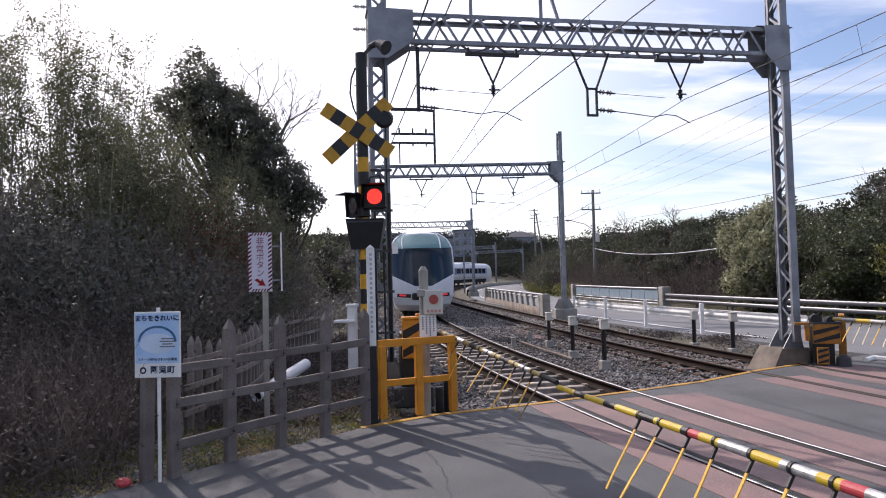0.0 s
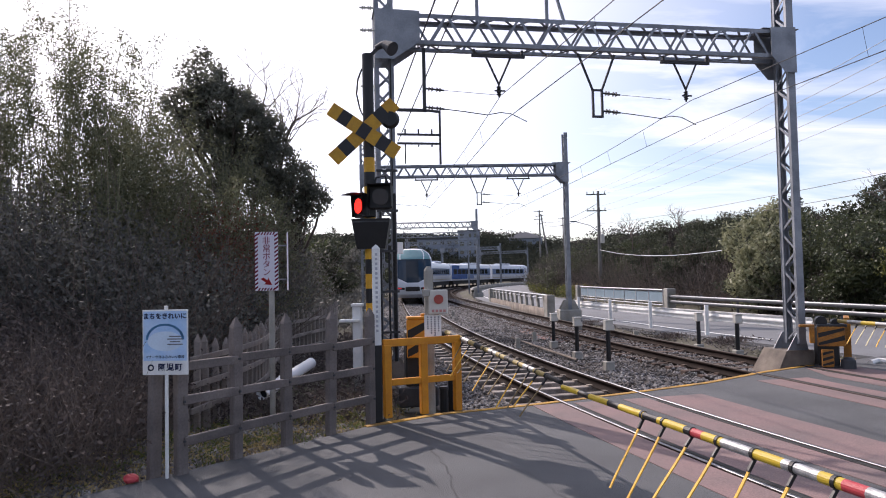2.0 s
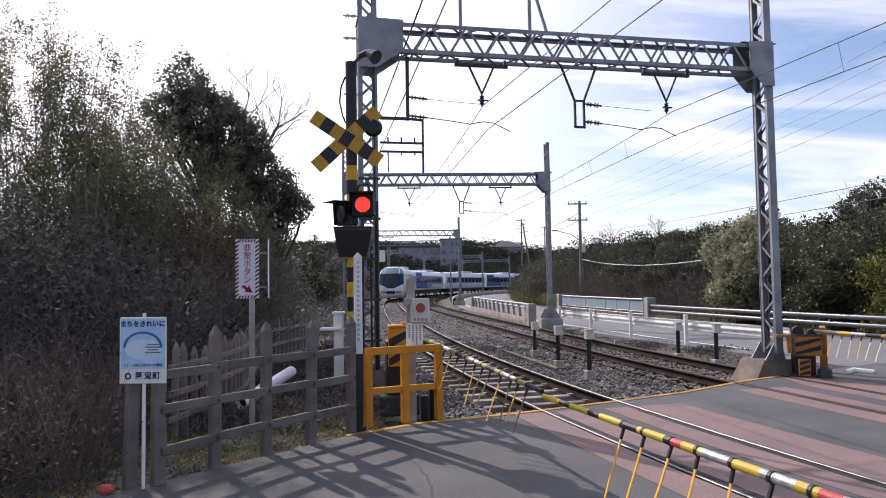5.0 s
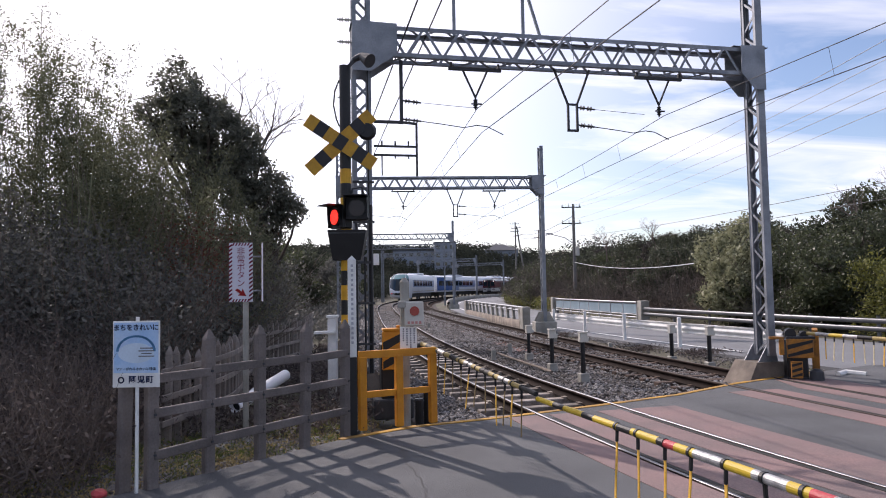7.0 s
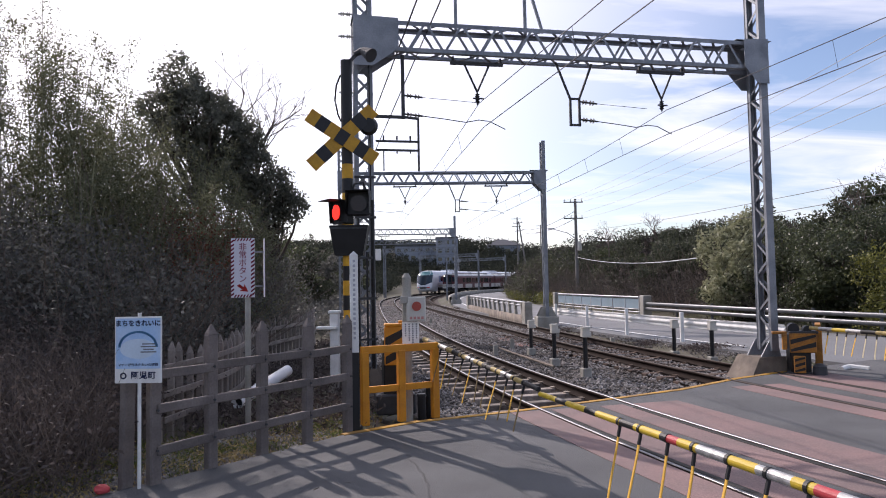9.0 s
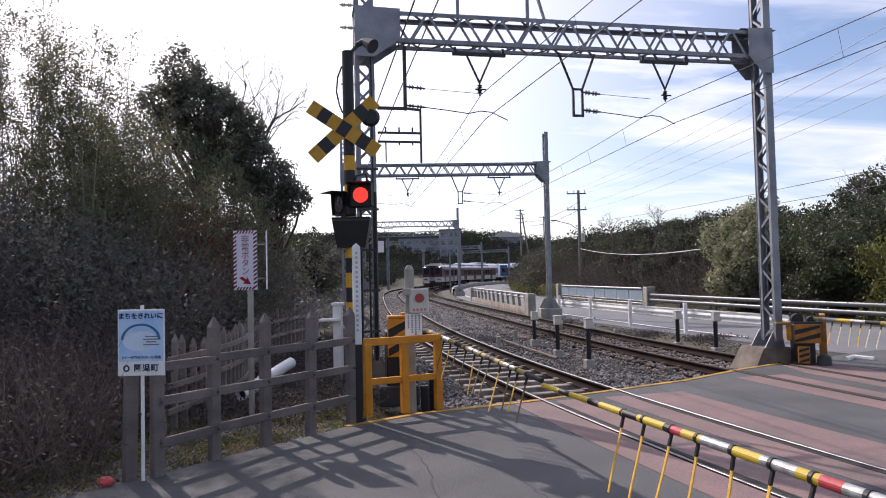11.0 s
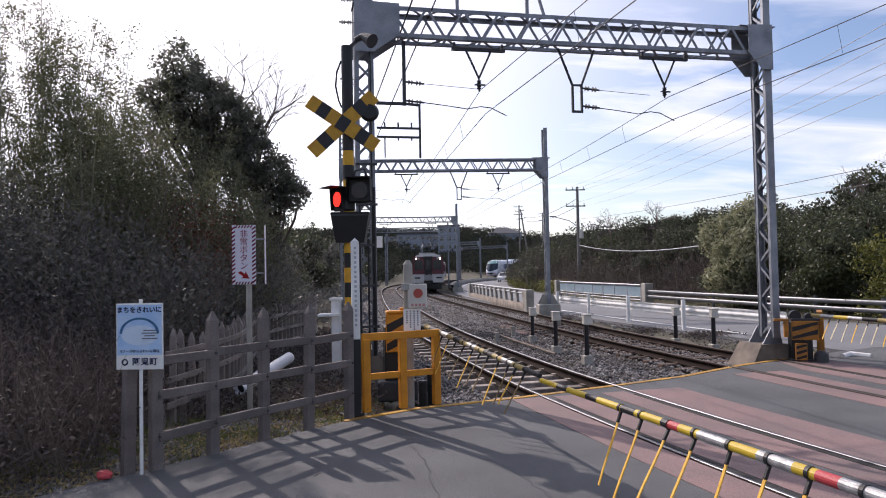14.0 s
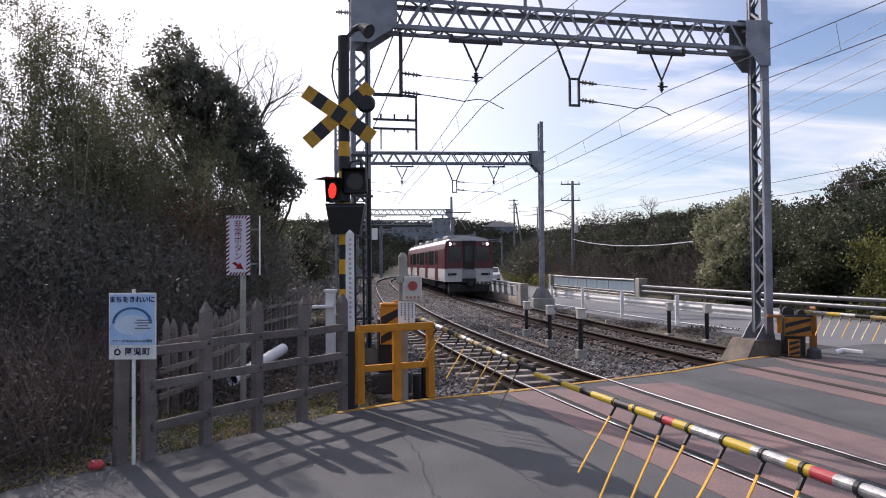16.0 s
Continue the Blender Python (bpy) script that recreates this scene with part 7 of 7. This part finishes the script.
def twigs(name, label, box_, n, h, material, keep=None, r=0.008):
    """Dry upright stems and fallen twigs."""
    x0, x1, y0, y1 = box_
    x, y = x0 + (x1 - x0) * RNG.random(n), y0 + (y1 - y0) * RNG.random(n)
    if keep is not None:
        ok = keep(x, y)
        x, y = x[ok], y[ok]
    n = len(x)
    z = ground_z(x, y)
    L = h * (0.3 + 0.9 * RNG.random(n))
    d = RNG.normal(size=(n, 3)) * np.array([0.55, 0.55, 0.3]) + np.array([0, 0, 0.8])
    d /= np.linalg.norm(d, axis=1)[:, None]
    a = np.stack([x, y, z + 0.3 * h * RNG.random(n)], -1)
    b = a + d * L[:, None] + 0.12 * RNG.normal(size=(n, 3))
    s = np.cross(d, RNG.normal(size=(n, 3)))
    s /= np.linalg.norm(s, axis=1)[:, None]
    s2 = np.cross(d, s)
    tri = [s, -0.5 * s + 0.87 * s2, -0.5 * s - 0.87 * s2]
    V = np.stack([a + r * t for t in tri] + [b + 0.35 * r * t for t in tri], 1).reshape(-1, 3)
    i = np.arange(n)[:, None] * 6
    F = np.concatenate([i + np.array([[0, 1, 4, 3]]), i + np.array([[1, 2, 5, 4]]), i + np.array([[2, 0, 3, 5]])])
    return tagged(from_arrays(name, V, F, material), label, "dry brush", kind="stuff")


def behind_fence(x, y):
    """Left of both wooden fences and off the carriageway."""
    lim = np.array(EDGE)
    return (y > np.interp(x, lim[:, 0], lim[:, 1]) + 0.45) & (x < np.interp(y, [6, 7, 8.6, 22, 30], [-3.3, -3.3, -3.7, -4.1, -5.5]))


scrub("dark_scrub", "dense dark evergreen undergrowth behind the fence", (-14, -3.8, 10.0, 17), 130000, 0.075, scrub_leaf, lambda x, y: 2.4 + 1.6 * smoothstep(-3.5, -8, x), keep=behind_fence)
scrub("dark_scrub", "tangled grey-green brush below the evergreen trees", (-10, -3.8, 16, 22), 70000, 0.085, scrub_leaf, lambda x, y: 3.0 + 2.2 * smoothstep(-4.6, -6.6, x), keep=behind_fence)
scrub("dry_brush", "brown dry bramble and dead leaves by the fence", (-9, -3.0, 6.0, 11), 46000, 0.05, dry_leaf, lambda x, y: 1.0 + 0.9 * smoothstep(-3.4, -6, x), keep=behind_fence)
scrub("red_shrub", "russet shrub beneath the dark tree", (-5.45, -4.35, 14.3, 15.4), 6500, 0.065, red_leaf, lambda x, y: 3.7 + 0 * x, keep=behind_fence)
twigs("dry_twigs", "tangle of thin dry stems and brambles by the fence", (-9, -2.9, 5.5, 11), 9000, 1.1, twig_mat, behind_fence, 0.005)
twigs("dry_twigs", "thin bare stems standing in the undergrowth", (-12, -3.8, 10, 18), 1800, 3.2, twig_mat, behind_fence, 0.009)


def verge(x, y):
    lim = np.array(EDGE)
    e = np.interp(x, lim[:, 0], lim[:, 1])
    return (y > e + 0.12) & (y < e + 2.8) & (x < -0.9)


scrub("verge_grass", "short green and dry grass along the fence foot", (-6.0, -0.9, 5.6, 11), 4500, 0.06, grass_leaf, lambda x, y: 0.14 + 0 * x, 0.2, 0.12, verge, 0.55, "grass")
scrub("verge_straw", "pale dry grass and leaf litter along the fence foot", (-6.0, -0.9, 5.6, 11), 9000, 0.06, straw_leaf, lambda x, y: 0.07 + 0 * x, 0.25, 0.16, verge, 0.2, "grass")
scrub("ditch_grass", "rough dry grass in the ditch between the fences", (-3.4, -0.9, 8.8, 26), 14000, 0.1, dry_leaf, lambda x, y: 0.35 + 0 * x, 0.25, 0.2, lambda x, y: x < np.interp(y, near.p[:, 1], near.p[:, 0]) - 2.4, 0.4, "grass")
rng = np.random.default_rng(3)


def pebbles(label, n, test, box_):
    x0, x1, y0, y1 = box_
    x, y = x0 + (x1 - x0) * rng.random(n), y0 + (y1 - y0) * rng.random(n)
    ok = test(x, y)
    x, y = x[ok], y[ok]
    n = len(x)
    base = np.array([(1, 0, 0), (-1, 0, 0), (0, 1, 0), (0, -1, 0), (0, 0, 1), (0, 0, -1)], float)
    tri = np.array([(0, 2, 4), (2, 1, 4), (1, 3, 4), (3, 0, 4), (2, 0, 5), (1, 2, 5), (3, 1, 5), (0, 3, 5)])
    v = (base[None] * (0.6 + 0.7 * rng.random((n, 6, 1))) + 0.3 * (rng.random((n, 6, 3)) - 0.5)) * (0.014 + 0.022 * rng.random(n) ** 2)[:, None, None]
    v += np.stack([x, y, ground_z(x, y) + 0.012], -1)[:, None]
    f = tri[None] + 6 * np.arange(n)[:, None, None]
    tagged(from_arrays("gravel", v.reshape(-1, 3), f.reshape(-1, 3), stone_mat), label, "gravel", kind="stuff")


pebbles("small stones and gravel scattered along the fence foot", 20000, verge, (-4.0, -0.9, 6.2, 11))

pebbles("grey stones strewn between the far track and the road", 26000, lambda x, y: (x > np.interp(y, far.p[:, 1], far.p[:, 0]) + 1.5) & (x < np.interp(y, road_line.p[:, 1], road_line.p[:, 0]) - 0.3), (3.5, 10.5, 13.5, 34))

# beyond the near track: low trees before the horizon
for i, (x, y, h, r) in enumerate(((-7.5, 33, 3.2, 1.3), (-6.6, 38, 3.4, 1.2), (-9.2, 36, 4.2, 1.5), (-8.5, 44, 3.8, 1.5), (-11, 41, 4.6, 1.8), (-7.4, 52, 3.6, 1.4), (-10.5, 50, 4.6, 1.7), (-9.4, 62, 4.4, 1.9), (-13.5, 48, 5.6, 2.0), (-8.6, 72, 4.6, 2.0), (-12.5, 70, 6.0, 2.4))):
    z = gz(x, y)
    cl = [(x + r * 0.6 * math.cos(a), y + r * 0.6 * math.sin(a), z + h * (0.5 + 0.16 * k), r * (0.75 - 0.1 * k), r * 0.7, h * 0.2) for k, a in enumerate((0.3, 2.2, 4.1, 5.2))]
    tree("mid-green young evergreen tree beside the line", (x, y, z), h * 0.7, 0.08, cl, 3200, 0.19, (olive_leaf, dark_leaf, scrub_leaf)[i % 3])
scrub("trackside_brush", "low grey-green brush along the near track", (-12, -2.5, 24, 92), 36000, 0.2, scrub_leaf, lambda x, y: 0.9 + 0.12 * (np.interp(y, near.p[:, 1], near.p[:, 0]) - 2.6 - x).clip(0, 12), 0.5, 0.5, lambda x, y: x < np.interp(y, near.p[:, 1], near.p[:, 0]) - 3.0)

# the bank beyond the road


def on_bank(x, y):
    return x > np.interp(y, road_line.p[:, 1], road_line.p[:, 0]) + ROAD_W + 1.6


rowx = lambda y: float(np.interp(y, road_line.p[:, 1], road_line.p[:, 0]) + ROAD_W)
scrub("bank_brush", "brown and grey leafless brush on the bank", (9, 30, 20, 72), 60000, 0.12, bank_leaf, lambda x, y: 2.0 + 0 * x, 0.35, 0.5, on_bank)
twigs("bank_twigs", "grey leafless stems crowding the bank", (9, 24, 24, 72), 6500, 1.7, twig_grey, on_bank, 0.011)
twigs("bank_twigs", "slanting bare brown branches along the front of the bank", (8, 18, 26, 62), 7000, 2.6, twig_mat, lambda x, y: on_bank(x, y) & ~on_bank(x - 3.5, y), 0.012)
scrub("bank_straw", "tall yellow dry grass on the bank", (8, 16, 50, 84), 14000, 0.3, straw_leaf, lambda x, y: 1.0 + 0 * x, 0.12, 0.45, lambda x, y: on_bank(x, y) & ~on_bank(x - 3.2, y), 0.6, "grass")
rt = random.Random(17)
for i in range(48):
    y = rt.uniform(33, 66)
    x = rowx(y) + rt.uniform(2.0, 11.5)
    z = gz(x, y)
    h, r = rt.uniform(1.2, 2.0) + (0.5 if x - rowx(y) > 6 else 0), rt.uniform(0.7, 1.4)
    cl = [(x + r * 0.7 * math.cos(a + i), y + r * 0.7 * math.sin(a + i), z + h * f, r * 0.8, r * 0.8, h * 0.3) for f, a in ((0.35, 0.3), (0.6, 2.4), (0.75, 4.3))]
    tree("low dark evergreen shrub among grey brush on the bank", (x, y, z), h * 0.5, 0.05, cl, 1900, 0.15, (dark_leaf, bank_leaf, dark_leaf)[i % 3])
rb = random.Random(7)
for i in range(46):
    y = rb.uniform(21, 78)
    d = rb.uniform(1.6, 13)
    x = rowx(y) + d
    z = gz(x, y)
    h = rb.uniform(2.0, 3.4) * (0.85 if d < 5 else 1.1) * (0.72 if y > 33 else 1.0)
    r = rb.uniform(1.0, 1.7)
    cl = [(x + r * 0.6 * math.cos(a + i), y + r * 0.6 * math.sin(a + i), z + h * (0.45 + 0.14 * k), r * (0.8 - 0.1 * k), r * 0.75, h * 0.24) for k, a in enumerate((0.3, 2.2, 4.1, 5.2))]
    lm = (dark_leaf, olive_leaf, dark_leaf, bank_leaf, moss_leaf if y < 40 else dark_leaf)[i % 5]
    if 33 < y < 64 and d < 4.0:
        continue
    tree("bushy evergreen tree on the bank beyond the road", (x, y, z), h * 0.6, 0.08, cl, 4200, 0.17, lm)
def road_edge(x, y):
    d = x - np.interp(y, road_line.p[:, 1], road_line.p[:, 0]) - ROAD_W
    return (d > 0.25) & (d < 4.5)


def brush_top(x, y):
    return 1.6 + 1.35 * (x - np.interp(y, road_line.p[:, 1], road_line.p[:, 0]) - ROAD_W).clip(0, 2.1)


scrub("roadside_brush", "grey-brown brush crowding the road's edge", (8, 17, 58, 98), 25000, 0.17, bank_leaf, brush_top, 0.4, 0.35, road_edge)
scrub("roadside_brush", "dark evergreen shrubs among the roadside brush", (8, 17, 58, 98), 26000, 0.16, olive_leaf, brush_top, 0.5, 0.28, road_edge)
scrub("roadside_straw", "yellow-green tall grass at the road's edge", (8, 15, 50, 98), 9000, 0.26, moss_leaf, lambda x, y: 1.1 + 0 * x, 0.14, 0.3, lambda x, y: road_edge(x, y) & ~road_edge(x - 1.6, y), 0.6, "grass")
twigs("roadside_twigs", "grey bare stems in the roadside brush", (8, 17, 58, 96), 2600, 2.6, twig_grey, road_edge, 0.016)
rc = random.Random(31)
for i in range(26):
    y = rc.uniform(36, 66)
    x = rowx(y) + rc.uniform(5.5, 10.5)
    z, h, r = gz(x, y), rc.uniform(2.1, 3.1), rc.uniform(1.0, 1.7)
    cl = [(x + r * 0.7 * math.cos(a + i), y + r * 0.7 * math.sin(a + i), z + h * f, r * 0.8, r * 0.8, h * 0.28) for f, a in ((0.4, 0.3), (0.65, 2.4), (0.75, 4.3))]
    tree("dark evergreen shrub along the top of the bank", (x, y, z), h * 0.5, 0.06, cl, 2600, 0.16, dark_leaf)
bush_leaf = leaf_mat("bush_leaf", (0.095, 0.112, 0.058), (0.028, 0.034, 0.022), 0.38, 0.5, 0.4)
# the pale large-leaved shrub and the big bushes nearest the crossing
for x, y, h, r, lm, n, sz, lab in ((13.85, 30, 5.05, 1.25, grey_leaf, 9500, 0.18, "pale grey-green large-leaved shrub on the bank"),
                                   (13.1, 28.8, 3.6, 0.9, grey_leaf, 5000, 0.17, "pale grey-green large-leaved shrub on the bank"),
                                   (15.2, 24.5, 4.1, 1.7, bush_leaf, 14000, 0.12, "dense dark green bush beside the road"),
                                   (17.2, 25.5, 4.5, 1.7, bush_leaf, 14000, 0.12, "dense dark green bush beside the road"),
                                   (15.4, 21.2, 2.9, 1.4, moss_leaf, 9500, 0.11, "yellow-green leafy bush beside the road"),
                                   (17.6, 21.5, 3.6, 1.7, olive_leaf, 11500, 0.115, "dense green bush beside the road"),
                                   (15.6, 28.0, 4.2, 1.6, bush_leaf, 12500, 0.125, "dense dark green bush beside the road"),
                                   (19.8, 24.0, 4.2, 1.7, bush_leaf, 14000, 0.125, "dense dark green bush beside the road")):
    z = gz(x, y)
    h = h - z - 0.1 if h - z > 1.5 else 1.6
    cl = [(x + r * 0.6 * math.cos(a + x), y + r * 0.6 * math.sin(a + x), z + h * f, r * 0.75, r * 0.75, h * 0.26) for f, a in ((0.22, 0.3), (0.3, 2.4), (0.5, 4.3), (0.6, 1.2), (0.75, 5.4), (0.3, 5.0))]
    tree(lab, (x, y, z), h * 0.5, 0.08, cl, n, sz, lm)
bare_tree("leafless tree standing above the bushes", (18.9, 28.5, 2.0), 1.5, 0.05, 0.75, 5, 21, twig_mat)
bare_tree("leafless tree standing above the bushes", (20.4, 28.0, 2.0), 1.9, 0.05, 0.75, 5, 22, twig_mat)
bare_tree("leafless tree above the wooded bank", (13.6, 50, 3.0), 1.3, 0.05, 0.8, 5, 25, twig_mat)
bare_tree("leafless tree above the wooded bank", (15.2, 44, 3.2), 1.2, 0.05, 0.8, 5, 28, twig_mat)


def far_woods(name, label, box_, n, size, hgt, keep=None):
    x0, x1, y0, y1 = box_
    m = n // 90
    cx, cy = x0 + (x1 - x0) * RNG.random(m), y0 + (y1 - y0) * RNG.random(m)
    if keep is not None:
        ok = keep(cx, cy)
        cx, cy = cx[ok], cy[ok]
    m = len(cx)
    r = 1.6 + 1.6 * RNG.random(m)
    h = (hgt(cx, cy) if callable(hgt) else hgt) * (0.6 + 0.5 * RNG.random(m))
    k = RNG.integers(0, m, n)
    u = RNG.normal(size=(n, 3))
    u /= np.linalg.norm(u, axis=1)[:, None]
    P = np.stack([cx[k] + u[:, 0] * r[k], cy[k] + u[:, 1] * r[k], ground_z(cx[k], cy[k]) + h[k] * 0.5 + u[:, 2] * h[k] * 0.5], -1)
    tagged(foliage(name, P, size, far_leaf, None, 0.7), label, "woods", kind="stuff")


far_woods("far_woods", "distant evergreen woods on the rise behind the curve", (-70, 130, 172, 250), 230000, 0.5, lambda x, y: 2.8 + 1.8 * smoothstep(0.01, 0.06, x / y))
far_woods("far_woods", "evergreen woods along the outside of the curve", (-60, -8, 80, 172), 150000, 0.4, lambda x, y: 3.6 + 2.4 * smoothstep(-0.12, -0.3, x / y), lambda x, y: x < np.interp(y, near.p[:, 1], near.p[:, 0]) - 7)
far_woods("far_woods", "evergreen woods on the hill inside the curve", (11, 95, 62, 165), 230000, 0.27, lambda x, y: 2.1 + 3.5 * smoothstep(68, 100, y), lambda x, y: on_bank(x - 1.5, y))

scrub("verge_straw", "dry brown grass and weeds between the track and the road", (2.5, 9.5, 14.5, 62), 4500, 0.1, dry_leaf, lambda x, y: 0.1 + 0 * x, 0.25, 0.3,
      lambda x, y: (x > np.interp(y, far.p[:, 1], far.p[:, 0]) + 1.7) & (x < np.interp(y, road_line.p[:, 1], road_line.p[:, 0]) - 0.25), 0.4, "grass")


def motions():
    ts = np.arange(0, 16.01, 0.5)
    for i, c in enumerate(EXPRESS):
        a = np.array(EXPRESS_WAY)
        walk(c, [(float(t), car_pose(near, float(np.interp(t, a[:, 0], a[:, 1])) + 10.8 + 21.6 * i) @ Matrix.Rotation(math.pi if i == 4 else 0, 4, "Z")) for t in ts])
    for i, c in enumerate(COMMUTER):
        a = np.array(COMMUTER_WAY)
        walk(c, [(float(t), car_pose(far, float(np.interp(t, a[:, 0], a[:, 1])) + 10.3 + 20.9 * i)) for t in ts])

    # straps under the barrier arms blow to and fro
    for k, (st, home) in enumerate(STRAPS):
        rows = []
        for t, deg in SWAY:
            wob = 3 * math.sin(2.1 * t + 1.7 * k) + 2 * math.sin(5.3 * t + k)
            rows.append((t, home @ Matrix.Rotation(radians(-deg - wob), 4, "X")))
        walk(st, rows)
    # the two lamps of the crossing signal take turns
    for disc, home, phase in LEDS:
        rows, t, on = [], 0.0, phase == 0
        back = home @ Matrix.Translation((0, 0.05, 0))
        rows.append((0.0, home if on else back))
        k = 1
        while 0.59 * k < 15.95:
            t = round(0.59 * k * 30) / 30
            rows.append((t - 1 / 30, home if on else back))
            on = not on
            rows.append((t, home if on else back))
            k += 1
        rows.append((16.0, home if on else back))
        walk(disc, rows)
    walk(VAN, [(0, van_pose(125)), (12.5, van_pose(125)), (14.0, van_pose(101)), (14.5, van_pose(93)), (15.0, van_pose(85)), (15.5, van_pose(77)), (16.0, van_pose(69))])


motions()
